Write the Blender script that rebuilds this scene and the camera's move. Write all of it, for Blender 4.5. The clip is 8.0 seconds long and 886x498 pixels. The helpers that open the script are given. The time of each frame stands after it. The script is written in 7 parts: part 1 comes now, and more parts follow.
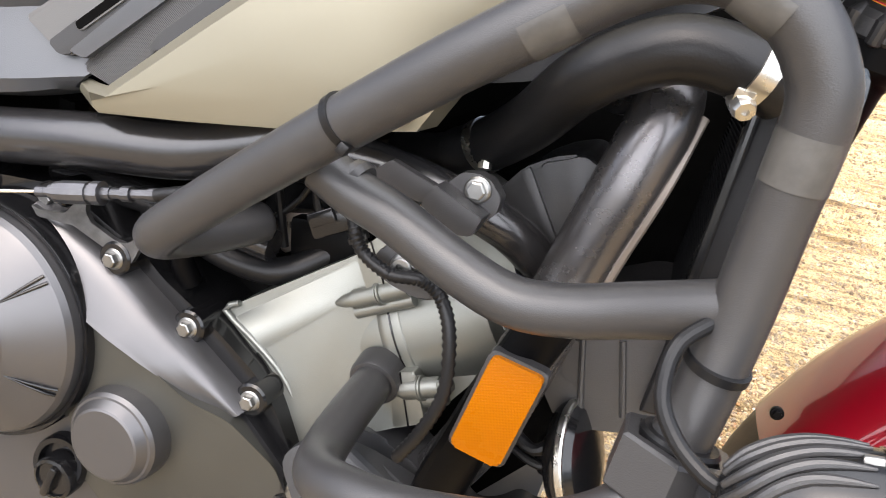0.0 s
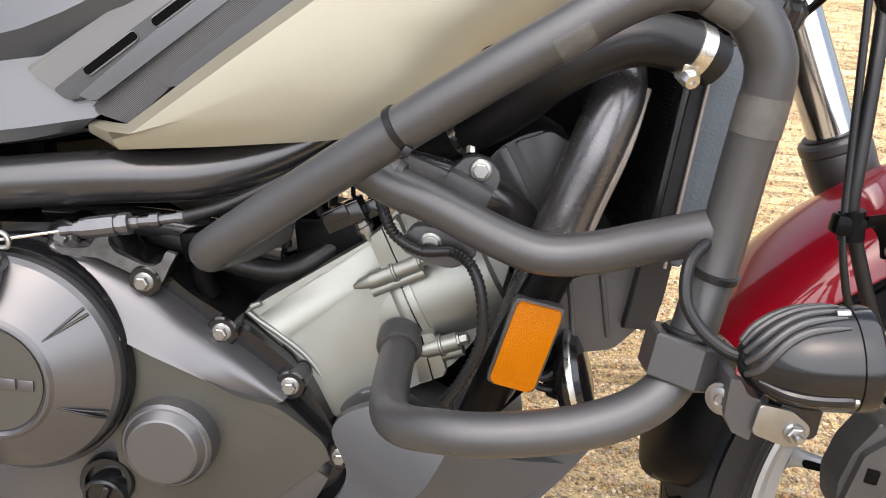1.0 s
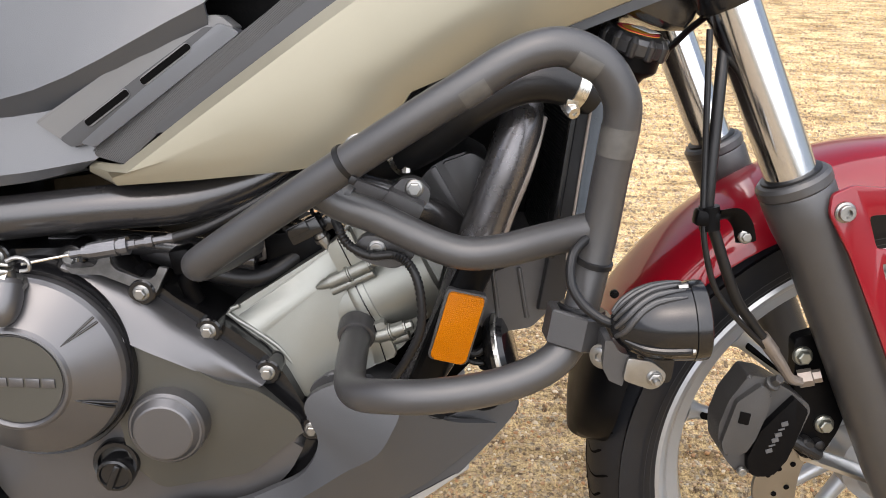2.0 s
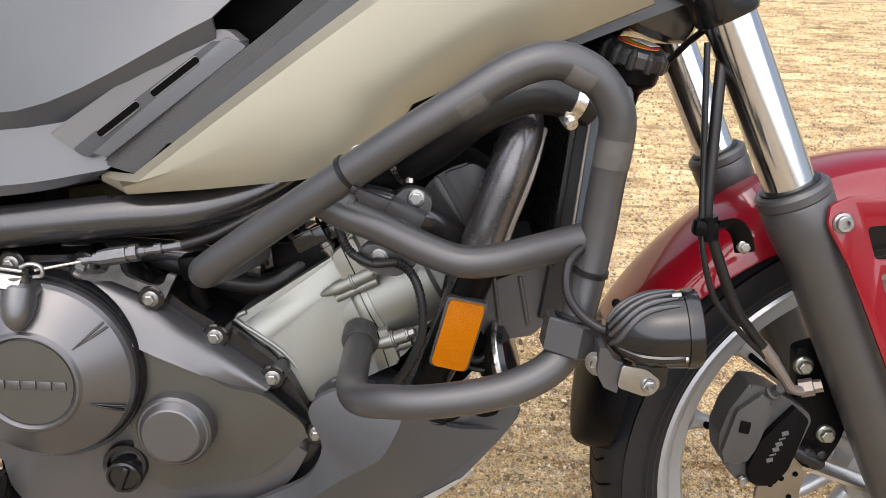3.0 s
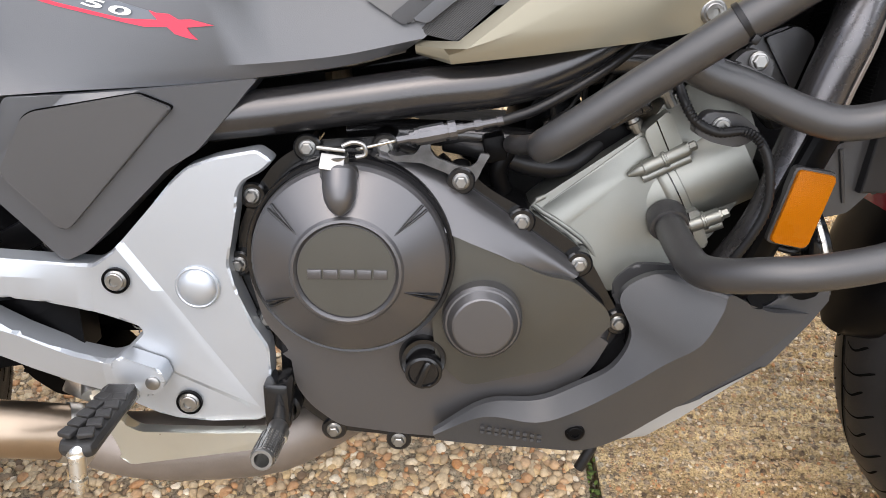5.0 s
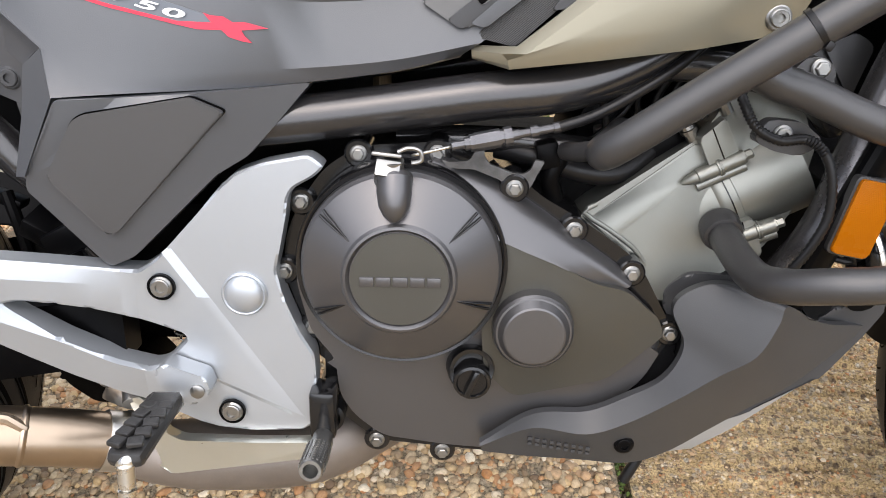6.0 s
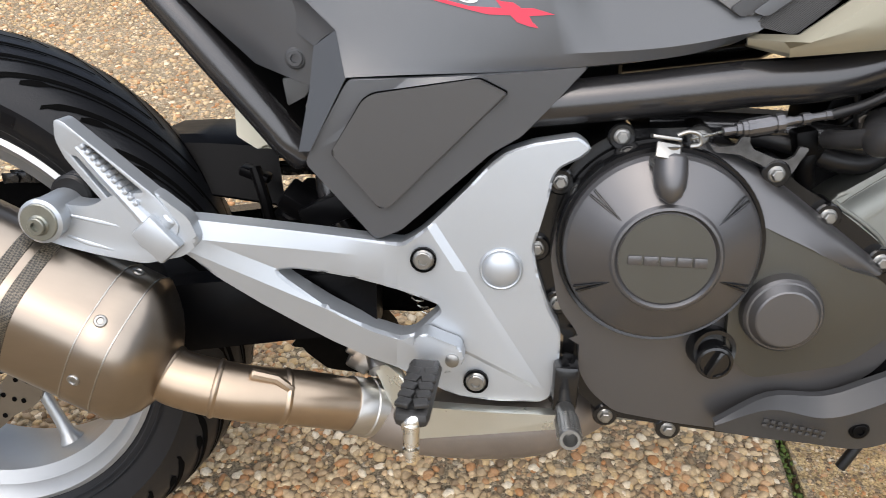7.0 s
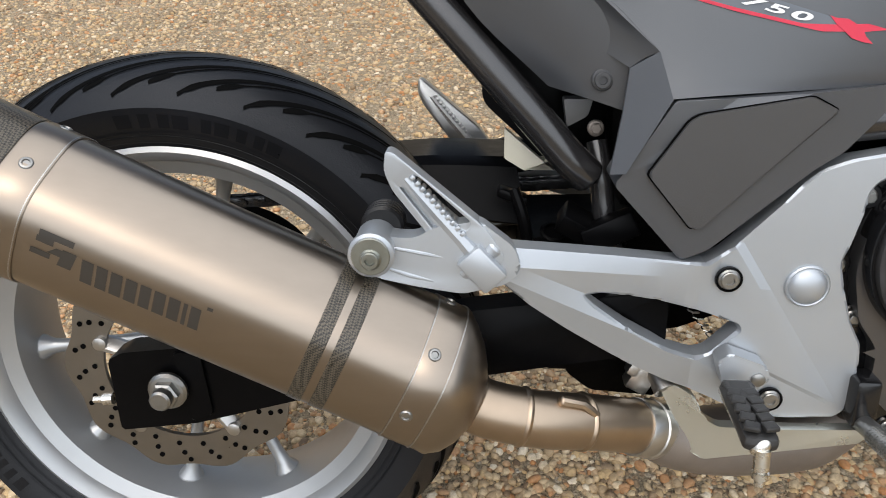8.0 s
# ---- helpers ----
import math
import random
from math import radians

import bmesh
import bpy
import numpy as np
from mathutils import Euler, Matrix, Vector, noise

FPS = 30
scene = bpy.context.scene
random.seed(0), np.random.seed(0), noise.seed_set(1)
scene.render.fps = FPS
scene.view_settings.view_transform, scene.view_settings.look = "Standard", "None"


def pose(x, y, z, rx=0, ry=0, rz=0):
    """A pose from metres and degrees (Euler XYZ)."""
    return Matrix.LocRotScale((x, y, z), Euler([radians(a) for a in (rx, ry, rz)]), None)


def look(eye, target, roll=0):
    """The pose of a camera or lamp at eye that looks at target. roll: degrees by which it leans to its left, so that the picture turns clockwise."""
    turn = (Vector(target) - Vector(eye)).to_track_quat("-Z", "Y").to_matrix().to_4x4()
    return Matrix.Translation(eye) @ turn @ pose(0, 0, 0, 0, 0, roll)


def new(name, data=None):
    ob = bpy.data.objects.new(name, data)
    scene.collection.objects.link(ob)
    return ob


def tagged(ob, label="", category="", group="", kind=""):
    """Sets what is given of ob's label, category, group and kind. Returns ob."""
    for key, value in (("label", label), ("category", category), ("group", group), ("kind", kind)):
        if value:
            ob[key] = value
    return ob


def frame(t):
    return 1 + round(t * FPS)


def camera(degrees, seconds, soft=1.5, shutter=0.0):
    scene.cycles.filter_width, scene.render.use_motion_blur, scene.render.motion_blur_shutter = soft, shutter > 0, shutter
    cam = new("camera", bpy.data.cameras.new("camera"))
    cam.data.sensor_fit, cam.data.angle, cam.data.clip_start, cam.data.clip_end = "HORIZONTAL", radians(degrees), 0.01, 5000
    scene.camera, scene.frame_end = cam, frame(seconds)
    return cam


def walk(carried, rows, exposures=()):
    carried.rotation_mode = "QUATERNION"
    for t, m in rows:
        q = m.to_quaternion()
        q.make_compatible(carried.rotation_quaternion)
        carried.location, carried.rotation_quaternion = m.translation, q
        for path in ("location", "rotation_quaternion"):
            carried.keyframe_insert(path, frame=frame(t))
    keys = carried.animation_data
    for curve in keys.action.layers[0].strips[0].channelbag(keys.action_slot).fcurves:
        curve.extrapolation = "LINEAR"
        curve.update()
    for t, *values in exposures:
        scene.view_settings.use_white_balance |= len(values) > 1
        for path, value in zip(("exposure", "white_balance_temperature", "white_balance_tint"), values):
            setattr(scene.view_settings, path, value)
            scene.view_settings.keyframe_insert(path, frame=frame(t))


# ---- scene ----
cam = camera(58.6, 8.0, 0.75, 0.10)
PATH = [
    (0, (1.113, -0.357, 0.817), (0.616, 1.288, -0.205), 5.3),
    (0.2, (1.063, -0.372, 0.816), (0.647, 1.294, -0.209), 4.3),
    (0.5, (1.0, -0.414, 0.809), (0.788, 1.287, -0.221), 4.9),
    (0.7, (1.007, -0.42, 0.825), (0.827, 1.268, -0.232), 3.3),
    (1, (1.018, -0.452, 0.85), (0.939, 1.255, -0.189), 3.4),
    (1.2, (1.032, -0.475, 0.85), (0.962, 1.236, -0.184), 2.7),
    (1.5, (1.033, -0.517, 0.877), (1.025, 1.188, -0.168), 2.5),
    (2, (1.034, -0.556, 0.918), (1.061, 1.154, -0.12), 2.3),
    (2.2, (1.029, -0.558, 0.938), (1.073, 1.141, -0.117), 2.3),
    (3.3, (1.051, -0.569, 0.921), (1.02, 1.157, -0.089), 1.7),
    (3.5, (1.047, -0.571, 0.932), (1.022, 1.141, -0.102), 1.6),
    (4, (1.005, -0.593, 0.903), (0.916, 1.092, -0.17), 0.2),
    (4.2, (0.945, -0.589, 0.884), (0.872, 1.074, -0.225), 0.0),
    (4.5, (0.862, -0.576, 0.868), (0.797, 1.06, -0.281), -0.3),
    (4.7, (0.816, -0.569, 0.859), (0.789, 1.065, -0.293), -0.1),
    (5.8, (0.76, -0.547, 0.853), (0.754, 1.088, -0.3), 0.5),
    (6, (0.745, -0.551, 0.851), (0.727, 1.092, -0.289), 0.6),
    (6.2, (0.726, -0.554, 0.858), (0.691, 1.085, -0.287), 0.6),
    (6.5, (0.677, -0.569, 0.861), (0.584, 1.064, -0.29), 0.1),
    (7, (0.576, -0.589, 0.853), (0.436, 1.043, -0.295), -0.1),
    (7.2, (0.513, -0.579, 0.863), (0.378, 1.043, -0.299), 0.1),
    (7.5, (0.444, -0.569, 0.863), (0.287, 1.056, -0.292), -0.8),
    (7.7, (0.386, -0.577, 0.865), (0.264, 1.05, -0.292), -0.5),
    (8, (0.309, -0.588, 0.868), (0.201, 1.045, -0.283), -1.4),
]
walk(cam, [(t, look(eye, target, roll)) for t, eye, target, roll in PATH],
     [(0.0, 1.23, 6700, 14), (1.0, 1.03, 6700, 14), (2.0, 0.79, 6700, 14), (3.5, 0.71, 6650, 14), (4.5, 0.70, 6600, 14), (6.5, 0.61, 6600, 13), (8.0, 0.12, 6550, 10)])
from mathutils.bvhtree import BVHTree

# ---- world and light ----
world = bpy.data.worlds.new("sky")
scene.world = world
world.use_nodes = True
wn, wl = world.node_tree.nodes, world.node_tree.links
sky = wn.new("ShaderNodeTexSky")
sky.sky_type, sky.sun_disc = "NISHITA", False
sky.sun_elevation, sky.sun_rotation = radians(62), radians(200)
sky.air_density, sky.dust_density, sky.ozone_density = 1.0, 4.0, 1.0
veil = wn.new("ShaderNodeHueSaturation")
veil.inputs["Saturation"].default_value = 0.75
wl.new(sky.outputs[0], veil.inputs["Color"])
wl.new(veil.outputs[0], wn["Background"].inputs["Color"])
wn["Background"].inputs["Strength"].default_value = 0.13
sun = new("sun", bpy.data.lights.new("sun", "SUN"))
sun.data.energy, sun.data.angle, sun.data.color = 3.4, radians(116), (0.915, 0.96, 1.0)
sun.matrix_world = look((0.25, -0.95, 2.1), (0, 0, 0))

# ---- materials ----
def ramp(nt, fac, stops):
    r = nt.nodes.new("ShaderNodeValToRGB")
    e = r.color_ramp.elements
    while len(e) < len(stops):
        e.new(0.5)
    for el, (p, c) in zip(e, stops):
        el.position, el.color = p, (*c, 1)
    nt.links.new(fac, r.inputs[0])
    return r.outputs[0]


def coords(nt, scale=(1, 1, 1), rot=(0, 0, 0)):
    tc, mp = nt.nodes.new("ShaderNodeTexCoord"), nt.nodes.new("ShaderNodeMapping")
    mp.inputs["Scale"].default_value = scale
    mp.inputs["Rotation"].default_value = [radians(a) for a in rot]
    nt.links.new(tc.outputs["Object"], mp.inputs[0])
    return mp.outputs[0]


def noise_node(nt, vec, scale, detail=4.0, rough=0.55):
    n = nt.nodes.new("ShaderNodeTexNoise")
    n.inputs["Scale"].default_value, n.inputs["Detail"].default_value, n.inputs["Roughness"].default_value = scale, detail, rough
    nt.links.new(vec, n.inputs["Vector"])
    return n.outputs["Fac"]


def surface(name, color, rough=0.5, metal=0.0, var=0.12, grain=350.0, bump=0.15, depth=0.0004, large=9.0, coat=0.0,
            rough_var=0.12, stretch=(1, 1, 1), rot=(0, 0, 0), spec=0.5, dust=0.000):
    """A material with variation at two scales, a fine relief, and a little dust where asked."""
    m = bpy.data.materials.new(name)
    m.use_nodes = True
    nt = m.node_tree
    b = nt.nodes["Principled BSDF"]
    b.inputs["Metallic"].default_value = metal
    b.inputs["Coat Weight"].default_value = coat
    b.inputs["Coat Roughness"].default_value = 0.06
    b.inputs["Specular IOR Level"].default_value = spec
    v = coords(nt, stretch, rot)
    big, fine = noise_node(nt, v, large, 5), noise_node(nt, v, grain, 3)
    lo, hi = [c * (1 - var) for c in color], [min(1, c * (1 + var)) for c in color]
    col = ramp(nt, big, [(0.3, lo), (0.7, hi)])
    if dust:
        mx = nt.nodes.new("ShaderNodeMix")
        mx.data_type = "RGBA"
        d = ramp(nt, noise_node(nt, v, large * 6, 8, 0.7), [(0.52, (0, 0, 0)), (0.78, (dust, dust, dust))])
        nt.links.new(d, mx.inputs[0])
        nt.links.new(col, mx.inputs[6])
        mx.inputs[7].default_value = (0.30, 0.27, 0.22, 1)
        col = mx.outputs[2]
    nt.links.new(col, b.inputs["Base Color"])
    mr = nt.nodes.new("ShaderNodeMapRange")
    mr.inputs["To Min"].default_value, mr.inputs["To Max"].default_value = max(0.02, rough - rough_var), min(1, rough + rough_var)
    nt.links.new(noise_node(nt, v, large * 3.1, 6, 0.6), mr.inputs[0])
    nt.links.new(mr.outputs[0], b.inputs["Roughness"])
    if bump:
        bp = nt.nodes.new("ShaderNodeBump")
        bp.inputs["Strength"].default_value, bp.inputs["Distance"].default_value = bump, depth
        nt.links.new(fine, bp.inputs["Height"])
        nt.links.new(bp.outputs[0], b.inputs["Normal"])
    return m


def shader(m):
    return m.node_tree, m.node_tree.nodes["Principled BSDF"]


DARK = surface("grey_plastic", (0.051, 0.0545, 0.0605), 0.33, 0, 0.06, 1400, 0.25, 0.0003, 5, dust=0.011, spec=0.75)
DARK2 = surface("charcoal_plastic", (0.037, 0.038, 0.040), 0.38, 0, 0.08, 1400, 0.3, 0.0003, 6, dust=0.013, spec=0.44)
VENT = surface("light_grey_plastic", (0.105, 0.105, 0.104), 0.36, 0, 0.05, 1200, 0.2, 0.0003, 6, dust=0.009)
GOLD = surface("champagne_paint", (0.240, 0.222, 0.166), 0.32, 0.55, 0.04, 2500, 0.12, 0.0001, 3, coat=0.0, rough_var=0.04)
TUBE = surface("black_powder_coat", (0.031, 0.0305, 0.031), 0.36, 0, 0.12, 1500, 0.4, 0.0003, 12, rough_var=0.08, dust=0.022, spec=0.62)
SPAR = surface("black_frame_paint", (0.016, 0.0155, 0.016), 0.22, 0.0, 0.1, 900, 0.12, 0.0003, 8, rough_var=0.06, dust=0.013, spec=0.8)
ENGINE = surface("engine_grey_paint", (0.114, 0.112, 0.114), 0.34, 0.75, 0.04, 1600, 0.12, 0.0002, 5, rough_var=0.03, dust=0.003)
ENGINE2 = surface("engine_flat_paint", (0.090, 0.089, 0.079), 0.38, 0.7, 0.05, 1600, 0.3, 0.0003, 8, dust=0.009)
GLOSS = surface("gloss_black", (0.006, 0.006, 0.0065), 0.16, 0, 0.1, 600, 0.05, 0.0002, 9, dust=0.011)
BLACK = surface("black_plastic", (0.0024, 0.0024, 0.0027), 0.34, 0, 0.15, 900, 0.2, 0.0003, 12, dust=0.006, spec=0.07)
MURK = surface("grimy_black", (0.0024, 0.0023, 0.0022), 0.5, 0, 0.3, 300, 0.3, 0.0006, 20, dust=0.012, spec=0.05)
CAST = surface("cast_aluminium", (0.235, 0.240, 0.218), 0.42, 0.8, 0.08, 1300, 0.3, 0.0003, 9, rough_var=0.08, dust=0.007)
SILVER = surface("silver_painted_alloy", (0.40, 0.425, 0.450), 0.38, 0.65, 0.05, 1800, 0.15, 0.0002, 6, rough_var=0.05, dust=0.004)
RIM = surface("silver_wheel_paint", (0.36, 0.37, 0.375), 0.33, 0.6, 0.06, 1500, 0.04, 0.0002, 8, dust=0.009)
ZINC = surface("zinc_plated_steel", (0.62, 0.60, 0.55), 0.28, 1.0, 0.12, 900, 0.15, 0.0002, 30, rough_var=0.1)
ZINCO = surface("dull_zinc", (0.24, 0.245, 0.215), 0.36, 0.9, 0.15, 800, 0.3, 0.0003, 50, dust=0.02)
BOLT = surface("bolt_steel", (0.28, 0.277, 0.265), 0.33, 0.95, 0.15, 800, 0.2, 0.0002, 60, dust=0.022)
CHROME = surface("chrome", (0.62, 0.62, 0.62), 0.15, 1.0, 0.02, 300, 0.0, 0.0001, 5, rough_var=0.03)
STEEL = surface("brushed_steel", (0.46, 0.45, 0.43), 0.34, 1.0, 0.1, 700, 0.2, 0.0002, 14, stretch=(1, 1, 4))
RUBBER = surface("tyre_rubber", (0.0085, 0.0092, 0.0110), 0.38, 0, 0.2, 500, 0.35, 0.0005, 9, rough_var=0.10, dust=0.007, spec=0.26)
SOFT = surface("black_rubber", (0.0075, 0.0075, 0.008), 0.36, 0, 0.2, 700, 0.3, 0.0004, 14, dust=0.012, spec=0.3)
TITAN = surface("brushed_titanium", (0.29, 0.245, 0.200), 0.30, 1.0, 0.04, 60, 0.0, 0.0002, 5, rough_var=0.02, stretch=(3, 14, 14), rot=(0, 26, 0))
PIPE = surface("heat_tinted_titanium", (0.37, 0.29, 0.215), 0.33, 1.0, 0.12, 500, 0.12, 0.0002, 12, rough_var=0.04)
RED = surface("red_paint", (0.165, 0.0015, 0.007), 0.35, 0.0, 0.06, 2500, 0.0, 0.0001, 5, coat=0.9, rough_var=0.03, spec=0.1)
REDINK = surface("red_sticker", (0.50, 0.016, 0.045), 0.5, 0, 0.05, 900, 0.05)
WHITEINK = surface("white_sticker", (0.72, 0.73, 0.74), 0.45, 0, 0.05, 900, 0.05)
FIELDINK = surface("blue_grey_sticker", (0.095, 0.108, 0.125), 0.45, 0, 0.05, 900, 0.05)
GREYINK = surface("slate_sticker", (0.06, 0.068, 0.076), 0.4, 0, 0.05, 900, 0.05)
ETCH = surface("etched_dark_print", (0.035, 0.030, 0.024), 0.5, 0.2, 0.1, 900, 0.05)
CARBON = surface("carbon_band", (0.05, 0.045, 0.035), 0.3, 0.2, 0.2, 700, 0.4, 0.0004, 30)
MUFGREY = surface("sooty_steel", (0.23, 0.20, 0.175), 0.5, 0.7, 0.15, 500, 0.3, 0.0004, 14, dust=0.022)
TAPE = surface("worn_film_patch", (0.062, 0.060, 0.056), 0.34, 0.0, 0.3, 300, 0.3, 0.0004, 60, dust=0.03)
CORE = surface("radiator_core", (0.010, 0.010, 0.011), 0.5, 0.2, 0.2, 600, 0.3)
BLUEG = surface("blue_grey_shroud", (0.035, 0.045, 0.055), 0.42, 0, 0.2, 500, 0.5, 0.0006, 25, dust=0.022)
CREAM = surface("cream_plastic", (0.55, 0.52, 0.42), 0.5, 0, 0.06, 500, 0.1)
MOSS = surface("moss", (0.075, 0.11, 0.018), 0.9, 0, 0.4, 300, 0.8, 0.002, 60)
DISC = surface("brake_disc_steel", (0.24, 0.225, 0.205), 0.32, 1.0, 0.08, 500, 0.15, 0.0002, 20)
FOIL = surface("paper_label", (0.6, 0.6, 0.58), 0.5, 0, 0.05)
YELLOW = surface("yellow_sticker", (0.6, 0.32, 0.02), 0.5, 0, 0.05)

# carbon cloth: a fine twill of lighter and darker squares
nt, bs = shader(CARBON)
ck = nt.nodes.new("ShaderNodeTexChecker")
ck.inputs["Scale"].default_value = 620
ck.inputs["Color1"].default_value, ck.inputs["Color2"].default_value = (0.02, 0.018, 0.014, 1), (0.09, 0.075, 0.055, 1)
nt.links.new(coords(nt, (1, 1, 1), (20, 25, 45)), ck.inputs["Vector"])
nt.links.new(ck.outputs["Color"], bs.inputs["Base Color"])

# amber reflector: prisms under a smooth clear face
AMBER = surface("amber_reflector", (0.34, 0.100, 0.0), 0.3, 0, 0.12, 300, 0, coat=0.03, spec=0.12)
nt, bs = shader(AMBER)
wv = nt.nodes.new("ShaderNodeTexVoronoi")
wv.inputs["Scale"].default_value, wv.inputs["Randomness"].default_value = 620, 0.0
nt.links.new(coords(nt, (1, 1, 1), (0, 14, 0)), wv.inputs["Vector"])
bp = nt.nodes.new("ShaderNodeBump")
bp.inputs["Strength"].default_value, bp.inputs["Distance"].default_value = 0.5, 0.0006
nt.links.new(wv.outputs["Distance"], bp.inputs["Height"])
nt.links.new(bp.outputs[0], bs.inputs["Normal"])
bs.inputs["Emission Strength"].default_value = 0.0

# knurled strip: fine ribs
KNURL = surface("ribbed_plastic", (0.05, 0.05, 0.05), 0.5, 0, 0.05, 900, 0, spec=0.3)
nt, bs = shader(KNURL)
wv = nt.nodes.new("ShaderNodeTexWave")
wv.inputs["Scale"].default_value = 300
nt.links.new(coords(nt, (1, 1, 1), (0, 60, 0)), wv.inputs["Vector"])
bp = nt.nodes.new("ShaderNodeBump")
bp.inputs["Strength"].default_value, bp.inputs["Distance"].default_value = 0.7, 0.0006
nt.links.new(wv.outputs["Fac"], bp.inputs["Height"])
nt.links.new(bp.outputs[0], bs.inputs["Normal"])


def ground_material():
    """Weathered concrete with pebbles showing through."""
    m = bpy.data.materials.new("exposed_aggregate_concrete")
    m.use_nodes = True
    nt, b = shader(m)
    v = coords(nt)
    wob = nt.nodes.new("ShaderNodeTexVoronoi")
    wob.inputs["Scale"].default_value = 95
    nt.links.new(v, wob.inputs["Vector"])
    small = nt.nodes.new("ShaderNodeTexVoronoi")
    small.inputs["Scale"].default_value = 210
    nt.links.new(v, small.inputs["Vector"])
    sep = nt.nodes.new("ShaderNodeSeparateColor")
    nt.links.new(wob.outputs["Color"], sep.inputs[0])
    stone = ramp(nt, sep.outputs[0], [(0.0, (0.20, 0.13, 0.075)), (0.25, (0.36, 0.27, 0.17)), (0.5, (0.50, 0.42, 0.30)), (0.75, (0.42, 0.26, 0.13)), (1.0, (0.60, 0.54, 0.43))])
    paste = ramp(nt, noise_node(nt, v, 7, 8, 0.65), [(0.3, (0.24, 0.185, 0.115)), (0.7, (0.38, 0.305, 0.20))])
    mask = ramp(nt, wob.outputs["Distance"], [(0.36, (1, 1, 1)), (0.52, (0, 0, 0))])
    mx = nt.nodes.new("ShaderNodeMix")
    mx.data_type = "RGBA"
    nt.links.new(mask, mx.inputs[0])
    nt.links.new(paste, mx.inputs[6])
    nt.links.new(stone, mx.inputs[7])
    grime = nt.nodes.new("ShaderNodeMix")
    grime.data_type, grime.blend_type = "RGBA", "MULTIPLY"
    grime.inputs[0].default_value = 1.0
    nt.links.new(mx.outputs[2], grime.inputs[6])
    nt.links.new(ramp(nt, noise_node(nt, v, 2.3, 7, 0.7), [(0.25, (0.72, 0.70, 0.66)), (0.65, (1, 1, 1))]), grime.inputs[7])
    speck = nt.nodes.new("ShaderNodeMix")
    speck.data_type, speck.blend_type = "RGBA", "MULTIPLY"
    speck.inputs[0].default_value = 1.0
    nt.links.new(grime.outputs[2], speck.inputs[6])
    nt.links.new(ramp(nt, noise_node(nt, v, 300, 3, 0.6), [(0.36, (0.45, 0.41, 0.36)), (0.52, (1, 1, 1)), (0.68, (1.3, 1.27, 1.2))]), speck.inputs[7])
    nt.links.new(speck.outputs[2], b.inputs["Base Color"])
    b.inputs["Roughness"].default_value = 0.85
    add = nt.nodes.new("ShaderNodeMath")
    add.operation = "ADD"
    inv = nt.nodes.new("ShaderNodeMath")
    inv.operation, inv.inputs[1].default_value = "MULTIPLY", -1.0
    nt.links.new(wob.outputs["Distance"], inv.inputs[0])
    nt.links.new(inv.outputs[0], add.inputs[0])
    nt.links.new(noise_node(nt, v, 160, 6, 0.7), add.inputs[1])
    bp = nt.nodes.new("ShaderNodeBump")
    bp.inputs["Strength"].default_value, bp.inputs["Distance"].default_value = 0.9, 0.006
    nt.links.new(add.outputs[0], bp.inputs["Height"])
    nt.links.new(bp.outputs[0], b.inputs["Normal"])
    return m


GROUND = ground_material()
TAMPED = ground_material()
TAMPED.name = "tamped_ridged_concrete"
for nd in TAMPED.node_tree.nodes:
    if nd.bl_idname == "ShaderNodeValToRGB" and abs(nd.color_ramp.elements[0].color[0] - 0.24) < 0.01:
        nd.color_ramp.elements[0].color, nd.color_ramp.elements[1].color = (0.48, 0.325, 0.145, 1), (0.86, 0.67, 0.375, 1)
tn, tb = shader(TAMPED)
band = tn.nodes.new("ShaderNodeMix")
band.data_type, band.blend_type = "RGBA", "MULTIPLY"
band.inputs[0].default_value = 1.0
old = tb.inputs["Base Color"].links[0].from_socket
tn.links.new(old, band.inputs[6])
tn.links.new(ramp(tn, noise_node(tn, coords(tn, (5, 34, 1)), 1.0, 6, 0.7), [(0.36, (0.42, 0.38, 0.32)), (0.56, (1, 1, 1))]), band.inputs[7])
tn.links.new(band.outputs[2], tb.inputs["Base Color"])
PEBBLE = surface("river_pebbles", (0.4, 0.3, 0.2), 0.6, 0, 0.1, 400, 0.3, 0.0004, 60)
nt, bs = shader(PEBBLE)
geo = nt.nodes.new("ShaderNodeNewGeometry")
tint = ramp(nt, geo.outputs["Random Per Island"], [(0.0, (0.17, 0.105, 0.055)), (0.18, (0.45, 0.325, 0.185)), (0.4, (0.60, 0.465, 0.285)), (0.55, (0.47, 0.215, 0.075)), (0.68, (0.42, 0.305, 0.18)), (0.84, (0.58, 0.40, 0.19)), (1.0, (0.76, 0.66, 0.50))])
mx = nt.nodes.new("ShaderNodeMix")
mx.data_type, mx.blend_type = "RGBA", "MULTIPLY"
mx.inputs[0].default_value = 1.0
nt.links.new(tint, mx.inputs[6])
nt.links.new(ramp(nt, noise_node(nt, coords(nt), 180, 5, 0.7), [(0.3, (0.65, 0.62, 0.58)), (0.65, (1.05, 1.05, 1.05))]), mx.inputs[7])
nt.links.new(mx.outputs[2], bs.inputs["Base Color"])

# ---- building helpers ----
def V(*a):
    return Vector(a)


def finish(bm, sharp=28):
    bmesh.ops.recalc_face_normals(bm, faces=bm.faces)
    for f in bm.faces:
        f.smooth = True
    for e in bm.edges:
        if len(e.link_faces) == 2 and e.calc_face_angle(0) > radians(sharp):
            e.smooth = False


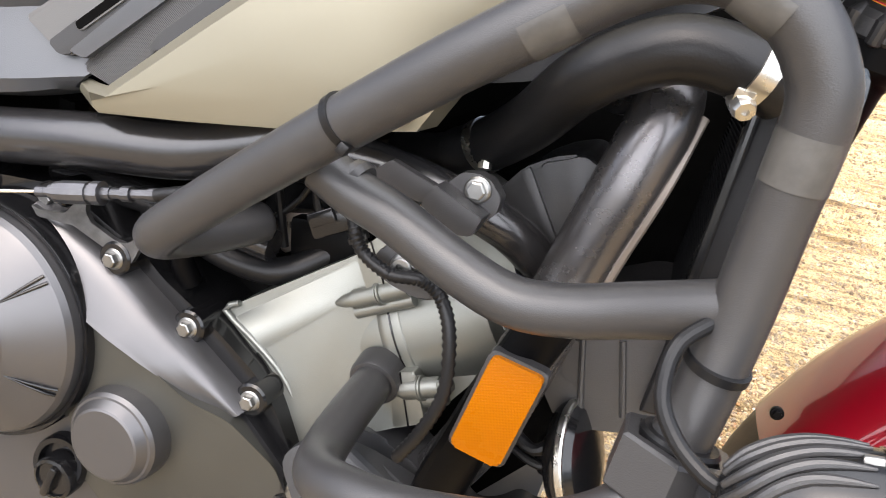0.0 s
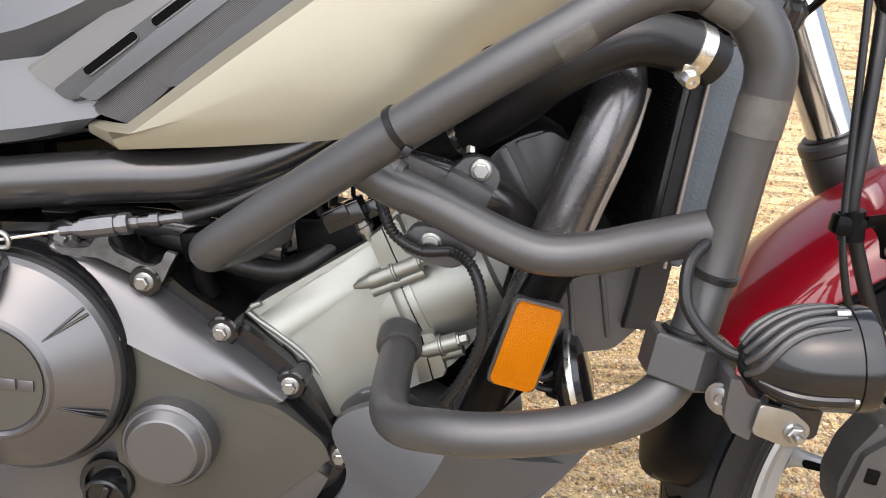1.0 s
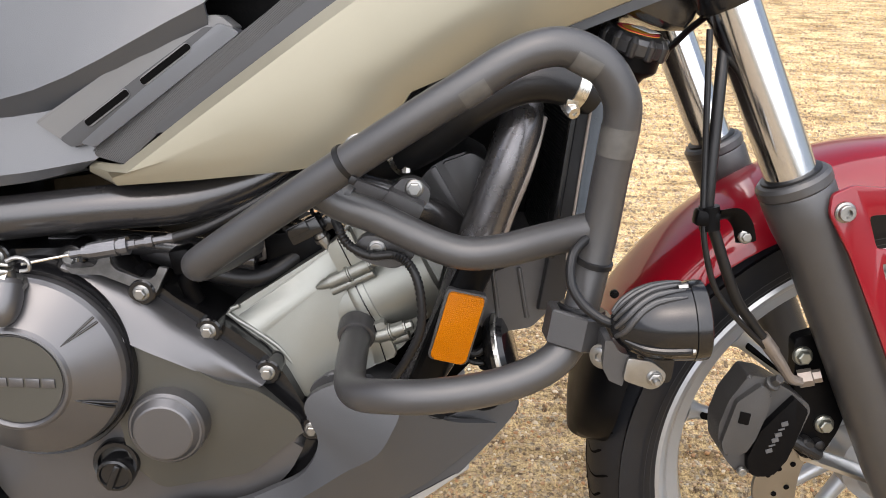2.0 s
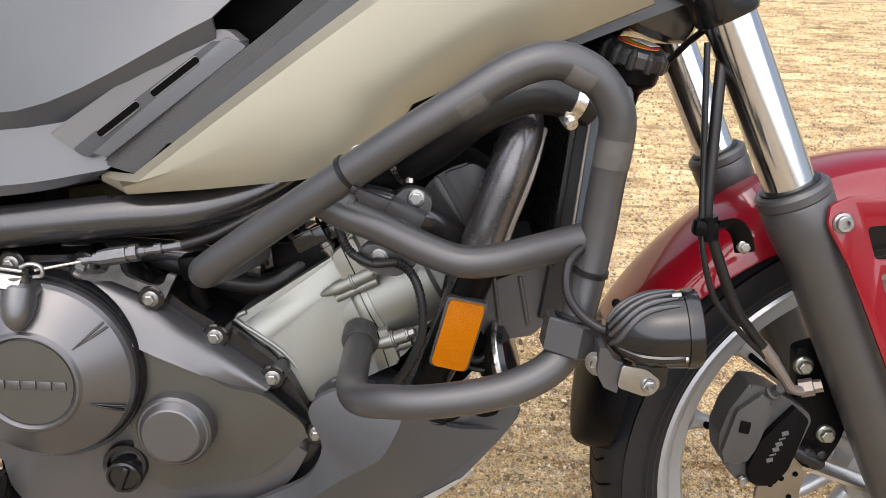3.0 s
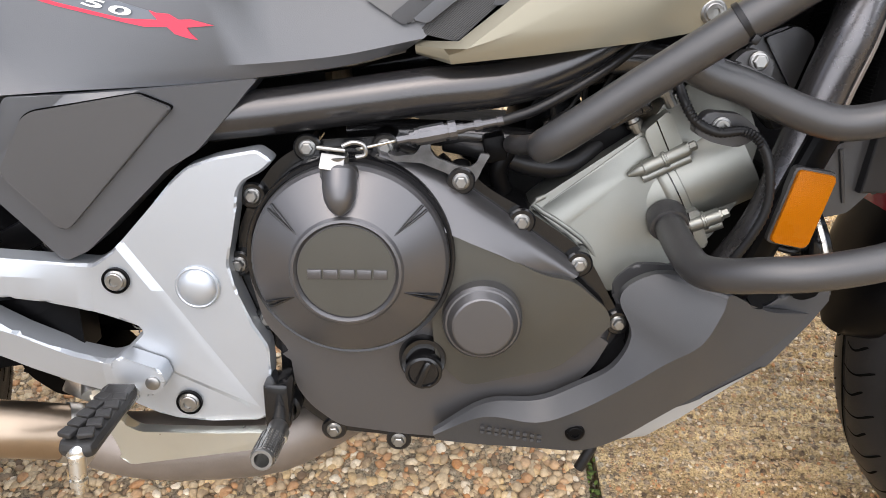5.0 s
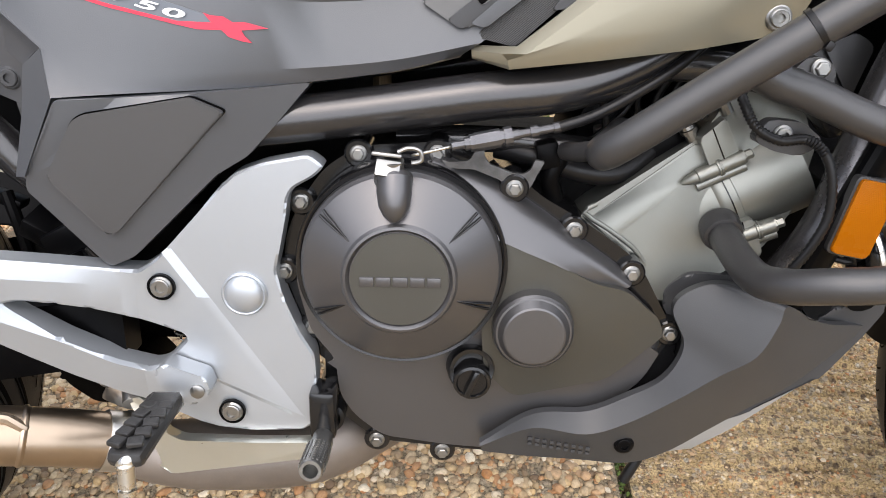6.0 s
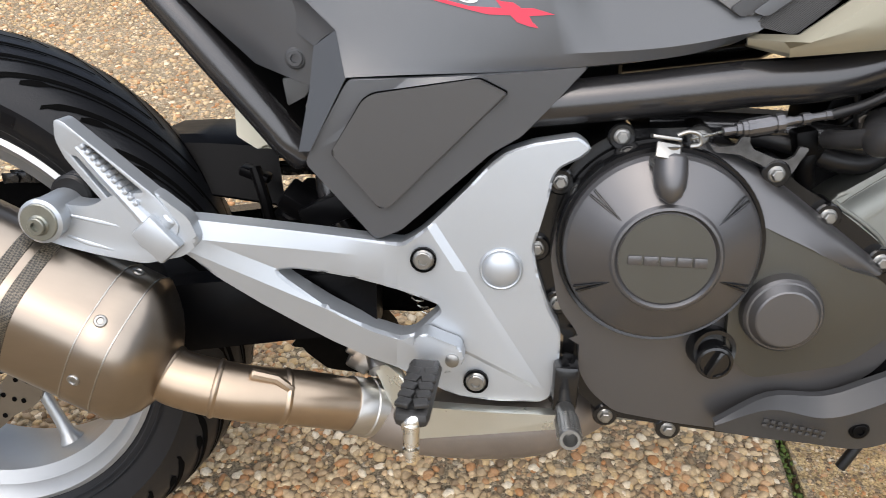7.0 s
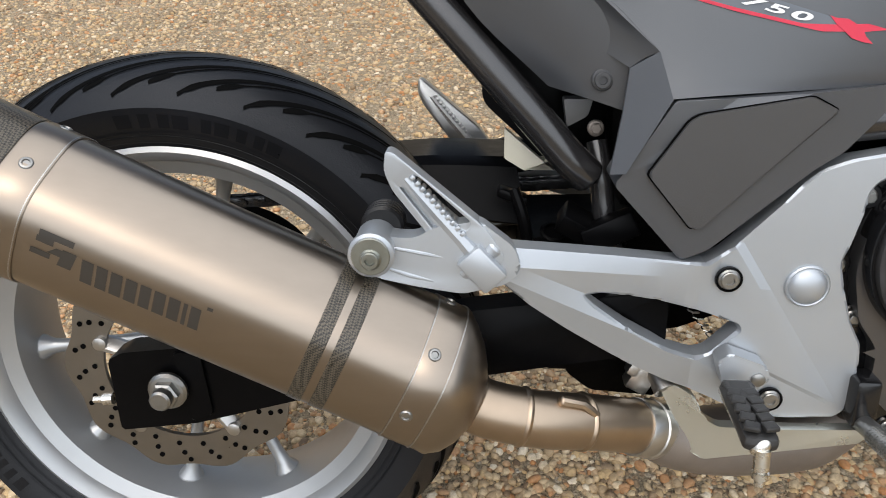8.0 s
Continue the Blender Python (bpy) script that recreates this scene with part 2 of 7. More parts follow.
def part(name, bm, material, parent, label="", sharp=28):
    """Links a bmesh as one mesh object under a thing or a part."""
    finish(bm, sharp)
    me = bpy.data.meshes.new(name)
    bm.to_mesh(me)
    bm.free()
    me.materials.append(material)
    ob = new(name, me)
    ob.parent = parent
    return tagged(ob, label)


def B():
    return bmesh.new()


def smooth_path(pts, n=6):
    """A Catmull-Rom curve through the points."""
    p = [Vector(q) for q in pts]
    if len(p) == 2 or n <= 1:
        return p
    p = [p[0] * 2 - p[1], *p, p[-1] * 2 - p[-2]]
    out = []
    for i in range(1, len(p) - 2):
        a, b, c, d = p[i - 1:i + 3]
        for k in range(n):
            t = k / n
            out.append(0.5 * ((2 * b) + (c - a) * t + (2 * a - 5 * b + 4 * c - d) * t * t + (3 * b - a - 3 * c + d) * t ** 3))
    out.append(p[-2])
    return out


def sweep(bm, path, r, seg=20, cap=True, round_end=False, flat=(1, 1)):
    """A tube along a path; r is one radius or one for each point."""
    p = [Vector(q) for q in path]
    rs = list(r) if isinstance(r, (list, tuple)) else [r] * len(p)
    if len(rs) != len(p):
        rs = [rs[0] + (rs[-1] - rs[0]) * i / (len(p) - 1) for i in range(len(p))] if len(rs) == 2 else np.interp(np.linspace(0, 1, len(p)), np.linspace(0, 1, len(rs)), rs).tolist()
    if round_end:
        d0, d1 = (p[0] - p[1]).normalized(), (p[-1] - p[-2]).normalized()
        a, b = [], []
        for k in range(1, 5):
            t = radians(90 * k / 5)
            a.insert(0, (p[0] + d0 * rs[0] * 0.55 * math.sin(t), rs[0] * math.cos(t)))
            b.append((p[-1] + d1 * rs[-1] * 0.55 * math.sin(t), rs[-1] * math.cos(t)))
        p, rs = [x[0] for x in a] + p + [x[0] for x in b], [x[1] for x in a] + rs + [x[1] for x in b]
    rings, up = [], None
    for i, q in enumerate(p):
        t = (p[min(i + 1, len(p) - 1)] - p[max(i - 1, 0)]).normalized()
        if up is None:
            up = t.orthogonal().normalized()
        up = (up - t * up.dot(t)).normalized()
        side = t.cross(up)
        rings.append([bm.verts.new(q + (up * math.cos(a) * flat[0] + side * math.sin(a) * flat[1]) * rs[i]) for a in (2 * math.pi * k / seg for k in range(seg))])
    for a, b in zip(rings, rings[1:]):
        for k in range(seg):
            bm.faces.new((a[k], a[(k + 1) % seg], b[(k + 1) % seg], b[k]))
    if cap:
        bm.faces.new(rings[0][::-1])
        bm.faces.new(rings[-1])
    return bm


def frame_for(axis):
    """Two directions square to an axis."""
    a = Vector(axis).normalized()
    u = a.cross(V(0, 0, 1)) if abs(a.z) < 0.9 else a.cross(V(1, 0, 0))
    u.normalize()
    return a, u, a.cross(u)


def turned(bm, centre, axis, profile, seg=40, squash=None):
    """A turned body: profile holds (radius, distance along the axis)."""
    c = Vector(centre)
    a, u, w = frame_for(axis)
    rings = []
    for r, d in profile:
        if r < 1e-6:
            rings.append([bm.verts.new(c + a * d)])
        else:
            rings.append([bm.verts.new(c + a * d + (u * math.cos(t) + w * math.sin(t)) * r) for t in (2 * math.pi * k / seg for k in range(seg))])
    for p, q in zip(rings, rings[1:]):
        for k in range(seg):
            j = (k + 1) % seg
            if len(p) == 1 and len(q) == 1:
                continue
            if len(p) == 1:
                bm.faces.new((p[0], q[k], q[j]))
            elif len(q) == 1:
                bm.faces.new((p[k], p[j], q[0]))
            else:
                bm.faces.new((p[k], p[j], q[j], q[k]))
    for ring, flip in ((rings[0], True), (rings[-1], False)):
        if len(ring) > 1:
            bm.faces.new(ring[::-1] if flip else ring)
    return bm


def corners(pts, r, n=4):
    """Rounds the corners of a flat outline."""
    out = []
    for i, b in enumerate(pts):
        b, a, c = Vector(b), Vector(pts[i - 1]), Vector(pts[(i + 1) % len(pts)])
        d1, d2 = a - b, c - b
        cut = min(r, d1.length * 0.45, d2.length * 0.45)
        s, e = b + d1.normalized() * cut, b + d2.normalized() * cut
        out += [tuple(s * (1 - t) ** 2 + b * 2 * t * (1 - t) + e * t * t) for t in (k / n for k in range(n + 1))]
    return out


def prism(bm, pts, y0, y1, bevel=0.002, r=0.0, seg=3, depth=None):
    """A plate with the outline pts (x, z), its outer face at y0 and its back at y1; y0 may be a function of x and z."""
    if r:
        pts = corners(pts, r)
    if not callable(y0):
        level = y0
        y0 = lambda x, z: level
    front = [bm.verts.new((x, y0(x, z), z)) for x, z in pts]
    back = [bm.verts.new((x, y1 if depth is None else y0(x, z) + depth, z)) for x, z in pts]
    top = bm.faces.new(front)
    bm.faces.new(back[::-1])
    n = len(pts)
    for i in range(n):
        bm.faces.new((front[i], back[i], back[(i + 1) % n], front[(i + 1) % n]))
    if bevel:
        bmesh.ops.bevel(bm, geom=list(top.edges), offset=bevel, segments=seg, profile=0.5, affect="EDGES", clamp_overlap=True)
    return bm


def loft(bm, rows, nu=6, nv=6, thick=0.003, inward=(0, 1, 0)):
    """A curved shell through rows of points, with a thickness."""
    rows = [smooth_path(r, nu) for r in rows]
    cols = [smooth_path([r[j] for r in rows], nv) for j in range(len(rows[0]))]
    inn = Vector(inward).normalized() * thick
    outer = [[bm.verts.new(p) for p in c] for c in cols]
    inner = [[bm.verts.new(Vector(p) + inn) for p in c] for c in cols]
    a, b = len(outer), len(outer[0])
    for g in (outer, inner):
        for i in range(a - 1):
            for j in range(b - 1):
                bm.faces.new((g[i][j], g[i + 1][j], g[i + 1][j + 1], g[i][j + 1]))
    rim = [(i, 0) for i in range(a)] + [(a - 1, j) for j in range(1, b)] + [(i, b - 1) for i in range(a - 2, -1, -1)] + [(0, j) for j in range(b - 2, 0, -1)]
    for k in range(len(rim)):
        (i, j), (m, n) = rim[k], rim[(k + 1) % len(rim)]
        bm.faces.new((outer[i][j], outer[m][n], inner[m][n], inner[i][j]))
    return bm


def block(bm, centre, size, rot=(0, 0, 0), bevel=0.002):
    made = bmesh.ops.create_cube(bm, size=1.0, matrix=pose(*centre, *rot) @ Matrix.Diagonal((*size, 1)))
    if bevel:
        es = {e for v in made["verts"] for e in v.link_edges}
        bmesh.ops.bevel(bm, geom=list(es), offset=bevel, segments=2, profile=0.5, affect="EDGES", clamp_overlap=True)
    return bm


def hexbolt(name, at, r, parent, material=BOLT, axis=(0, -1, 0), label="", socket=False, flange=1.45, high=0.9):
    """A flanged hexagon or socket head bolt, its head pointing along the axis."""
    bm = B()
    a, u, w = frame_for(axis)
    c = Vector(at)
    turned(bm, c, axis, [(r * flange, -0.002), (r * flange, r * 0.12), (r * flange * 0.86, r * 0.3), (r, r * 0.34)], 24)
    if socket:
        turned(bm, c, axis, [(r * 1.12, r * 0.2), (r * 1.12, r * high * 0.85), (r * 1.0, r * high), (r * 0.58, r * high), (r * 0.55, r * high * 0.35), (0, r * high * 0.35)], 18)
    else:
        lo = [bm.verts.new(c + a * r * 0.25 + (u * math.cos(t) + w * math.sin(t)) * r) for t in (math.pi * k / 3 for k in range(6))]
        hi = [bm.verts.new(c + a * r * high + (u * math.cos(t) + w * math.sin(t)) * r * 0.98) for t in (math.pi * k / 3 for k in range(6))]
        t2 = [bm.verts.new(c + a * r * high * 1.12 + (u * math.cos(t) + w * math.sin(t)) * r * 0.8) for t in (math.pi * k / 3 for k in range(6))]
        for p, q in ((lo, hi), (hi, t2)):
            for k in range(6):
                bm.faces.new((p[k], p[(k + 1) % 6], q[(k + 1) % 6], q[k]))
        bm.faces.new(t2)
    return part(name, bm, material, parent, label)


# ---- ground ----
def sheet(name, x0, x1, y0, y1, z, nx, ny, height, material, parent=None, label="", thick=0.0):
    xs, ys = np.linspace(x0, x1, nx), np.linspace(y0, y1, ny)
    bm = B()
    g = [[bm.verts.new((x, y, z + height(x, y))) for y in ys] for x in xs]
    for i in range(nx - 1):
        for j in range(ny - 1):
            bm.faces.new((g[i][j], g[i + 1][j], g[i + 1][j + 1], g[i][j + 1]))
    if thick:
        rim = [(i, 0) for i in range(nx)] + [(nx - 1, j) for j in range(1, ny)] + [(i, ny - 1) for i in range(nx - 2, -1, -1)] + [(0, j) for j in range(ny - 2, 0, -1)]
        low = [bm.verts.new((g[i][j].co.x, g[i][j].co.y, z - thick)) for i, j in rim]
        for k in range(len(rim)):
            n = (k + 1) % len(rim)
            bm.faces.new((g[rim[k][0]][rim[k][1]], low[k], low[n], g[rim[n][0]][rim[n][1]]))
    return part(name, bm, material, parent, label, 80)


ground = tagged(sheet("ground", -300, 300, -300, 300, -0.03, 2, 2, lambda x, y: 0, GROUND), "pale brown weathered concrete yard reaching into the distance", "ground", kind="structure")


JX = 0.981   # the joint between the two slabs


def worn(x, y):
    return 0.0012 * noise.noise((x * 9, y * 9, 1)) + 0.0016 * noise.noise((x * 2.1, y * 2.1, 4))


def tamped(x, y):
    """Tamped ridges across the bay, worn away here and there."""
    if x < JX + 0.119:
        return worn(x, y)
    wear = 0.55 + 0.6 * noise.noise((x * 3.1, y * 5.3, 7)) + 0.35 * noise.noise((x * 22, y * 22, 2))
    ph = (y + 0.010 * noise.noise((x * 2.0, y * 1.1, 9)) + 0.004 * noise.noise((x * 14, y * 9, 3))) / 0.034
    s = math.sin(2 * math.pi * ph)
    lip = 0.004 * max(0, 1 - abs(x - JX - 0.127 - 0.004 * noise.noise((2, y * 9, 3))) / 0.009)
    return worn(x, y) + lip + 0.0085 * max(0.12, wear) * (abs(s) ** 0.7) * (1 if s > 0 else -1) * min(1, (x - JX - 0.119) / 0.02)


sheet("paving_slab", -6.0, JX - 0.008, -5.0, 7.0, 0.0, 120, 160, worn, GROUND, ground, "exposed pebble concrete slab", 0.03)
sheet("paving_slab", JX + 0.008, 4.2, -5.0, -0.62, 0.0, 60, 60, worn, TAMPED, ground, "worn concrete slab", 0.03)
sheet("paving_slab", JX + 0.008, 4.2, 3.62, 7.0, 0.0, 60, 50, worn, TAMPED, ground, "worn concrete slab", 0.03)
sheet("paving_slab", JX + 0.008, 4.2, -0.6, 3.6, 0.0, 190, 640, tamped, TAMPED, ground, "tamped concrete slab with worn ridges", 0.03)


def pebbles(name, n, x0, x1, y0, y1, lo, hi, parent, seed, keep=lambda x, y: True, sink=0.25, fine=1):
    """Loose-looking stones set in the concrete, one joined mesh."""
    rnd = np.random.RandomState(seed)
    bm = B()
    bmesh.ops.create_icosphere(bm, subdivisions=fine, radius=1.0)
    bv = np.array([v.co[:] for v in bm.verts])
    bf = np.array([[v.index for v in f.verts] for f in bm.faces])
    bm.free()
    vs, fs, k = [], [], 0
    while k < n:
        x, y = rnd.uniform(x0, x1), rnd.uniform(y0, y1)
        if not keep(x, y):
            n -= 1
            continue
        s = lo + (hi - lo) * rnd.rand() ** 2.2
        a = rnd.uniform(0, math.pi * 2)
        ax = np.array([s * rnd.uniform(0.8, 1.3), s * rnd.uniform(0.65, 1.0), s * rnd.uniform(0.45, 0.75)])
        w = bv * (1 + 0.16 * rnd.uniform(-1, 1, (len(bv), 1))) * ax
        ca, sa = math.cos(a), math.sin(a)
        w = np.stack([w[:, 0] * ca - w[:, 1] * sa + x, w[:, 0] * sa + w[:, 1] * ca + y, w[:, 2] + ax[2] * sink * rnd.uniform(-0.6, 1.2) + (tamped(x, y) if name == "crumbs" else 0)], 1)
        vs.append(w)
        fs.append(bf + k * len(bv))
        k += 1
    vs, fs = np.concatenate(vs), np.concatenate(fs)
    me = bpy.data.meshes.new(name)
    me.vertices.add(len(vs))
    me.vertices.foreach_set("co", vs.ravel())
    me.loops.add(fs.size)
    me.loops.foreach_set("vertex_index", fs.ravel())
    me.polygons.add(len(fs))
    me.polygons.foreach_set("loop_start", np.arange(0, fs.size, 3))
    me.polygons.foreach_set("use_smooth", np.ones(len(fs), dtype=bool))
    me.update(calc_edges=True)
    me.materials.append(PEBBLE)
    ob = new(name, me)
    ob.parent = parent
    return ob


joint = lambda x, y: not JX - 0.013 < x < JX + 0.014
tagged(pebbles("pebbles", 22000, -0.70, 0.97, -0.05, 0.58, 0.0030, 0.0088, None, 3, joint, 0.3, 2), "small brown, cream and rust pebbles set in the concrete", "pebbles", kind="stuff")
tagged(pebbles("pebbles", 25000, -1.6, 0.96, 0.58, 2.5, 0.0038, 0.0105, None, 4, joint, 0.3), "small brown, cream and rust pebbles set in the concrete", "pebbles", kind="stuff")
tagged(pebbles("crumbs", 26000, 1.0, 1.75, -0.15, 0.85, 0.0011, 0.0042, None, 5, joint, 0.5, 1), "cream and brown grit proud of the ridged concrete", "grit", kind="stuff")
tagged(pebbles("moss", 900, JX - 0.009, JX + 0.009, -0.3, 1.3, 0.002, 0.0055, None, 6, lambda x, y: noise.noise((y * 7, 2, 1)) > -0.25, 0.0), "green moss filling the joint between two slabs", "moss", kind="stuff").data.materials[0] = MOSS
for o in list(scene.objects):
    if o.name.startswith("moss"):
        o.location.z = -0.006

# ---- the motorcycle: x towards its front wheel, y to its left, leaning on its stand ----
LEAN = 15.0
bike = tagged(new("motorcycle"), "dark grey and champagne motorcycle with crash bars, parked leaning on concrete", "motorcycle")
bike.matrix_world = pose(0, 0, 0, -LEAN, 0, 0)
MID, MIDF = -0.015, 0.008   # the middle planes of the rear and the front wheel
FA, RA = (1.523, 0.302), (0.002, 0.298)   # front and rear axle (x, z)


# -- wheels --
def tyre_profile(R, half, rim_r, crown):
    """Section of a tyre, from bead to bead: (radius, side)."""
    pts = [(rim_r - 0.006, -half * 0.74), (rim_r + 0.004, -half * 0.80), (rim_r + 0.022, -half * 0.95), (rim_r + 0.040, -half * 1.0)]
    e = R - crown
    for k in range(1, 16):
        a = -1 + 2 * k / 16
        pts.append((e + crown * math.sqrt(max(0, 1 - (a * 0.985) ** 2)), a * half))
    pts += [(r, -s) for r, s in pts[:4]][::-1]
    return pts


def ring_body(bm, c, axis_y, profile, seg=120, closed=False):
    rings = [[bm.verts.new((c[0] + r * math.cos(t), axis_y + s, c[1] + r * math.sin(t))) for t in (2 * math.pi * k / seg for k in range(seg))] for r, s in profile]
    if closed:
        rings.append(rings[0])
    for p, q in zip(rings, rings[1:]):
        for k in range(seg):
            bm.faces.new((p[k], p[(k + 1) % seg], q[(k + 1) % seg], q[k]))
    return bm


def groove(bm, c, y, R, half, crown, path, width, depth, thin=False):
    """The shade of a tread cut: a flat dark strip on the crown; path holds (angle, side from -1 to 1)."""
    e = R - crown
    pts = []
    for ang, s in path:
        r = e + crown * math.sqrt(max(0, 1 - (s * 0.985) ** 2)) 
        pts.append((radians(ang), s, r))
    rows = []
    for i, (a, s, r) in enumerate(pts):
        da = pts[min(i + 1, len(pts) - 1)][0] - pts[max(i - 1, 0)][0]
        ds = (pts[min(i + 1, len(pts) - 1)][1] - pts[max(i - 1, 0)][1]) * half
        L = math.hypot(da * R, ds) or 1
        na, ns = -ds / L, da * R / L
        u = i / (len(pts) - 1)
        taper = (0.45 + 0.5 * u) * (1.0 if u < 0.95 else 0.55)
        if thin:
            taper = 0.6 if u < 0.82 else 1.9 if u < 0.97 else 1.2
        w = width * taper / 2
        row = []
        for k in (-1, 1):
            aa, ss = a + k * w * na / R, s + k * w * ns / half
            rr = e + crown * math.sqrt(max(0, 1 - (ss * 0.985) ** 2)) + 0.0008
            row.append((c[0] + rr * math.cos(aa), y + ss * half, c[1] + rr * math.sin(aa)))
        rows.append(row)
    vs = [[bm.verts.new(p) for p in row] for row in rows]
    for p, q in zip(vs, vs[1:]):
        bm.faces.new((p[0], p[1], q[1], q[0]))


RUBBER2 = surface("moulded_rubber", (0.0065, 0.0068, 0.008), 0.32, 0, 0.2, 500, 0.2, 0.0004, 9, spec=0.2)
# dull near-black that stands for the shade inside cuts, slots and holes
RECESS_SHADE = surface("recess_shade", (0.002, 0.002, 0.002), 0.9, 0, 0.2, 300, 0, spec=0.05)


def wheel(name, c, R, half, rim_r, crown, lip, spokes, phase, front, mid):
    hub = B()
    w = lip
    turned(hub, (c[0], mid, c[1]), (0, 1, 0), [(0.03, -0.075), (0.034, -0.05), (0.045, -0.04), (0.045, 0.04), (0.034, 0.05), (0.03, 0.075)], 32)
    wh = part(name, hub, RIM, bike, "cast alloy wheel with " + ("slim double spokes" if not front else "forked spokes"))
    bm = B()
    prof = [(rim_r + 0.001, -w), (rim_r - 0.004, -w - 0.003), (rim_r - 0.010, -w + 0.001), (rim_r - 0.016, -w + 0.012), (rim_r - 0.030, -w + 0.020), (rim_r - 0.034, -w * 0.35),
            (rim_r - 0.034, w * 0.35), (rim_r - 0.030, w - 0.020), (rim_r - 0.016, w - 0.012), (rim_r - 0.010, w - 0.001), (rim_r - 0.004, w + 0.003), (rim_r + 0.001, w), (rim_r - 0.008, w - 0.012), (rim_r - 0.008, -w + 0.012)]
    ring_body(bm, c, mid, prof, 140, True)
    part("rim", bm, RIM, wh)
    for k in range(spokes):
        a = radians(phase + 360 * k / spokes)
        for off in (-1, 1):
            bm = B()
            a1, a0 = (a + off * 0.232, a + off * 0.36) if front else (a + off * 0.314, a + off * 0.34)
            p0 = V(c[0] + 0.038 * math.cos(a0), mid, c[1] + 0.038 * math.sin(a0))
            p1 = V(c[0] + (rim_r - 0.030) * math.cos(a1), mid - 0.004, c[1] + (rim_r - 0.030) * math.sin(a1))
            pm = p0.lerp(p1, 0.8)
            sweep(bm, [p0, p0.lerp(p1, 0.4), pm, p0.lerp(p1, 0.90), p0.lerp(p1, 0.97), p1], [0.010, 0.0068, 0.0072, 0.0088, 0.0145, 0.022], 14)
            spk = part("spoke", bm, RIM, wh)
            if front:
                bm = B()
                # the slot's shade, as a black sliver on the spoke
                lift = V(0, -0.0078, 0)
                sweep(bm, [p0.lerp(p1, 0.55) + lift, p0.lerp(p1, 0.72) + lift, p0.lerp(p1, 0.88) + lift * 1.25], [0.0010, 0.0032, 0.0042], 8, round_end=True, flat=(1, 0.6))
                part("spoke_slot_shade", bm, RECESS_SHADE, spk)
    bm = B()
    ring_body(bm, c, mid, tyre_profile(R, half, rim_r, crown), 160)
    tyre = part("tyre", bm, RUBBER, wh, "black road tyre with curved rain grooves", 40)
    n = 28 if not front else 72
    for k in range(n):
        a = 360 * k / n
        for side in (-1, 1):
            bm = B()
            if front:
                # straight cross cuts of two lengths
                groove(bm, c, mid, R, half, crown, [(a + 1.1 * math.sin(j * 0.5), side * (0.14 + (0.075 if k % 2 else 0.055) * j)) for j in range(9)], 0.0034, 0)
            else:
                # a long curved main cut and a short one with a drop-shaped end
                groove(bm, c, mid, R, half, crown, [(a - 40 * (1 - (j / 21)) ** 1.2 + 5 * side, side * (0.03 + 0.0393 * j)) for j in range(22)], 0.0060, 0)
                part("recess_shade", bm, RECESS_SHADE, wh)
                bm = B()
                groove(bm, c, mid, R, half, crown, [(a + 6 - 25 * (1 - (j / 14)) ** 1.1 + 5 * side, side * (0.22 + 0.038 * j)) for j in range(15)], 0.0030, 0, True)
            part("recess_shade", bm, RECESS_SHADE, wh)
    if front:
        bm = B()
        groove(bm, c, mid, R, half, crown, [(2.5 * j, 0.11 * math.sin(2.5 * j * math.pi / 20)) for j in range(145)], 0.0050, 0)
        part("recess_shade", bm, RECESS_SHADE, wh)
    bm = B()
    e = rim_r + 0.012
    for rr in (rim_r + 0.006, rim_r + 0.013):
        ring_body(bm, c, mid, [(rr, -half * 0.865 - (rr - rim_r) * 0.3 - 0.0004), (rr + 0.0012, -half * 0.87 - (rr - rim_r) * 0.35 - 0.001)], 120)
    part("bead_ring", bm, RUBBER, wh)
    for a0, count, wd in ((62, 5, 3.1), (82, 4, 3.4), (110, 3, 2.0), (196, 7, 2.6), (250, 6, 3.0)):
        for k in range(count):
            bm = B()
            rr0, rr1 = rim_r + 0.021, rim_r + 0.034
            a, b = radians(a0 + (wd + 0.7) * k), radians(a0 + (wd + 0.7) * k + wd * (0.7 if k % 3 else 1))
            side = lambda r_: mid - half * np.interp(r_, [rim_r + 0.004, rim_r + 0.022, rim_r + 0.040], [0.80, 0.95, 1.0]) - 0.0005
            q = [bm.verts.new((c[0] + r_ * math.cos(t), side(r_), c[1] + r_ * math.sin(t))) for r_, t in ((rr0, a), (rr1, a), (rr1, b), (rr0, b))]
            bm.faces.new(q)
            part("sidewall_mark", bm, RUBBER2, wh)
    return wh


front_wheel = wheel("front_wheel", FA, 0.310, 0.058, 0.246, 0.050, 0.044, 5, 11.3, True, MIDF)
rear_wheel = wheel("rear_wheel", RA, 0.305, 0.080, 0.224, 0.066, 0.064, 5, 24, False, MID)


